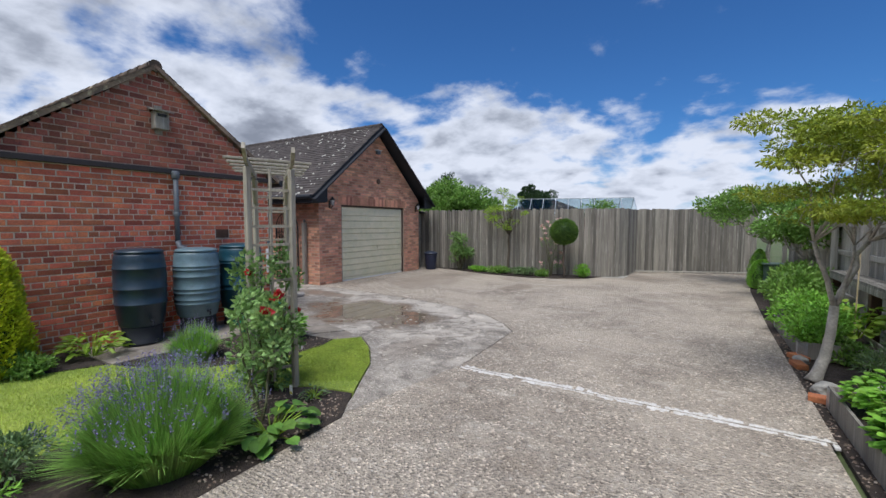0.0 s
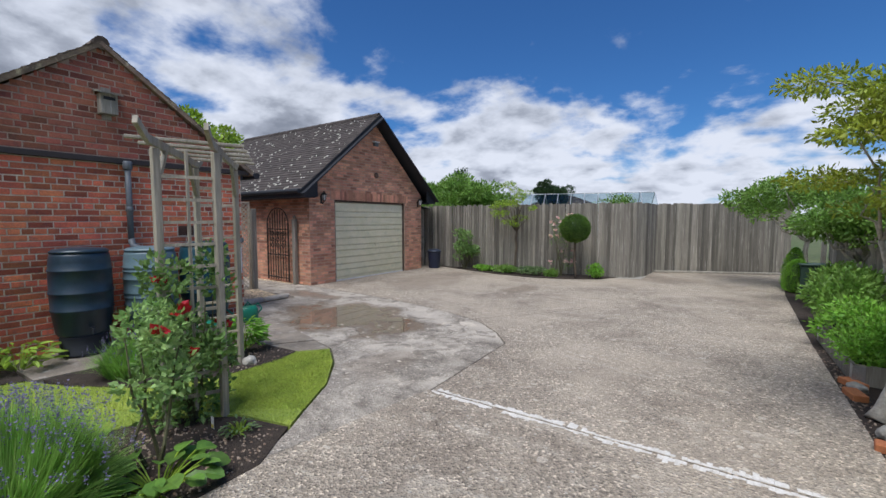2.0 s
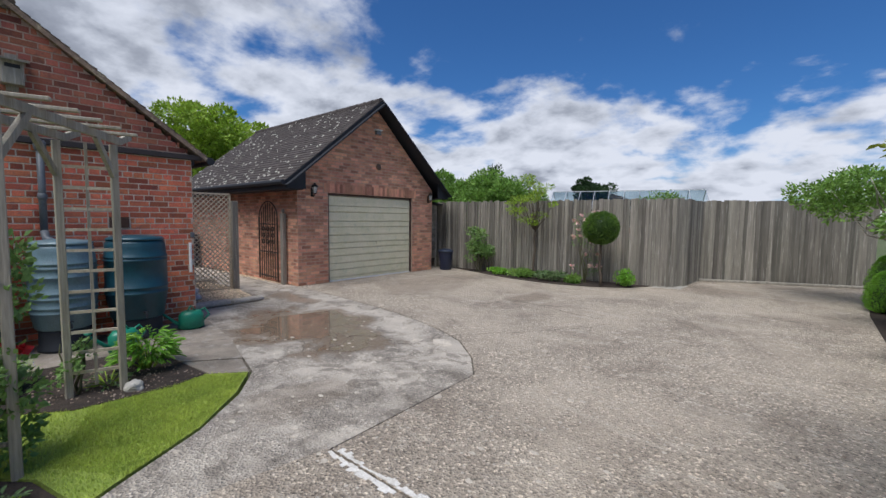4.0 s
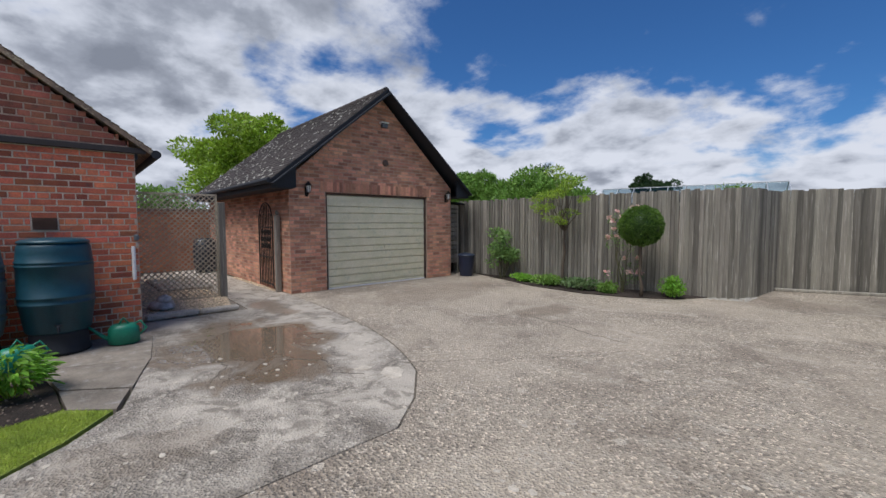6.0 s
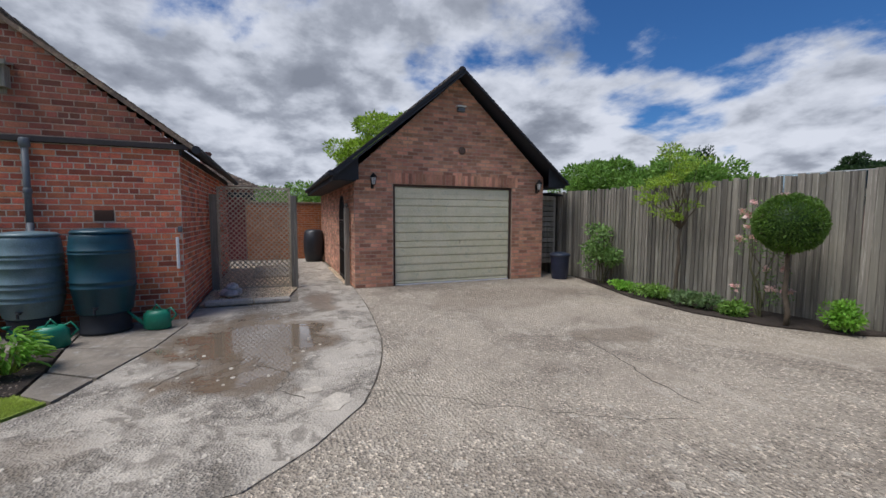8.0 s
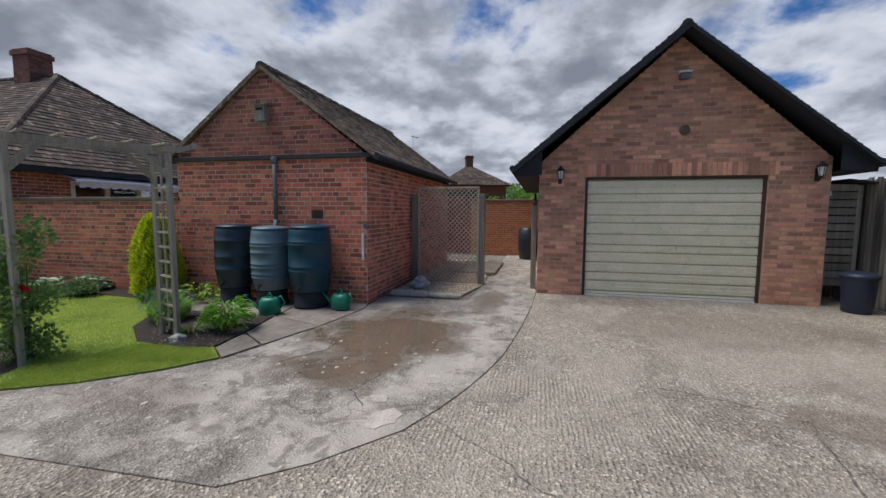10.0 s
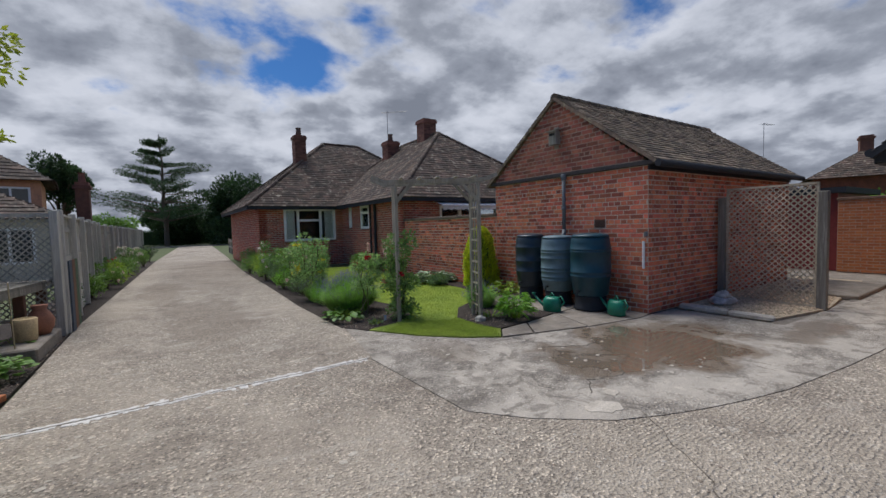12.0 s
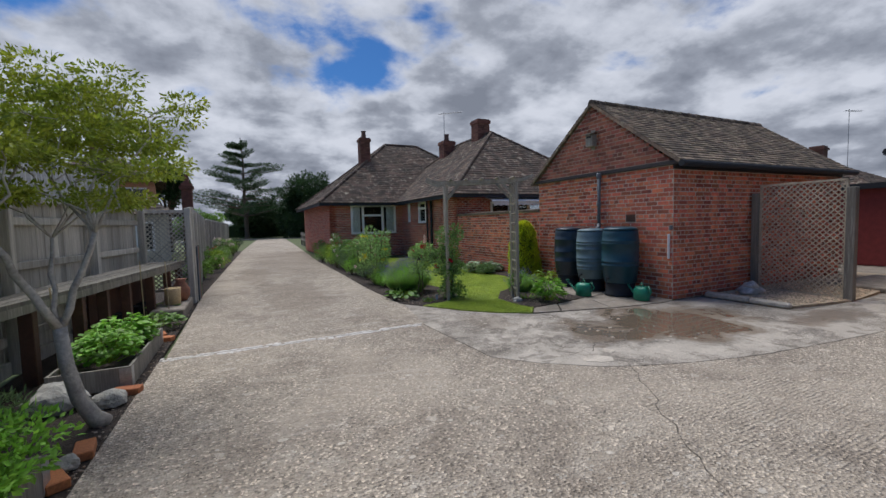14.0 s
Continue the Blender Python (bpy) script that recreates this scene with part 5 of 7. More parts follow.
part("pot", B().lathe([(0.11, 0), (0.115, 0.02), (0.125, 0.28), (0.1, 0.29), (0.09, 0.2)], (0, 0, 0), 24).me("pot", CREAMP, True), e)
e = thing("plinth", (1.2, 1.15, 0), "low grey concrete trough by the drive", "plinth")
part("trough", B().box((-0.22, -0.6, -0.03), (0.25, 0.75, 0.16), bevel=0.02).me("trough", SLABM), e)
for (x, y) in ((1.75, 0.95), (1.75, 1.3), (1.85, 1.9)):
    e = thing("plant_pot", (x, y, 0), "small black nursery pot under the bench", "pot", "pots under the bench")
    part("pot", B().lathe([(0.07, 0), (0.09, 0.16), (0.097, 0.16), (0.097, 0.19), (0.08, 0.18)], (0, 0, 0.0), 16).me("pot", BLACK), e)
CANE = plain("bamboo", (0.5, 0.4, 0.24), 0.6)
for x, y, h in ((1.2, 1.75, 0.95), (1.45, 2.2, 1.0), (1.75, 7.4, 1.25), (1.95, 7.0, 1.2), (1.8, 4.3, 0.9)):
    e = thing("cane", (x, y, 0), "thin upright garden cane", "cane", "canes in the bed")
    part("stick", B().tube([(0, 0, -0.02), (0.015, 0.01, h)], 0.008, 6).me("stick", CANE), e)
GALV = plain("galvanised_steel", (0.45, 0.46, 0.47), 0.4, 0.7)


def raised_bed(x0, x1, y0, y1, label):
    e = thing("raised_bed", (0, 0, 0), label, "planter", "raised beds by the drive")
    h = 0.2
    for a, c in (((x0, y0), (x0 + 0.022, y1)), ((x1 - 0.022, y0), (x1, y1)), ((x0 + 0.022, y0), (x1 - 0.022, y0 + 0.022)), ((x0 + 0.022, y1 - 0.022), (x1 - 0.022, y1))):
        part("side_board", B().box((*a, 0), (*c, h)).me("side_board", WOODG), e)
    for y, s in ((y0, -1), (y1, 1)):
        part("corner_bracket", B().box((x0 - 0.004, min(y, y - s * 0.09), 0.01), (x0 - 0.001, max(y, y - s * 0.09), h - 0.01)).box((x0, y + s * 0.001 if s > 0 else y - 0.004, 0.01), (x0 + 0.09, y + 0.004 if s > 0 else y - 0.001, h - 0.01)).me("corner_bracket", GALV), e)
    part("bed_soil", B().box((x0 + 0.022, y0 + 0.022, 0), (x1 - 0.022, y1 - 0.022, h - 0.05)).me("bed_soil", SOIL), e)
    return e


raised_bed(1.04, 1.65, 3.45, 5.08, "grey plank raised bed with metal corner brackets")
raised_bed(1.1, 1.9, 6.7, 8.5, "grey plank raised bed behind the small tree")


def rock(loc, s, seed, material, label, squash=(1, 0.8, 0.7)):
    rr = np.random.default_rng(seed)
    bm = bmesh.new()
    bmesh.ops.create_icosphere(bm, subdivisions=3, radius=1.0)
    off = rr.uniform(0, 50, 3)
    for v in bm.verts:
        n = noise.noise(v.co * 1.3 + Vector(off)) * 0.35 + noise.noise(v.co * 4 + Vector(off)) * 0.08
        v.co = Vector((v.co.x * squash[0], v.co.y * squash[1], v.co.z * squash[2])) * s * (1 + n)
        v.co.z = max(v.co.z, -s * 0.35) + s * 0.33
    me_ = bpy.data.meshes.new("stone")
    bm.to_mesh(me_)
    bm.free()
    me_.materials.append(material)
    e = thing("garden_stone", loc, label, "stone")
    part("stone", me_, e)


rock((1.12, 5.45, 0), 0.12, 1, STONE, "pale rough garden stone beside the small tree")
rock((1.5, 5.35, 0), 0.2, 2, STONE, "large pale limestone in the bed")
rock((1.95, 5.9, 0), 0.15, 3, STONE, "grey limestone by the fence")
rock((1.1, 6.5, 0), 0.08, 4, STONE, "small pale stone at the bed edge")
rock((-4.28, 3.72, 0), 0.09, 5, STONE, "white stone at the foot of the arch")
TB = B().box((-0.055, -0.11, 0), (0.055, 0.11, 0.06), bevel=0.006).me("brick", BRICK_O)
for x, y, a in ((1.05, 6.32, 10), (1.05, 5.22, 80), (1.1, 6.66, 30), (1.05, 3.3, 70), (1.12, 3.05, 15)):
    e = thing("loose_brick", (x, y, -0.01), "single orange brick edging the bed", "brick", "bricks edging the bed", rz=a)
    part("brick", TB, e)
n = 260
vs, fs = [], []
for i in range(n + 1):
    y = -1.6 + 10.4 * i / n
    xo = 0.035 if i % 4 < 2 else 0.0
    vs += [(2.42 + xo, y, 1.7), (2.46 + xo, y, 2.52)]
for i in range(n):
    fs.append((2 * i, 2 * i + 2, 2 * i + 3, 2 * i + 1))
e = thing("corrugated_screen", (0, 0, 0), "grey corrugated sheeting above the fence", "sheeting")
part("sheet", mesh_of("sheet", vs + [(v[0] + 0.01, v[1], v[2]) for v in vs], fs + [tuple(k + len(vs) for k in reversed(f)) for f in fs], surface("grey_sheet", (0.5, 0.5, 0.49), (0.36, 0.36, 0.35), 3.0, 0.2, 0.6)), e)

# compost bin in green, at the end of the bed
e = thing("utility_box", (1.75, 13.0, 0), "dark green metal storage box beside the drive", "box")
part("box_body", B().box((-0.33, -0.2, 0.14), (0.33, 0.2, 0.62), bevel=0.01).me("box_body", plain("green_metal", (0.035, 0.07, 0.05), 0.5)), e)
part("leg", B().box((-0.33, -0.2, 0), (-0.27, 0.2, 0.14)).me("leg", plain("green_metal", (0.035, 0.07, 0.05))), e)
part("leg", B().box((0.27, -0.2, 0), (0.33, 0.2, 0.14)).me("leg", plain("green_metal", (0.035, 0.07, 0.05))), e)
part("lid", B().box((-0.36, -0.23, 0.62), (0.36, 0.23, 0.66), bevel=0.01).me("lid", plain("green_metal", (0.035, 0.07, 0.05))), e)

# ---- bungalow ----
house = thing("bungalow", (0, 0, 0), "red brick bungalow with hipped mossy tile roofs and brick chimneys", "house")
HE = 2.42
WA = -8.35
BRICK_H = surface("house_brick", (0.42, 0.125, 0.075), (0.3, 0.09, 0.06), 5.0, 0.5, 0.9, 50.0, 0.4)


def face_wall(o, u, poly, holes, headers=0, dv=0.075):
    m = frame_of(o, u, (0, 0, 1))
    b = B()
    # wall split round its holes
    xs = sorted({poly[0][0], poly[1][0], *[h[0] for h in holes], *[h[1] for h in holes]})
    for a, c in zip(xs, xs[1:]):
        hs = [h for h in holes if h[0] <= a and c <= h[1]]
        if hs:
            b.box((a, 0, -0.25), (c, hs[0][2], 0), m).box((a, hs[0][3], -0.25), (c, poly[2][1], 0), m)
        else:
            b.box((a, 0, -0.25), (c, poly[2][1], 0), m)
    part("wall", b.me("wall", MORTAR), house, "red brick house wall")
    bricks(house, m, poly, BRICK_H, holes, headers=headers, dv=dv)
    return m


def window(m, a, c, z0, z1, lights, label, curtain=False):
    w = part("window", B().box((a, z0 - 0.06, -0.1), (c, z0, 0.05), m).me("window", surface("stone_sill", (0.25, 0.15, 0.11), (0.2, 0.12, 0.09))), house, label)
    b = B()
    t = 0.09
    b.box((a, z0, -0.09), (a + t, z1, 0.008), m).box((c - t, z0, -0.09), (c, z1, 0.008), m).box((a + t, z1 - t, -0.09), (c - t, z1, 0.008), m).box((a + t, z0, -0.09), (c - t, z0 + t, 0.008), m)
    for x in lights[0]:
        b.box((x - t / 2, z0 + t, -0.085), (x + t / 2, z1 - t, 0.004), m)
    for x0, x1, z in lights[1]:
        b.box((x0, z - t / 2, -0.083), (x1, z + t / 2, 0.002), m)
    part("window_frame", b.me("window_frame", WHITE), w)
    part("pane", B().box((a + t, z0 + t, -0.06), (c - t, z1 - t, -0.055), m).me("pane", GLASS), w).visible_shadow = False
    part("dark_room", B().box((a - 0.1, z0 - 0.1, -1.2), (c + 0.1, z1 + 0.1, -1.19), m).me("dark_room", plain("dim_room", (0.03, 0.03, 0.032), 0.9)), w)
    if curtain:
        CUR = plain("pale_curtain", (0.86, 0.88, 0.87), 0.9)
        for x0, x1 in ((a + 0.05, a + 0.42), (c - 0.42, c - 0.05)):
            b = B()
            k = 0
            x = x0
            while x < x1:
                b.box((x, z0, -0.13 - 0.015 * (k % 2)), (x + 0.03, z1, -0.115 - 0.015 * (k % 2)), m)
                x += 0.03
                k += 1
            part("curtain", b.me("curtain", CUR), w)


# wing with the large window, its wall facing the garden
m1 = face_wall((-3.3, WA, 0), (-1, 0, 0), [(0, 0), (3.3, 0), (3.3, HE), (0, HE)], [(0.9, 2.97, 1.03, 2.32)])
window(m1, 0.9, 2.97, 1.03, 2.32, ([1.45, 2.35], [(1.45, 2.35, 1.85)]), "wide white framed window with pale curtains", True)
face_wall((-3.3, -16.5, 0), (0, 1, 0), [(0, 0), (8.15, 0), (8.15, HE), (0, HE)], [])
m2 = face_wall((SX + 0.02, WA, 0), (0, 1, 0), [(0, 0), (5.45, 0), (5.45, HE), (0, HE)], [(0.75, 1.05, 1.5, 2.32), (1.95, 2.75, 1.45, 2.32)])
window(m2, 0.75, 1.05, 1.5, 2.32, ([], []), "narrow white framed window")
window(m2, 1.95, 2.75, 1.45, 2.32, ([], [(2.0, 2.7, 2.05)]), "white framed window with a top light")
m3 = face_wall((SX + 0.02, -2.9, 0), (-1, 0, 0), [(0, 0), (7.0, 0), (7.0, HE), (0, HE)], [(1.35, 3.9, 1.2, 2.15)])
window(m3, 1.35, 3.9, 1.2, 2.15, ([2.2, 3.05], []), "long white framed kitchen window")
b = B()
for y, r_ in ((-5.3, 0.035), (-4.9, 0.05)):
    b.tube([(SX + 0.1, y, 0.05), (SX + 0.1, y, 2.3)], r_, 10)
part("downpipe", b.me("downpipe", BLACK), house, "black downpipes on the brick wall")
aw = B()
m3f = frame_of((SX + 0.02, -2.9, 0), (-1, 0, 0), (0, 0, 1))
aw.prism([(0.0, 2.32), (0.0, 2.3), (0.62, 2.12), (0.62, 2.14)], 0, 2.9, m3f @ Matrix.Translation((1.1, 0, 0)) @ Matrix(((0, 0, 1, 0), (0, 1, 0, 0), (1, 0, 0, 0), (0, 0, 0, 1))))
AWN = plain("white_blue_canvas", (0.84, 0.86, 0.88), 0.8)
x = 1.1
k = 0
while x < 4.0:
    aw.box((x, 1.98 + 0.025 * (k % 2), 0.61), (x + 0.12, 2.14, 0.622), m3f)
    x += 0.12
    k += 1
aw.box((1.05, 2.1, 0.6), (4.05, 2.15, 0.66), m3f)
part("awning", aw.me("awning", AWN), house, "pale retractable window awning with a scalloped edge")


def hip(name, x0, x1, y0, y1, z, ridge, pitch_h, material, seed, du=0.27, dv=0.16):
    """Four slopes over a rectangle; ridge: ((x, y), (x, y)) at height pitch_h."""
    (ax, ay), (bx_, by) = ridge
    A, Bp = Vector((ax, ay, pitch_h)), Vector((bx_, by, pitch_h))
    C = [Vector(p) for p in ((x0, y0, z), (x1, y0, z), (x1, y1, z), (x0, y1, z))]
    horiz = abs(ay - by) < 1e-6
    if horiz:
        quads = [(C[0], C[1], Bp, A), (C[1], C[2], Bp), (C[2], C[3], A, Bp), (C[3], C[0], A)]
    else:
        quads = [(C[0], C[1], A), (C[1], C[2], Bp, A), (C[2], C[3], Bp), (C[3], C[0], A, Bp)]
    base = B()
    hb = B()
    for i, q in enumerate(quads):
        u = (q[1] - q[0]).normalized()
        nn = u.cross(q[2] - q[0]).normalized()
        v = nn.cross(u)
        m = frame_of(q[0], u, v)
        inv = m.inverted()
        pl = [(p.x, p.y) for p in (inv @ w for w in q)]
        base.prism(pl, -0.04, 0.0, m)
        tiles("roof_tiles", house, m, pl, material, du, dv, seed=seed + i, thick=0.022)
        for p, qq in ((q[0], q[-1]),):
            d = qq - p
            nseg = int(d.length / 0.3)
            for s in range(nseg):
                hb.tube([tuple(p + d * (s / nseg) + Vector((0, 0, 0.0))), tuple(p + d * ((s + 0.96) / nseg))], [0.07, 0.085], 8)
    if (A - Bp).length > 0.3:
        d = Bp - A
        nseg = int(d.length / 0.3)
        for s in range(nseg):
            hb.tube([tuple(A + d * (s / nseg)), tuple(A + d * ((s + 0.96) / nseg))], [0.08, 0.09], 8)
    part("roof", base.me("roof", BLACK), house, "hipped brown tile roof")
    part("ridge_tiles", hb.me("ridge_tiles", material), house)
    ev = B()
    for p, q in zip(C, C[1:] + C[:1]):
        ev.beam(tuple(p - Vector((0, 0, 0.08))), tuple(q - Vector((0, 0, 0.08))), 0.04, 0.14)
    part("gutter", ev.me("gutter", BLACK), house)


hip("roof_south", -13.5, -2.85, -16.4, -7.95, HE, ((-8.9, -12.1), (-7.1, -12.1)), 5.72, TILE_H, 50)
hip("roof_north", -14.2, -6.2, -11.5, -2.5, HE, ((-10.2, -9.5), (-10.2, -6.3)), 5.42, TILE_H, 60)
part("soffit", B().box((-13.4, -16.3, HE - 0.03), (-2.9, -8.0, HE - 0.005)).box((-14.1, -7.9, HE - 0.03), (-6.25, -2.55, HE - 0.004)).me("soffit", BLACK), house)


CHIM = surface("sooty_chimney_brick", (0.17, 0.075, 0.052), (0.12, 0.055, 0.042), 5.0, 0.6, 0.9, 70.0, 0.5, c3=(0.09, 0.045, 0.036))


def chimney(x, y, z0, z1, w, label, pot=True):
    b = B().box((x - w / 2, y - w / 2, z0), (x + w / 2, y + w / 2, z1 - 0.18)).box((x - w / 2 - 0.04, y - w / 2 - 0.04, z1 - 0.18), (x + w / 2 + 0.04, y + w / 2 + 0.04, z1 - 0.05)).box((x - w / 2, y - w / 2, z1 - 0.05), (x + w / 2, y + w / 2, z1))
    ch = part("chimney", b.me("chimney", CHIM), house, label)
    for o, u in (((x + w / 2, y - w / 2, z0), (0, 1, 0)), ((x + w / 2, y + w / 2, z0), (-1, 0, 0))):
        bricks(ch, frame_of(o, u, (0, 0, 1)), [(0, 0), (w, 0), (w, z1 - 0.2 - z0), (0, z1 - 0.2 - z0)], CHIM)
    if pot:
        part("chimney_pot", B().lathe([(0.13, 0), (0.1, 0.3), (0.12, 0.32), (0.12, 0.36), (0.08, 0.36)], (x, y, z1), 14).me("chimney_pot", plain("dark_pot", (0.12, 0.07, 0.055), 0.8)), ch)


chimney(-5.6, -10.9, 3.5, 5.75, 0.5, "tall slim brick chimney with a pot")
chimney(-9.5, -9.4, 4.2, 5.55, 0.6, "brick chimney with a cowl on the ridge")
chimney(-10.15, -7.15, 4.6, 6.15, 0.62, "square brick chimney stack", False)


def aerial(x, y, z0, z1, a):
    e = thing("tv_aerial", (x, y, z0), "thin metal television aerial on a mast", "aerial")
    b = B().tube([(0, 0, 0), (0, 0, z1 - z0)], 0.016, 6)
    d = Vector((math.cos(a), math.sin(a), 0))
    h = z1 - z0 - 0.1
    b.tube([tuple(d * -0.3 + Vector((0, 0, h))), tuple(d * 1.0 + Vector((0, 0, h)))], 0.012, 5)
    s = Vector((-d.y, d.x, 0)) * 0.18
    for k in range(10):
        c = d * (-0.2 + k * 0.12) + Vector((0, 0, h))
        b.tube([tuple(c - s), tuple(c + s)], 0.006, 4)
    part("mast", b.me("mast", plain("grey_metal", (0.25, 0.25, 0.26), 0.4, 0.8)), e)


aerial(-9.5, -9.65, 5.2, 7.1, 2.4)


def cottage(x, y, w, d, eave, top, rz, wallm, label, chim=True):
    """A neighbouring house, hipped, with windows built in."""
    e = thing("neighbour_house", (x, y, 0), label, "house", rz=rz)
    part("wall", B().box((-w / 2, -d / 2, -0.05), (w / 2, d / 2, eave)).me("wall", wallm), e)
    o = 0.4
    C = [Vector(p) for p in ((-w / 2 - o, -d / 2 - o, eave), (w / 2 + o, -d / 2 - o, eave), (w / 2 + o, d / 2 + o, eave), (-w / 2 - o, d / 2 + o, eave))]
    rl = max(w - d, 0.4) / 2
    A, Bp = Vector((-rl, 0, top)), Vector((rl, 0, top))
    base = B()
    for q in ((C[0], C[1], Bp, A), (C[1], C[2], Bp), (C[2], C[3], A, Bp), (C[3], C[0], A)):
        u = (q[1] - q[0]).normalized()
        nn = u.cross(q[2] - q[0]).normalized()
        m = frame_of(q[0], u, nn.cross(u))
        pl = [(p.x, p.y) for p in (m.inverted() @ v for v in q)]
        base.prism(pl, -0.05, 0, m)
        tiles("roof_tiles", e, m, pl, TILE_H, 0.5, 0.3, seed=int(w * 10), thick=0.04)
    part("roof", base.me("roof", TILE_H), e)
    if chim:
        part("chimney", B().box((rl - 0.35, -0.35, top - 0.8), (rl + 0.35, 0.35, top + 0.9)).box((rl - 0.42, -0.42, top + 0.65), (rl + 0.42, 0.42, top + 0.78)).me("chimney", CHIM), e)
    for s in (-1, 1):
        for xx in (-w * 0.28, w * 0.22):
            wn = part("window", B().box((xx - 0.6, s * (d / 2) - 0.03, eave - 1.5), (xx + 0.6, s * (d / 2) + 0.03, eave - 0.3)).me("window", WHITE), e)
            part("pane", B().box((xx - 0.52, s * (d / 2) - 0.035, eave - 1.42), (xx - 0.04, s * (d / 2) + 0.035, eave - 0.38)).box((xx + 0.04, s * (d / 2) - 0.035, eave - 1.42), (xx + 0.52, s * (d / 2) + 0.035, eave - 0.38)).me("pane", plain("dark_pane", (0.03, 0.035, 0.04), 0.1)), wn)
    return e


RENDER = surface("cream_render", (0.55, 0.5, 0.4), (0.45, 0.41, 0.33), 2.0)
cottage(-42, 0.6, 6.5, 6, 4.0, 6.1, 20, BRICK_D, "distant brick house with a hipped roof")
cottage(-33, -3.5, 9, 7, 2.5, 4.6, 5, BRICK_D, "distant brick bungalow with a tiled roof", True)
cottage(12.5, -16, 9, 8, 2.6, 5.0, 8, BRICK_D, "neighbouring bungalow beyond the drive fence", True)
cottage(5.6, -12.5, 5.0, 5.0, 2.1, 3.5, 8, RENDER, "low cream outbuilding with a hipped roof beyond the fence", False)
cottage(6.4, -17.5, 4.2, 4.0, 3.9, 5.5, 8, BRICK_G, "tan brick two-storey house beyond the fence", True)
cottage(-15, 47, 9, 7, 2.5, 4.3, 20, BRICK_D, "distant low house behind the back fence", False)
aerial(-33.6, -2.6, 3.9, 7.7, 2.9)
chx = thing("neighbour_chimney", (2.45, -14.0, 0), "tall red brick chimney beyond the fence", "chimney")
part("stack", B().box((-0.22, -0.22, 0), (0.22, 0.22, 3.55)).box((-0.29, -0.29, 3.4), (0.29, 0.29, 3.55)).box((-0.22, -0.22, 3.55), (0.22, 0.22, 3.68)).lathe([(0.13, 0), (0.1, 0.35), (0.14, 0.4)], (0, 0, 3.68), 10).me("stack", CHIM), chx)
st = thing("low_outbuilding", (-16.7, 3.2, 0), "dark red panelled garden shed with a flat roof", "shed")
part("shed_wall", B().box((-1.6, -2.1, 0), (1.6, 2.1, 2.05)).me("shed_wall", plain("red_cladding", (0.2, 0.03, 0.03), 0.6)), st)
part("shed_roof", B().box((-1.8, -2.3, 2.05), (1.8, 2.3, 2.2)).me("shed_roof", BLACK), st)

# greenhouse beyond the back fence
gh = thing("greenhouse", (-6.4, 24.6, 0), "aluminium framed glass greenhouse beyond the fence", "greenhouse", rz=15)
b = B()
L_, Wd, e1, r1 = 7.0, 2.6, 2.25, 3.05
for i in range(11):
    x = -L_ / 2 + L_ * i / 10
    b.tube([(x, -Wd / 2, 0), (x, -Wd / 2, e1), (x, 0, r1), (x, Wd / 2, e1), (x, Wd / 2, 0)], 0.018, 4)
for y, z in ((-Wd / 2, e1), (0, r1), (Wd / 2, e1), (-Wd / 2, 0.9)):
    b.tube([(-L_ / 2, y, z), (L_ / 2, y, z)], 0.022, 4)
b.tube([(L_ / 2, -0.6, 0), (L_ / 2, -0.6, 2.3)], 0.018, 4).tube([(L_ / 2, 0.6, 0), (L_ / 2, 0.6, 2.3)], 0.018, 4)
part("metal_frame", b.me("metal_frame", plain("aluminium", (0.6, 0.62, 0.64), 0.4, 0.6)), gh)
GH = glass("greenhouse_glass", (0.72, 0.8, 0.82), 0.15)
for s in (-1, 1):
    vs = [(-L_ / 2, s * Wd / 2, e1), (L_ / 2, s * Wd / 2, e1), (L_ / 2, 0, r1), (-L_ / 2, 0, r1)]
    part("pane", B().add(vs, [(0, 1, 2, 3)]).me("pane", GH), gh)
    part("pane", B().add([(-L_ / 2, s * Wd / 2, 0), (L_ / 2, s * Wd / 2, 0), (L_ / 2, s * Wd / 2, e1), (-L_ / 2, s * Wd / 2, e1)], [(0, 1, 2, 3)]).me("pane", GH), gh)

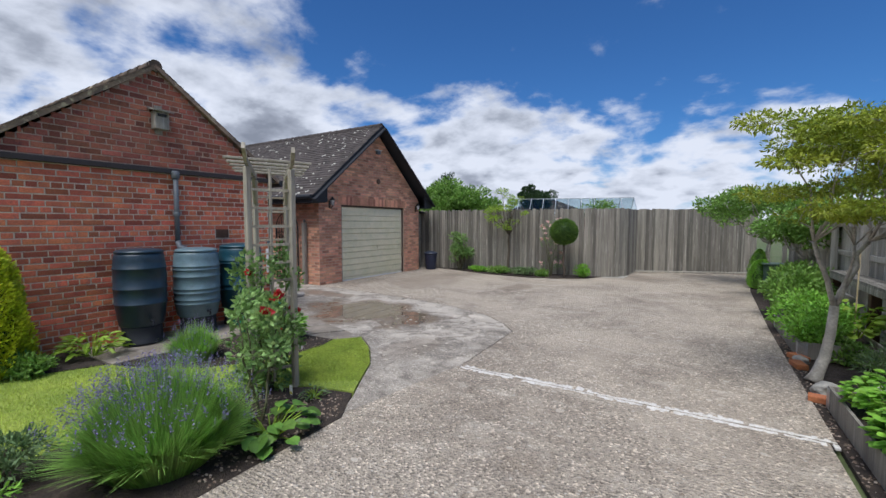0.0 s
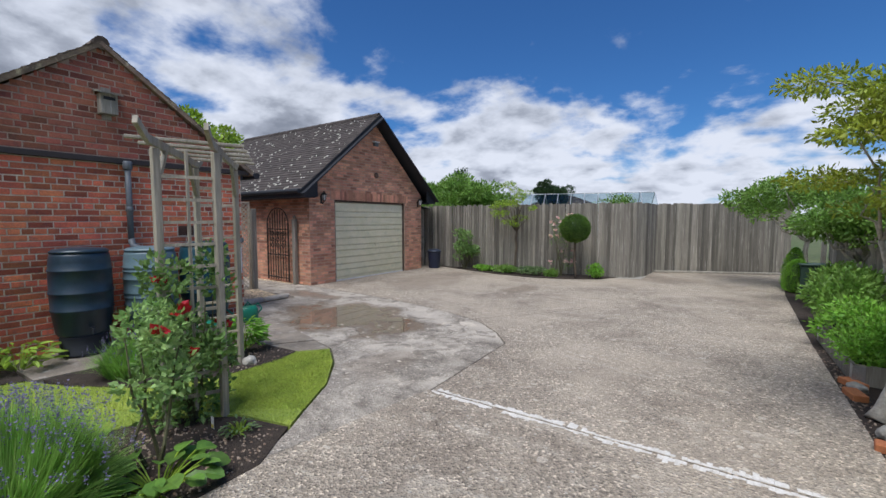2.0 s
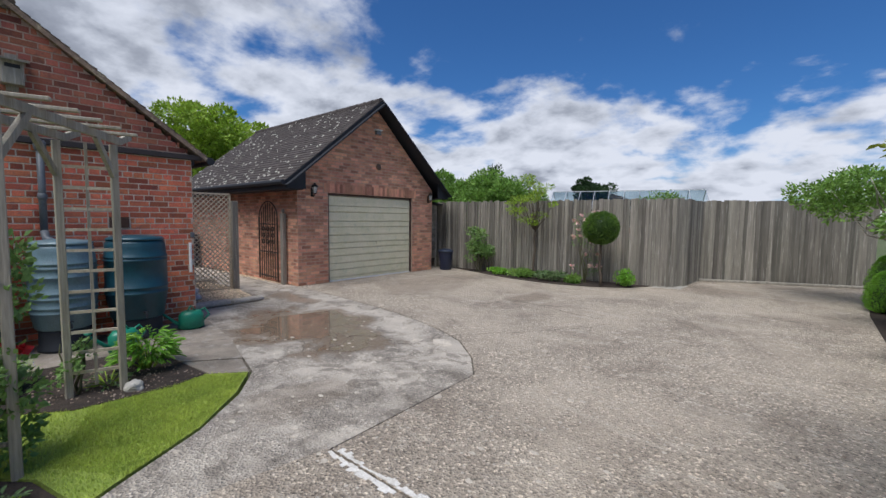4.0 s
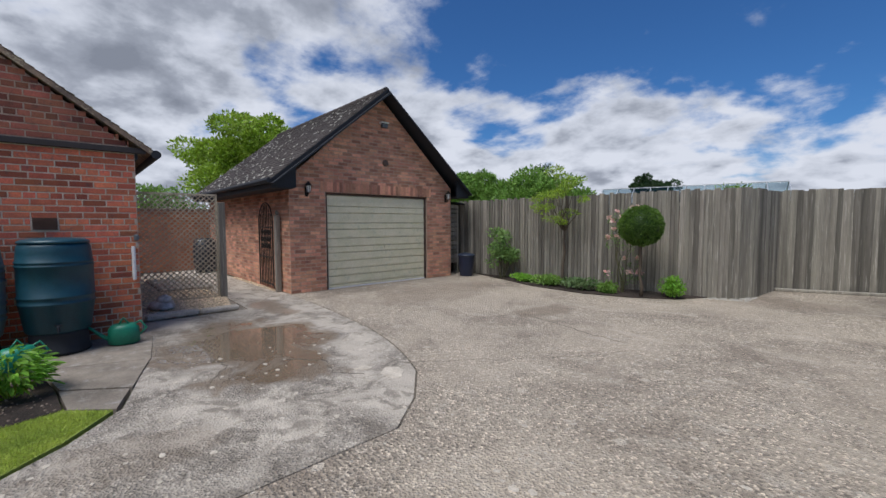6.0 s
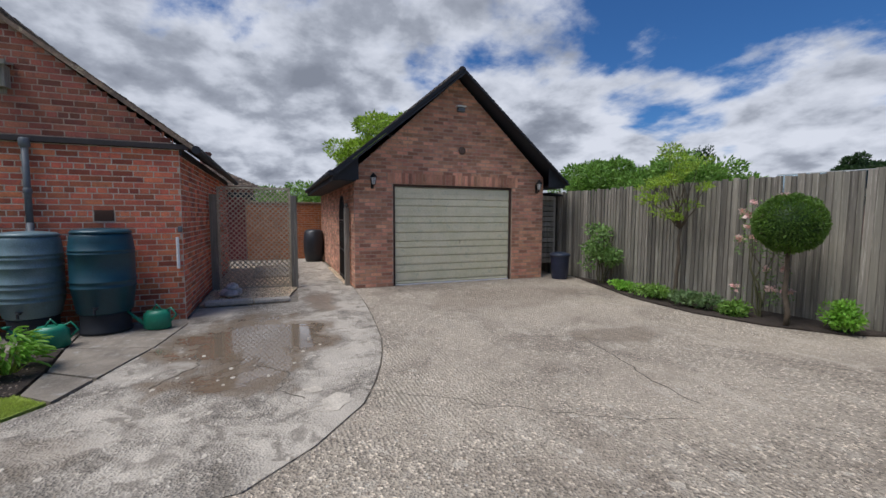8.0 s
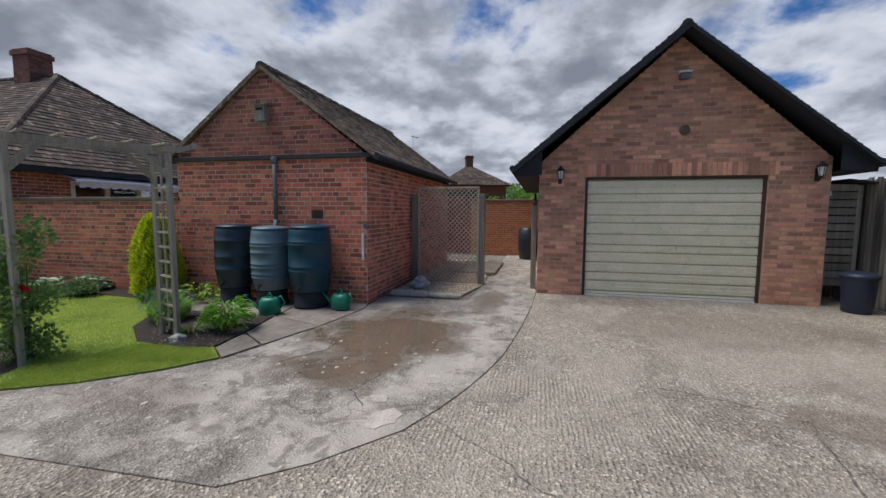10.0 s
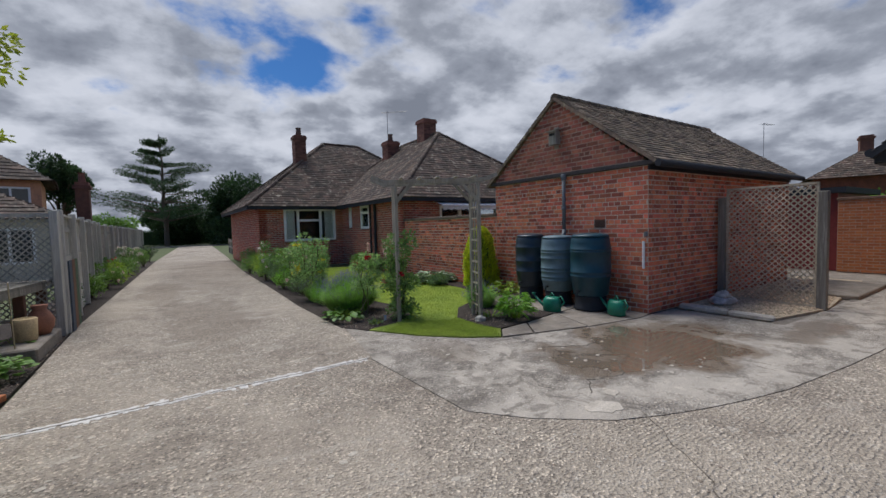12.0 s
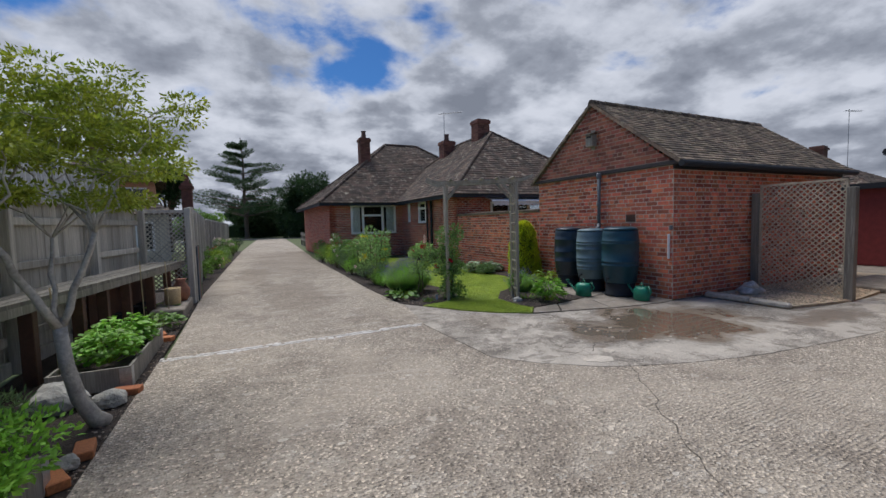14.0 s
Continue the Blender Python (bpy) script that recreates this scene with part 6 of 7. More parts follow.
# ---- plants ----
# small tree in the side bed
def side_tree():
    rg = np.random.default_rng(11)
    e = thing("small_tree", (1.15, 5.95, -0.01), "small open-branched tree with yellow-green leaves and a forked grey trunk", "tree")
    b = B()
    b.tube([(-0.07, -0.13, 0), (-0.03, -0.09, 0.08), (0.03, -0.04, 0.25), (0.07, -0.01, 0.5), (0.09, 0.0, 0.79)], [0.075, 0.056, 0.048, 0.043, 0.04], 14)
    F = np.array((0.09, 0.0, 0.77))
    ends = []
    mains = [((0.36, 0.18, 1.45), 0.03), ((-0.12, -0.12, 1.45), 0.027), ((0.16, -0.22, 1.42), 0.018)]
    for q, r0 in mains:
        limb(b, rg, F, q, r0, r0 * 0.7, 6, 0.08, 8)
        for _ in range(6):
            a = rg.uniform(0, 6.28)
            p2 = np.array(q) + (0.12 + rg.uniform(0.2, 0.65) * math.cos(a), -0.45 + rg.uniform(0.25, 0.65) * math.sin(a), rg.uniform(0.4, 1.05))
            p2 = np.array((max(p2[0], -0.4), min(max(p2[1], -1.25), 0.2), min(p2[2], 2.5)))
            limb(b, rg, q, p2, r0 * 0.45, r0 * 0.16, 5, 0.16, 6)
            for _ in range(3):
                a = rg.uniform(0, 6.28)
                p3 = p2 + (0.3 * math.cos(a), 0.3 * math.sin(a), rg.uniform(-0.02, 0.16))
                limb(b, rg, p2, p3, r0 * 0.14, 0.004, 4, 0.15, 5)
                ends.append(p3)
    part("trunk", b.me("trunk", BARK, True), e)
    cs = [np.array(c) for c in ends]
    n_ = 46
    tier = rg.choice((1.75, 1.98, 2.2, 2.42, 2.62), n_) + rg.uniform(-0.06, 0.06, n_)
    cs += [np.array((0.38 + (0.95 - 0.4 * abs(h - 2.15)) * math.cos(a) * q, -0.62 + (0.85 - 0.4 * abs(h - 2.15)) * math.sin(a) * q, h)) for a, q, h in zip(rg.uniform(0, 6.28, n_), rg.uniform(0.2, 1.0, n_) ** 0.5, tier)]
    cs = [c for c in cs if 1.68 < c[2] < 2.68 and -1.65 < c[1] < 0.55 and c[0] > -0.75]
    rs = [(rg.uniform(0.13, 0.27), rg.uniform(0.13, 0.27), rg.uniform(0.035, 0.085)) for _ in cs]
    P, Nn = clumps(rg, cs, rs, 260)
    Nn[:, 2] -= 0.35
    part("crown", leaf_mesh("crown", P, Nn, 0.045, L_OLIVE, rg, 0.42), e)


side_tree()
# fruit tree against the back corner
def fruit_tree(loc, h, spread, seed, label, material=L_MID):
    rg = np.random.default_rng(seed)
    e = thing("fruit_tree", loc, label, "tree")
    b = B()
    limb(b, rg, (0, 0, 0), (0.02, 0, h * 0.45), 0.06, 0.045, 5, 0.04, 8)
    cs = []
    for k in range(9):
        a = rg.uniform(0, 6.28)
        q = (spread * rg.uniform(0.4, 1) * math.cos(a), spread * rg.uniform(0.4, 1) * math.sin(a) * 1.0, h * rg.uniform(0.65, 0.95))
        limb(b, rg, (0.02, 0, h * 0.42), q, 0.03, 0.006, 6, 0.15, 6)
        cs.append(q)
    part("trunk", b.me("trunk", BARK, True), e)
    cs += [tuple(c) for c in blob_centres(rg, 26, (0, 0, h * 0.8), (spread, spread, h * 0.15), 0.2)]
    P, Nn = clumps(rg, cs, [(0.36, 0.36, 0.17)] * len(cs), 230)
    part("crown", leaf_mesh("crown", P, Nn, 0.085, material, rg, 0.5), e)


fruit_tree((1.6, 13.7, 0), 2.65, 1.5, 3, "low spreading fruit tree with a grey trunk by the back gate")
fruit_tree((2.0, 11.3, 0), 1.95, 0.7, 4, "young fruit tree in the side bed")


def cone_bush(name, loc, r, h, material, label, seed, n=9000, leaf=0.03, power=0.6, cat="shrub"):
    """A clipped or dense upright conifer with an uneven surface."""
    rg = np.random.default_rng(seed)
    e = thing(name, loc, label, cat)
    t = rg.uniform(0, 1, n)
    a = rg.uniform(0, 6.283, n)
    lump = 1 + 0.1 * np.sin(a * 5 + t * 9) + 0.06 * np.sin(a * 11 - t * 17)
    rad = r * np.minimum(1, (t * 6 + 0.55)) * (1 - t ** 2.2) ** power * lump * rg.uniform(0.8, 1.03, n)
    P = np.stack([rad * np.cos(a), rad * np.sin(a), t * h], 1)
    Nn = np.stack([np.cos(a), np.sin(a), np.full(n, 1.1)], 1)
    part("foliage", leaf_mesh("foliage", P, Nn, leaf, material, rg, 0.4), e)
    # dark solid inside, its colour stands in for shade deep in the foliage
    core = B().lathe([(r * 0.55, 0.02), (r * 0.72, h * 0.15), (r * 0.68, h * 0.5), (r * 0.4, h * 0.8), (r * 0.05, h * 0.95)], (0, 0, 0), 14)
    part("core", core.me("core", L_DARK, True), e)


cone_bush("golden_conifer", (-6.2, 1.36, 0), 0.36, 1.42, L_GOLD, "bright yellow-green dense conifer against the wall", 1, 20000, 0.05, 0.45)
cone_bush("clipped_conifer", (1.42, 13.7, 0), 0.25, 0.95, L_FRESH, "tall clipped green conifer by the gate", 2, 7000, 0.03)
cone_bush("clipped_conifer", (1.4, 13.1, 0), 0.25, 0.72, L_FRESH, "short clipped green conifer by the gate", 3, 7000, 0.03, 0.4)

# ball-headed standard
rg = np.random.default_rng(5)
e = thing("topiary_standard", (-3.3, 12.45, 0), "clipped round evergreen ball on a bare stem", "shrub")
d = rg.normal(0, 1, (16000, 3))
d /= np.linalg.norm(d, axis=1)[:, None]
lump = 1 + 0.05 * np.sin(d[:, :1] * 9) * np.cos(d[:, 1:2] * 8)
P = d * rg.uniform(0.88, 1.02, (16000, 1)) * lump * np.array((0.385, 0.385, 0.37)) + (0, 0, 1.37)
part("ball", leaf_mesh("ball", P, d, 0.03, leafmat("leaf_box", (0.12, 0.22, 0.03), (0.075, 0.15, 0.023)), rg, 0.5), e)
# dark inner solid puts shade into the gaps between the ball's leaves
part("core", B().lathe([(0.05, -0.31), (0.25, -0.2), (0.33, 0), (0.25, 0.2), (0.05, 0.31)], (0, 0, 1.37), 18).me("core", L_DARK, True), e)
b = B()
limb(b, rg, (0.03, 0, 0), (0, 0, 1.1), 0.035, 0.028, 6, 0.04, 8)
part("stem", b.me("stem", BARKD, True), e)


def flowers(e, rg, centres, size, material, name="bloom", petals=14):
    P = np.repeat(np.array(centres), petals, 0) + rg.normal(0, size * 0.12, (len(centres) * petals, 3))
    Nn = rg.normal(0, 1, P.shape)
    Nn[:, 2] = np.abs(Nn[:, 2])
    part(name, leaf_mesh(name, P, Nn, size * 0.6, material, rg, 0.9), e)


def rose(name, loc, h, r, material, bloom, nb, bsize, label, seed, nclump=14, leaf=0.055, per=70, low=0.25, stems=5):
    rg = np.random.default_rng(seed)
    e = thing(name, loc, label, "rose bush")
    b = B()
    cs = []
    for k in range(stems):
        a = rg.uniform(0, 6.28)
        q = (r * 0.6 * math.cos(a), r * 0.6 * math.sin(a), h * rg.uniform(0.7, 1.0))
        limb(b, rg, (rg.normal(0, 0.03), rg.normal(0, 0.03), 0), q, 0.014, 0.004, 6, 0.1, 5)
    part("stems", b.me("stems", plain("green_brown_stem", (0.09, 0.09, 0.04), 0.7)), e)
    for k in range(nclump):
        a, q = rg.uniform(0, 6.28), rg.uniform(0.1, 1) ** 0.5
        cs.append((r * q * math.cos(a) * 0.8, r * q * math.sin(a) * 0.8, h * rg.uniform(low, 1.0)))
    P, Nn = clumps(rg, cs, [(r * 0.34, r * 0.34, h * 0.09)] * nclump, per)
    part("leaves", leaf_mesh("leaves", P, Nn, leaf, material, rg, 0.6), e)
    if nb:
        idx = rg.choice(nclump, min(nb, nclump), replace=False)
        flowers(e, rg, [(cs[i][0] * 1.25, cs[i][1] * 1.25, cs[i][2] + h * 0.05) for i in idx], bsize, bloom)
    return e


L_ROSE = leafmat("leaf_rose", (0.12, 0.22, 0.06), (0.2, 0.32, 0.09))
L_ROSE_PALE = leafmat("leaf_rose_pale", (0.22, 0.36, 0.11), (0.32, 0.46, 0.16))
rose("climbing_rose", (-3.45, 2.74, 0), 1.3, 0.31, L_ROSE, RED, 3, 0.1, "climbing rose with red blooms on the garden arch", 21, 34, 0.055, 85, 0.1)
rose("climbing_rose", (-4.52, 3.35, 0), 0.5, 0.16, L_ROSE, RED, 0, 0.1, "short climber at the foot of the arch", 22, 6, 0.05, 30)
rose("standard_rose", (-3.01, 2.34, 0), 0.97, 0.25, L_ROSE_PALE, RED, 2, 0.1, "small red rose bush in dark soil", 23, 12, 0.055, 80, 0.45, 3)
rose("rose_bush", (-2.85, -0.3, 0), 1.4, 0.45, L_ROSE_PALE, YELLOW, 6, 0.12, "tall rose bush with yellow blooms", 24, 22, 0.06, 80)
rose("rose_bush", (-3.0, -2.7, 0), 1.1, 0.5, L_MID, PINK, 4, 0.07, "mixed rose bush in the border", 25, 22)
rose("rose_bush", (-6.9, 12.7, 0), 1.25, 0.45, L_ROSE, PINK, 0, 0.07, "leafy rose on a short trunk against the fence", 26, 24, 0.085, 60, 0.3)
rose("climbing_rose", (-3.75, 12.72, 0), 1.65, 0.34, L_ROSE, PINK, 26, 0.11, "climbing rose with pink and cream blooms on the fence", 27, 26, 0.04, 40, 0.2)
rose("rose_bush", (-2.95, -1.6, 0), 1.0, 0.4, L_ROSE, PINK, 9, 0.09, "pink flowered rose bush in the border", 34, 16)
rose("rose_bush", (-2.9, -4.2, 0), 1.15, 0.4, L_ROSE, WPETAL, 9, 0.09, "cream flowered rose bush in the border", 35, 16)
rose("rose_bush", (0.95, -12.0, 0), 0.9, 0.5, L_ROSE, WPETAL, 26, 0.17, "white and pink rose bush by the drive fence", 28, 30)
rose("rose_bush", (1.1, -8.5, 0), 0.8, 0.45, L_ROSE, RED, 5, 0.08, "red flowered rose by the drive fence", 29, 18)
rose("rose_bush", (1.1, -6.0, 0), 0.7, 0.45, L_MID, PINK, 5, 0.08, "low rose by the drive fence", 30, 18)


def lavender(loc, r, h, n, label, seed, heads=True, dens=1.0):
    """Fine grey-green stems fanning out of one base, with purple spikes."""
    rg = np.random.default_rng(seed)
    e = thing("lavender", loc, label, "lavender")
    a = rg.uniform(0, 6.283, n)
    q = rg.uniform(0, 1, n) ** 0.6
    base = np.stack([np.cos(a) * q * r * 0.5, np.sin(a) * q * r * 0.5, np.zeros(n)], 1)
    out = rg.uniform(0.75, 1.12, n) + 0.08 * np.sin(a * 3 + seed) + 0.05 * np.sin(a * 7)
    tall = np.where(rg.uniform(0, 1, n) < 0.16, rg.uniform(0.95, 1.22, n), rg.uniform(0.55, 0.95, n))
    tip = np.stack([np.cos(a) * q * r * out + rg.normal(0, 0.03, n), np.sin(a) * q * r * out + rg.normal(0, 0.03, n), h * (1 - 0.42 * q ** 2.4) * tall], 1)
    mid = (base + tip) / 2 + np.stack([np.zeros(n), np.zeros(n), h * 0.12 * q], 1) + rg.normal(0, 0.008, (n, 3))
    s = np.stack([-np.sin(a), np.cos(a), np.zeros(n)], 1) * 0.0034
    v = np.stack([base - s, base + s, mid + s, mid - s, tip], 1).reshape(-1, 3)
    k = np.arange(n)[:, None] * 5
    f = (k + [0, 1, 2, 3]).tolist() + (k + [3, 2, 4]).tolist()
    part("stem_tuft", mesh_of("stem_tuft", v.tolist(), f, L_LAV), e)
    if heads:
        sel = rg.choice(np.nonzero(tall > 0.94)[0], int(n * 0.05), replace=False)
        t = tip[sel]
        P = np.repeat(t, 9, 0) + rg.normal(0, 0.004, (len(sel) * 9, 3)) + np.tile(np.linspace(-0.03, 0.02, 9), len(sel))[:, None] * np.array((0, 0, 1))
        part("flower_spike_mass", leaf_mesh("flower_spike_mass", P, rg.normal(0, 1, P.shape), 0.011, PURPLE, rg, 0.8), e)


L_LAV = leafmat("leaf_lavender", (0.22, 0.42, 0.075), (0.3, 0.47, 0.12))
lavender((-3.0, 1.6, 0), 0.58, 0.62, 15000, "large lavender bush with fine stems and pale purple spikes", 31)
lavender((-5.0, 2.85, 0), 0.36, 0.42, 2600, "grey-green lavender bush before the water butts", 32)
lavender((-2.95, 0.1, 0), 0.42, 0.45, 3000, "lavender bush in the border", 33)


def broad(loc, r, h, n, material, label, seed, leaf=0.12, aspect=0.75, cat="plant", name="leafy_plant"):
    """Large leaves on short stalks round one root."""
    rg = np.random.default_rng(seed)
    e = thing(name, loc, label, cat)
    a = rg.uniform(0, 6.283, n)
    q = rg.uniform(0.15, 1, n) ** 0.6
    P = np.stack([np.cos(a) * q * r, np.sin(a) * q * r, h * rg.uniform(0.35, 1.0, n) * (1.05 - 0.5 * q)], 1)
    b = B()
    for p in P[:: max(1, n // 25)]:
        b.tube([(p[0] * 0.15, p[1] * 0.15, 0), tuple(p * (0.7, 0.7, 0.75)), tuple(p)], 0.005, 4)
    part("stalk_tuft", b.me("stalk_tuft", L_LIME), e)
    vs, fs = [], []
    for i in range(n):
        L = leaf * rg.uniform(0.6, 1.25)
        w = L * aspect / 2
        d = Vector((math.cos(a[i]), math.sin(a[i]), rg.uniform(-0.35, 0.45))).normalized()
        s = d.cross(Vector((0, 0, 1))).normalized()
        s = (s + Vector((0, 0, rg.uniform(-0.35, 0.35)))).normalized()
        nn = s.cross(d)
        c = Vector(P[i])
        k = len(vs)
        for u, t, z in ((0, 0, 0), (0.25, 0.8, 0.1), (0.6, 1.0, 0.05), (0.88, 0.55, -0.05), (1, 0, -0.15), (0.88, -0.55, -0.05), (0.6, -1.0, 0.05), (0.25, -0.8, 0.1)):
            vs.append(tuple(c + d * L * u + s * w * t + nn * L * z))
        vs.append(tuple(c + d * L * 0.55 - nn * L * 0.05))
        fs += [(k + j, k + (j + 1) % 8, k + 8) for j in range(8)]
    part("leaves", mesh_of("leaves", vs, fs, material), e)


L_BERG = leafmat("leaf_broad_green", (0.13, 0.25, 0.035), (0.09, 0.19, 0.03), 0.2)
broad((-2.68, 2.2, 0), 0.26, 0.24, 40, L_BERG, "broad-leaved plant with rounded glossy leaves", 41, 0.14, 0.85)
broad((-2.95, 2.84, 0), 0.11, 0.12, 50, L_GREY, "small grey-green plant in dark soil", 42, 0.05, 0.35)
broad((1.34, 3.95, 0.12), 0.3, 0.42, 620, L_FRESH, "dense fresh green leafy vegetables in a raised bed", 43, 0.07, 0.85)
broad((1.34, 4.62, 0.12), 0.28, 0.42, 480, L_FRESH, "leafy seedlings at the end of a raised bed", 44, 0.065, 0.85)
broad((1.3, 2.5, 0), 0.36, 0.3, 160, L_MID, "dark leafy herbs in the side bed", 45, 0.09, 0.8)
broad((1.3, 1.3, 0), 0.25, 0.25, 90, L_MID, "leafy herb beside the drive", 46, 0.09, 0.8)
broad((1.8, 7.6, 0.1), 0.42, 0.55, 150, L_LIME, "yellow-green leafy plant behind the small tree", 47, 0.12, 0.8)
broad((-4.8, 3.95, 0), 0.24, 0.5, 420, L_FRESH, "bright green bushy perennial beside the path", 48, 0.1, 0.3)
broad((-6.15, 2.25, 0), 0.3, 0.34, 90, L_LIME, "young green fern-like plant by the wall", 49, 0.13, 0.4)
broad((-6.1, -0.5, 0), 0.45, 0.34, 260, leafmat("leaf_hosta", (0.3, 0.36, 0.2), (0.14, 0.24, 0.1), 0.2), "variegated hosta at the foot of the garden wall", 50, 0.17, 0.6)
broad((-4.6, 3.6, 0.0), 0.2, 0.14, 60, L_GREY, "low silver-leaved plant beside the path", 51, 0.05, 0.5)
bush("shrub", (1.35, 7.05, 0.1), (0.85, 0.9, 0.55), L_FRESH, 0.05, 20, 220, "feathery fresh green plant by the small tree", seed=161)
bush("shrub", (1.5, 8.1, 0), (1.05, 1.0, 0.75), L_FRESH, 0.06, 18, 170, "feathery bright green shrub in the side bed", seed=61)
bush("shrub", (1.5, 9.4, 0), (1.1, 1.4, 0.9), L_MID, 0.085, 22, 150, "leafy green potato-like shrub in the side bed", seed=62)
bush("shrub", (1.75, 10.7, 0), (1.1, 1.4, 0.95), L_MID, 0.085, 22, 140, "leafy green shrub in the side bed", seed=63)
bush("shrub", (1.85, 12.0, 0), (0.9, 1.0, 0.8), L_MID, 0.085, 14, 130, "leafy green shrub near the storage box", seed=64)
bush("fern", (1.75, 5.95, 0), (0.7, 0.6, 0.55), L_GREY, 0.07, 8, 120, "feathery grey-green plant under the bench", seed=65, aspect=0.2)
bush("low_planting", (1.55, 6.7, 0), (0.5, 0.5, 0.3), L_MID, 0.06, 8, 100, "low green plants at the foot of the small tree", seed=66)
for k, (x, y, w_, d_, h_, mm) in enumerate([(-6.1, 12.5, 0.9, 0.4, 0.2, L_FRESH), (-5.3, 12.4, 1.0, 0.5, 0.27, L_MID), (-4.5, 12.35, 1.0, 0.5, 0.3, L_GREY), (-3.95, 12.45, 0.6, 0.4, 0.22, L_MID), (-2.85, 12.75, 0.55, 0.45, 0.42, L_FRESH)]):
    bush("low_planting", (x, y, 0), (w_, d_, h_), mm, 0.06, 14, 90, ("spreading", "dense", "grey-green", "small", "upright")[k] + " low plants at the foot of the fence", "plant", "planting along the fence", 70 + k, False)
for k, (x, y, w_, h_, mm, lab) in enumerate([(-3.0, -1.8, 0.9, 0.7, L_MID, "green perennials"), (-3.05, -3.8, 1.0, 0.8, L_GREY, "grey-green perennials"), (-3.1, -5.0, 1.0, 0.95, L_MID, "leafy perennials"), (-3.1, -6.4, 0.9, 0.9, L_LIME, "yellow-green shrub"), (-3.1, -7.6, 0.8, 0.8, L_MID, "rounded shrub"),
                                             (-5.9, -2.2, 0.7, 0.8, L_MID, "tall perennials"), (-5.95, -3.6, 0.8, 0.6, L_GREY, "grey-green perennials"), (-5.9, 0.1, 0.6, 0.35, L_GREY, "low grey-green plants"), (-5.9, 1.6, 0.5, 0.25, L_MID, "low green plants"), (-6.1, -5.2, 0.9, 0.7, L_MID, "mixed shrubs"), (-5.2, -7.4, 1.2, 0.7, L_MID, "mixed shrubs"), (-3.2, -9.6, 0.9, 0.9, L_GREY, "grey-green shrub"), (-3.5, -12.5, 0.9, 0.8, L_MID, "green shrub"),
                                             (1.35, -2.6, 0.6, 0.6, L_GREY, "strap-leaved clump"), (1.2, -4.2, 0.9, 0.6, L_MID, "green perennials"), (1.0, -7.3, 0.9, 0.7, L_LIME, "yellow-green shrub"), (0.9, -10.2, 0.9, 0.7, L_MID, "green shrub"), (0.6, -14.5, 0.9, 0.9, L_MID, "green shrub"), (0.5, -18, 1.0, 1.0, L_DARK, "dark green shrub")]):
    bush("border_planting", (x, y, 0), (w_, w_, h_), mm, 0.06, 14, 110, lab + " in a border", "plant", "border planting", 90 + k, True, 0.4)
for k, (x, y, w_, h_, mm, lab) in enumerate([(-2.85, -1.0, 0.6, 0.5, L_GREY, "spreading grey-green perennial"), (-2.75, -2.3, 0.6, 0.55, L_FRESH, "loose green perennial"), (-2.8, -3.3, 0.7, 0.6, L_GREY, "feathery grey-green plant"), (-2.75, -4.5, 0.7, 0.55, L_MID, "low green perennial"),
                                             (-2.8, -5.7, 0.7, 0.6, L_LIME, "pale green perennial"), (-2.7, -7.0, 0.7, 0.6, L_MID, "leafy perennial"), (-2.85, 0.65, 0.5, 0.35, L_FRESH, "low fresh green perennial"), (-3.5, 0.9, 0.5, 0.4, L_GREY, "soft grey-green perennial"), (-3.4, -1.2, 0.5, 1.15, L_ROSE, "tall leafy stems")]):
    bush("border_planting", (x, y, 0), (w_, w_ * 1.3, h_), mm, 0.05, 12, 110, lab + " spilling over the edge of the border", "plant", "border planting", 190 + k, True, 0.3)
# flower spires near the garden wall
e = thing("foxglove", (-5.7, -2.6, 0), "pale pink flower spires beside the garden wall", "flower")
rg = np.random.default_rng(77)
b = B()
cs = []
for k in range(9):
    x, y, h_ = rg.uniform(-0.3, 0.3), rg.uniform(-0.9, 1.6), rg.uniform(0.8, 1.35)
    b.tube([(x, y, 0), (x + 0.03, y, h_)], 0.006, 4)
    cs += [(x + 0.03, y, h_ - 0.03 * j) for j in range(8)]
part("stalk_tuft", b.me("stalk_tuft", L_LIME), e)
flowers(e, rg, cs, 0.075, PINK, "spire_blooms", 6)
# label stake in the soil
e = thing("plant_label", (-3.15, 2.75, 0), "small white and yellow plant label in the soil", "label")
part("label_card", B().box((-0.02, -0.001, 0.02), (0.02, 0.001, 0.11)).me("label_card", WHITE), e)
part("label_print", B().box((-0.018, -0.0025, 0.025), (0.018, -0.0012, 0.05)).me("label_print", plain("yellow_print", (0.6, 0.5, 0.1))), e)
# yellow-green tree over the back fence, and the trees beyond
tree("locust_tree", (-5.2, 12.8, 0), 1.25, (0.05, -0.05, 2.1), (0.75, 0.45, 0.85), L_LIME, 0.08, 20, 120, 0.035, "thin young tree with lime green feathery leaves by the fence", seed=5, clump=0.27, flat=0.2, aspect=0.22)
tree("walnut_tree", (-36.0, 15.8, 0), 3.6, (0, 0, 6.9), (5.9, 5.4, 3.4), L_LIME, 0.3, 80, 420, 0.45, "large light green leafy tree beyond the garage", seed=6, clump=0.24, aspect=0.5)
tree("far_tree", (-14, 24, 0), 1.5, (0, 0, 2.6), (3.4, 2.4, 1.6), L_MID, 0.2, 60, 620, 0.15, "broad green trees beyond the back fence", seed=7)
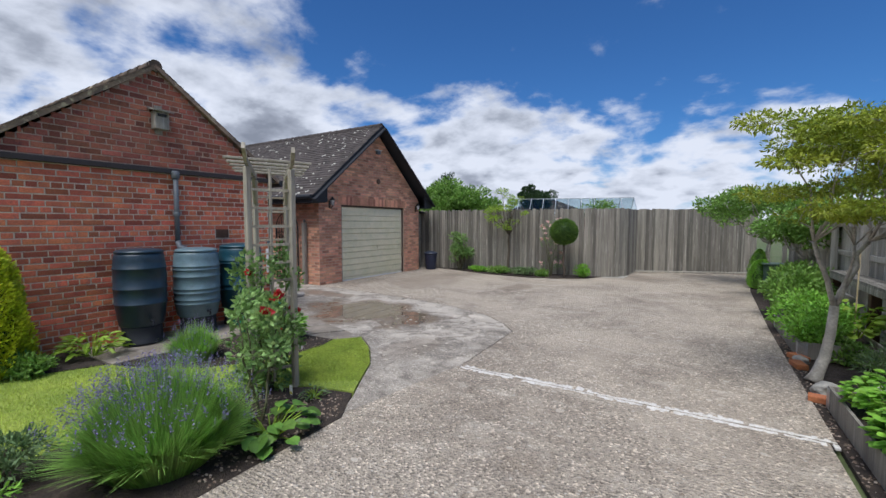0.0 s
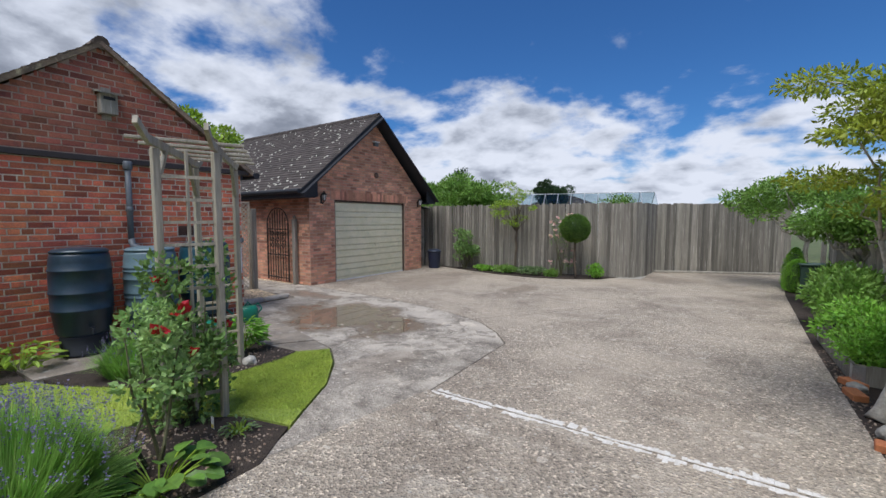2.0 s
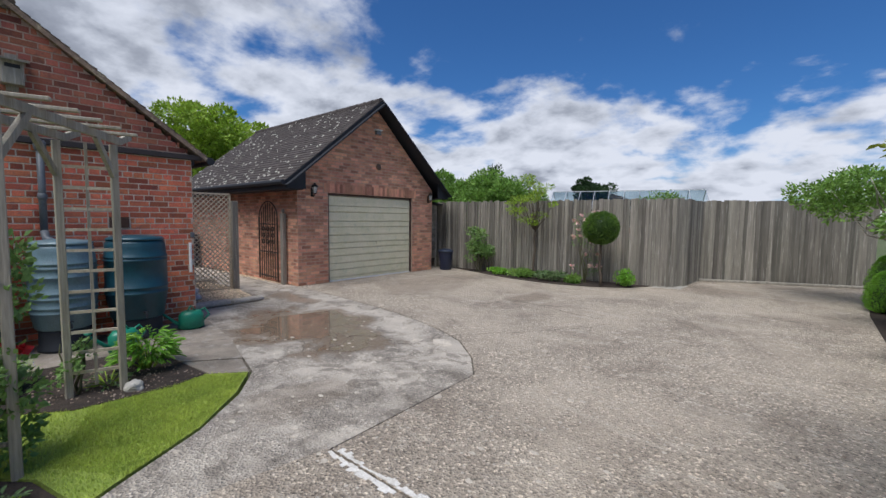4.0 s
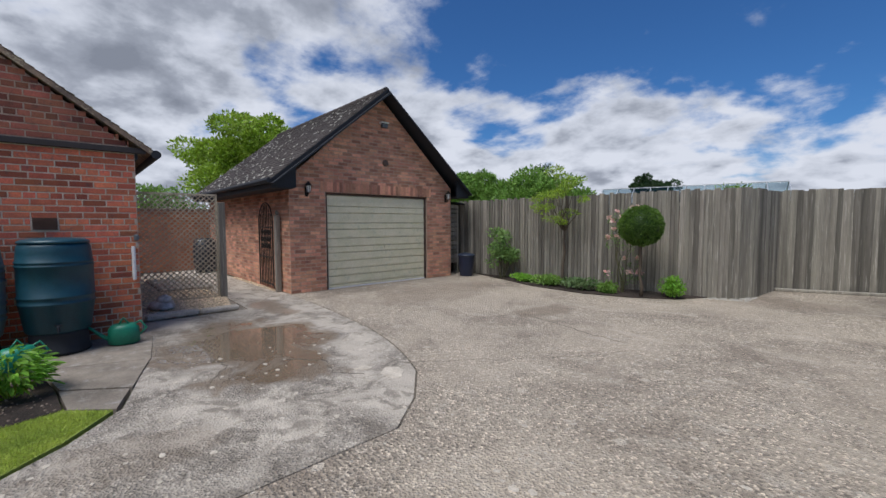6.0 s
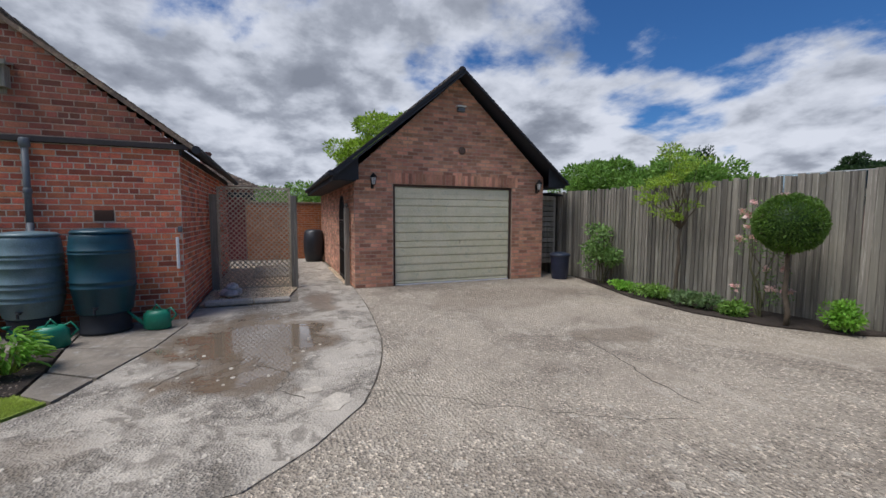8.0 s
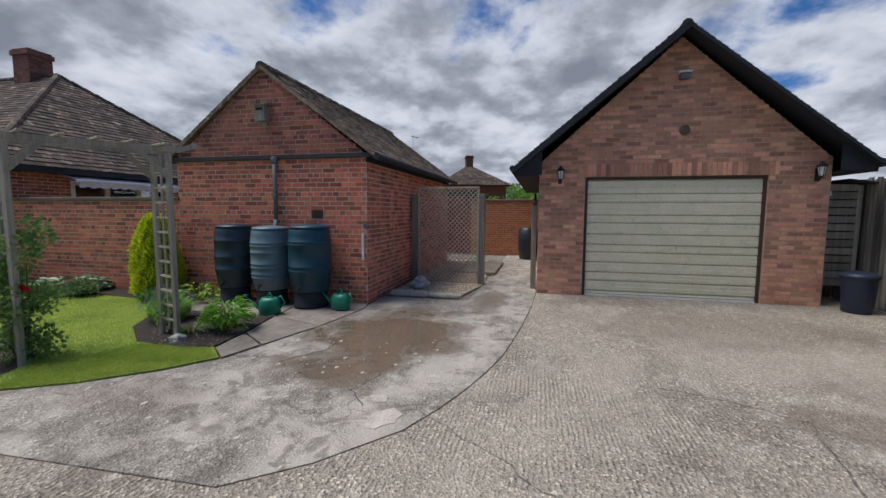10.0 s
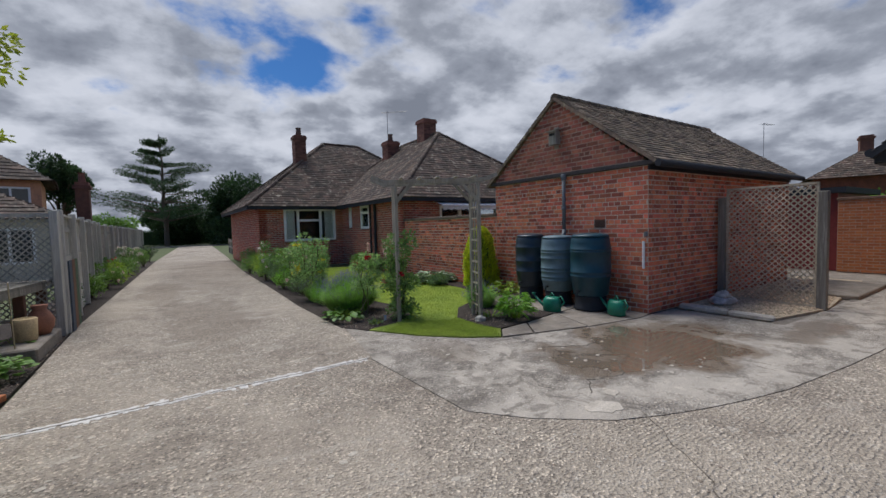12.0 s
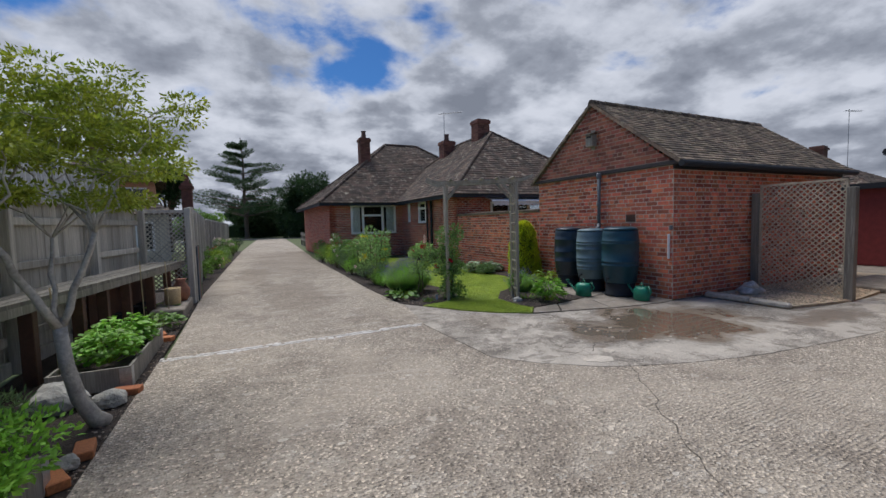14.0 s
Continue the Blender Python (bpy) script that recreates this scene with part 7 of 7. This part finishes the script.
tree("far_tree", (-19, 24, 0), 1.5, (0, 0, 2.9), (3.0, 2.4, 1.7), L_MID, 0.2, 60, 620, 0.15, "bright green trees beyond the back fence", seed=8)
tree("far_tree", (-20, 33, 0), 2.0, (0, 0, 4.0), (1.2, 1.2, 2.6), L_DARK, 0.2, 24, 160, 0.15, "dark pointed tree beyond the back fence", seed=9)
tree("far_tree", (-12.6, 37.4, 0), 2.0, (0, 0, 4.0), (1.5, 1.4, 1.1), L_DARK, 0.2, 34, 260, 0.2, "dark rounded tree beyond the greenhouse", seed=10)
bush("far_shrub", (-4.2, 22.4, 1.4), (2.0, 1.2, 1.5), L_MID, 0.1, 16, 120, "leafy climber beside the greenhouse", seed=14, stems=False)
bush("far_shrub", (-19.5, 4.8, 0), (2.5, 5.5, 2.5), L_FRESH, 0.12, 24, 160, "green shrubs behind the orange brick wall", "shrub", seed=140)
tree("far_tree", (-46, 8, 0), 2.0, (0, 0, 3.0), (7, 7, 1.6), L_MID, 0.35, 40, 150, 0.2, "green trees behind the far houses", seed=15)
tree("far_tree", (7, 24, 0), 2.0, (0, 0, 2.2), (4, 3, 1.2), L_MID, 0.2, 30, 150, 0.2, "low green trees beyond the fence", seed=16)
# cedar and dark conifers at the end of the drive


def cedar(loc, h, seed):
    rg = np.random.default_rng(seed)
    e = thing("cedar_tree", loc, "tall open cedar with flat layered branches", "tree")
    b = B()
    limb(b, rg, (0, 0, 0), (0.2, 0, h), 0.3, 0.04, 9, 0.02, 9)
    cs, rs = [], []
    for k in range(54):
        tier = k // 6
        z = h * (0.22 + 0.75 * tier / 9) + rg.uniform(-0.15, 0.15)
        L = (1 - tier / 9.6) ** 0.8 * h * 0.56 * rg.uniform(0.65, 1.15)
        a = rg.uniform(0, 6.28)
        q = (L * math.cos(a), L * math.sin(a), z + L * rg.uniform(0.1, 0.3))
        limb(b, rg, (0.1, 0, z), q, 0.1 * (1 - k / 58), 0.02, 5, 0.06, 5)
        for t in np.linspace(0.3, 1.0, 6):
            cs.append((q[0] * t, q[1] * t, z + (q[2] - z) * t + 0.1))
            rs.append((0.11 * L + 0.18, 0.11 * L + 0.18, 0.1))
    part("trunk", b.me("trunk", BARKD), e)
    P, Nn = clumps(rg, cs, rs, 95)
    part("crown", leaf_mesh("crown", P, Nn, 0.24, L_DARK, rg, 0.25), e)


cedar((-0.3, -50, 0), 13.0, 31)
tree("dark_tree", (-7.9, -49, 0), 1.5, (0, 0, 4.0), (3.8, 3.4, 4.6), L_DARK, 0.35, 90, 420, 0.4, "dense dark green conifer at the end of the drive", seed=17)
tree("dark_tree", (-1.5, -56, 0), 1.5, (0, 0, 3.0), (3.6, 3.4, 2.6), L_DARK, 0.35, 60, 420, 0.4, "dark green trees at the end of the drive", seed=18)
tree("far_tree", (4.3, -22, 0), 2.5, (0, 0, 4.6), (1.3, 1.2, 1.5), L_DARK, 0.2, 36, 260, 0.15, "dark green tree beside a neighbouring house", seed=23)
tree("dark_tree", (4.5, -40, 0), 1.2, (0, 0, 2.0), (2.4, 2.0, 1.5), L_MID, 0.25, 36, 180, 0.3, "green garden trees behind the drive fence", seed=19)
tree("dark_tree", (-9.5, -56, 0), 1.5, (0, 0, 3.0), (4.5, 3.4, 2.6), L_DARK, 0.35, 60, 420, 0.4, "dark green hedge trees beyond the house", seed=20)
hb_ = thing("hedge", (0.5, -60, 0), "clipped dark hedge across the road", "hedge")
rg = np.random.default_rng(9)
P = np.stack([rg.uniform(-14, 14, 30000), rg.uniform(-0.8, 0.8, 30000), rg.uniform(0, 1.9, 30000)], 1)
part("hedge_leaves", leaf_mesh("hedge_leaves", P, rg.normal(0, 1, P.shape), 0.2, L_DARK, rg), hb_)
part("hedge_core", B().box((-13.9, -0.6, -0.02), (13.9, 0.6, 1.7)).me("hedge_core", L_DARK), hb_)
fh = thing("far_fence", (-3.55, -14.5, 0), "low grey timber fence at the drive edge", "fence")
for k in range(9):
    part("post", B().box((-0.05 - k * 0.05, -k * 1.2, 0), (0.03 - k * 0.05, 0.08 - k * 1.2, 1.0)).me("post", WOODG), fh)
part("rails", B().beam((0.03, 0, 0.85), (-0.4, -9.7, 0.85), 0.03, 0.12).beam((0.03, 0, 0.45), (-0.4, -9.7, 0.45), 0.03, 0.12).me("rails", WOODG), fh)
part("road", B().box((-60, -49.5, -0.06), (60, -44.1, -0.02)).me("road", surface("asphalt", (0.06, 0.06, 0.06), (0.09, 0.09, 0.09), 2.0)), kind="structure")

# ---- single bricks, last ----
for parent, m, single, material, proud in LATE:
    cache = {}
    for a0, a1, b0, b1 in single:
        key = (round(a1 - a0, 2), round(b1 - b0, 3))
        if key not in cache:
            w, h = a1 - a0, b1 - b0
            e_ = 0.003
            vs = [(0, 0, 0), (w, 0, 0), (w, h, 0), (0, h, 0), (e_, e_, proud), (w - e_, e_, proud), (w - e_, h - e_, proud), (e_, h - e_, proud)]
            cache[key] = mesh_of("brick", vs, [(4, 5, 6, 7), (0, 1, 5, 4), (1, 2, 6, 5), (2, 3, 7, 6), (3, 0, 4, 7)], material)
        part("brick", cache[key], parent, loc=m @ Matrix.Translation((a0, b0, 0)))
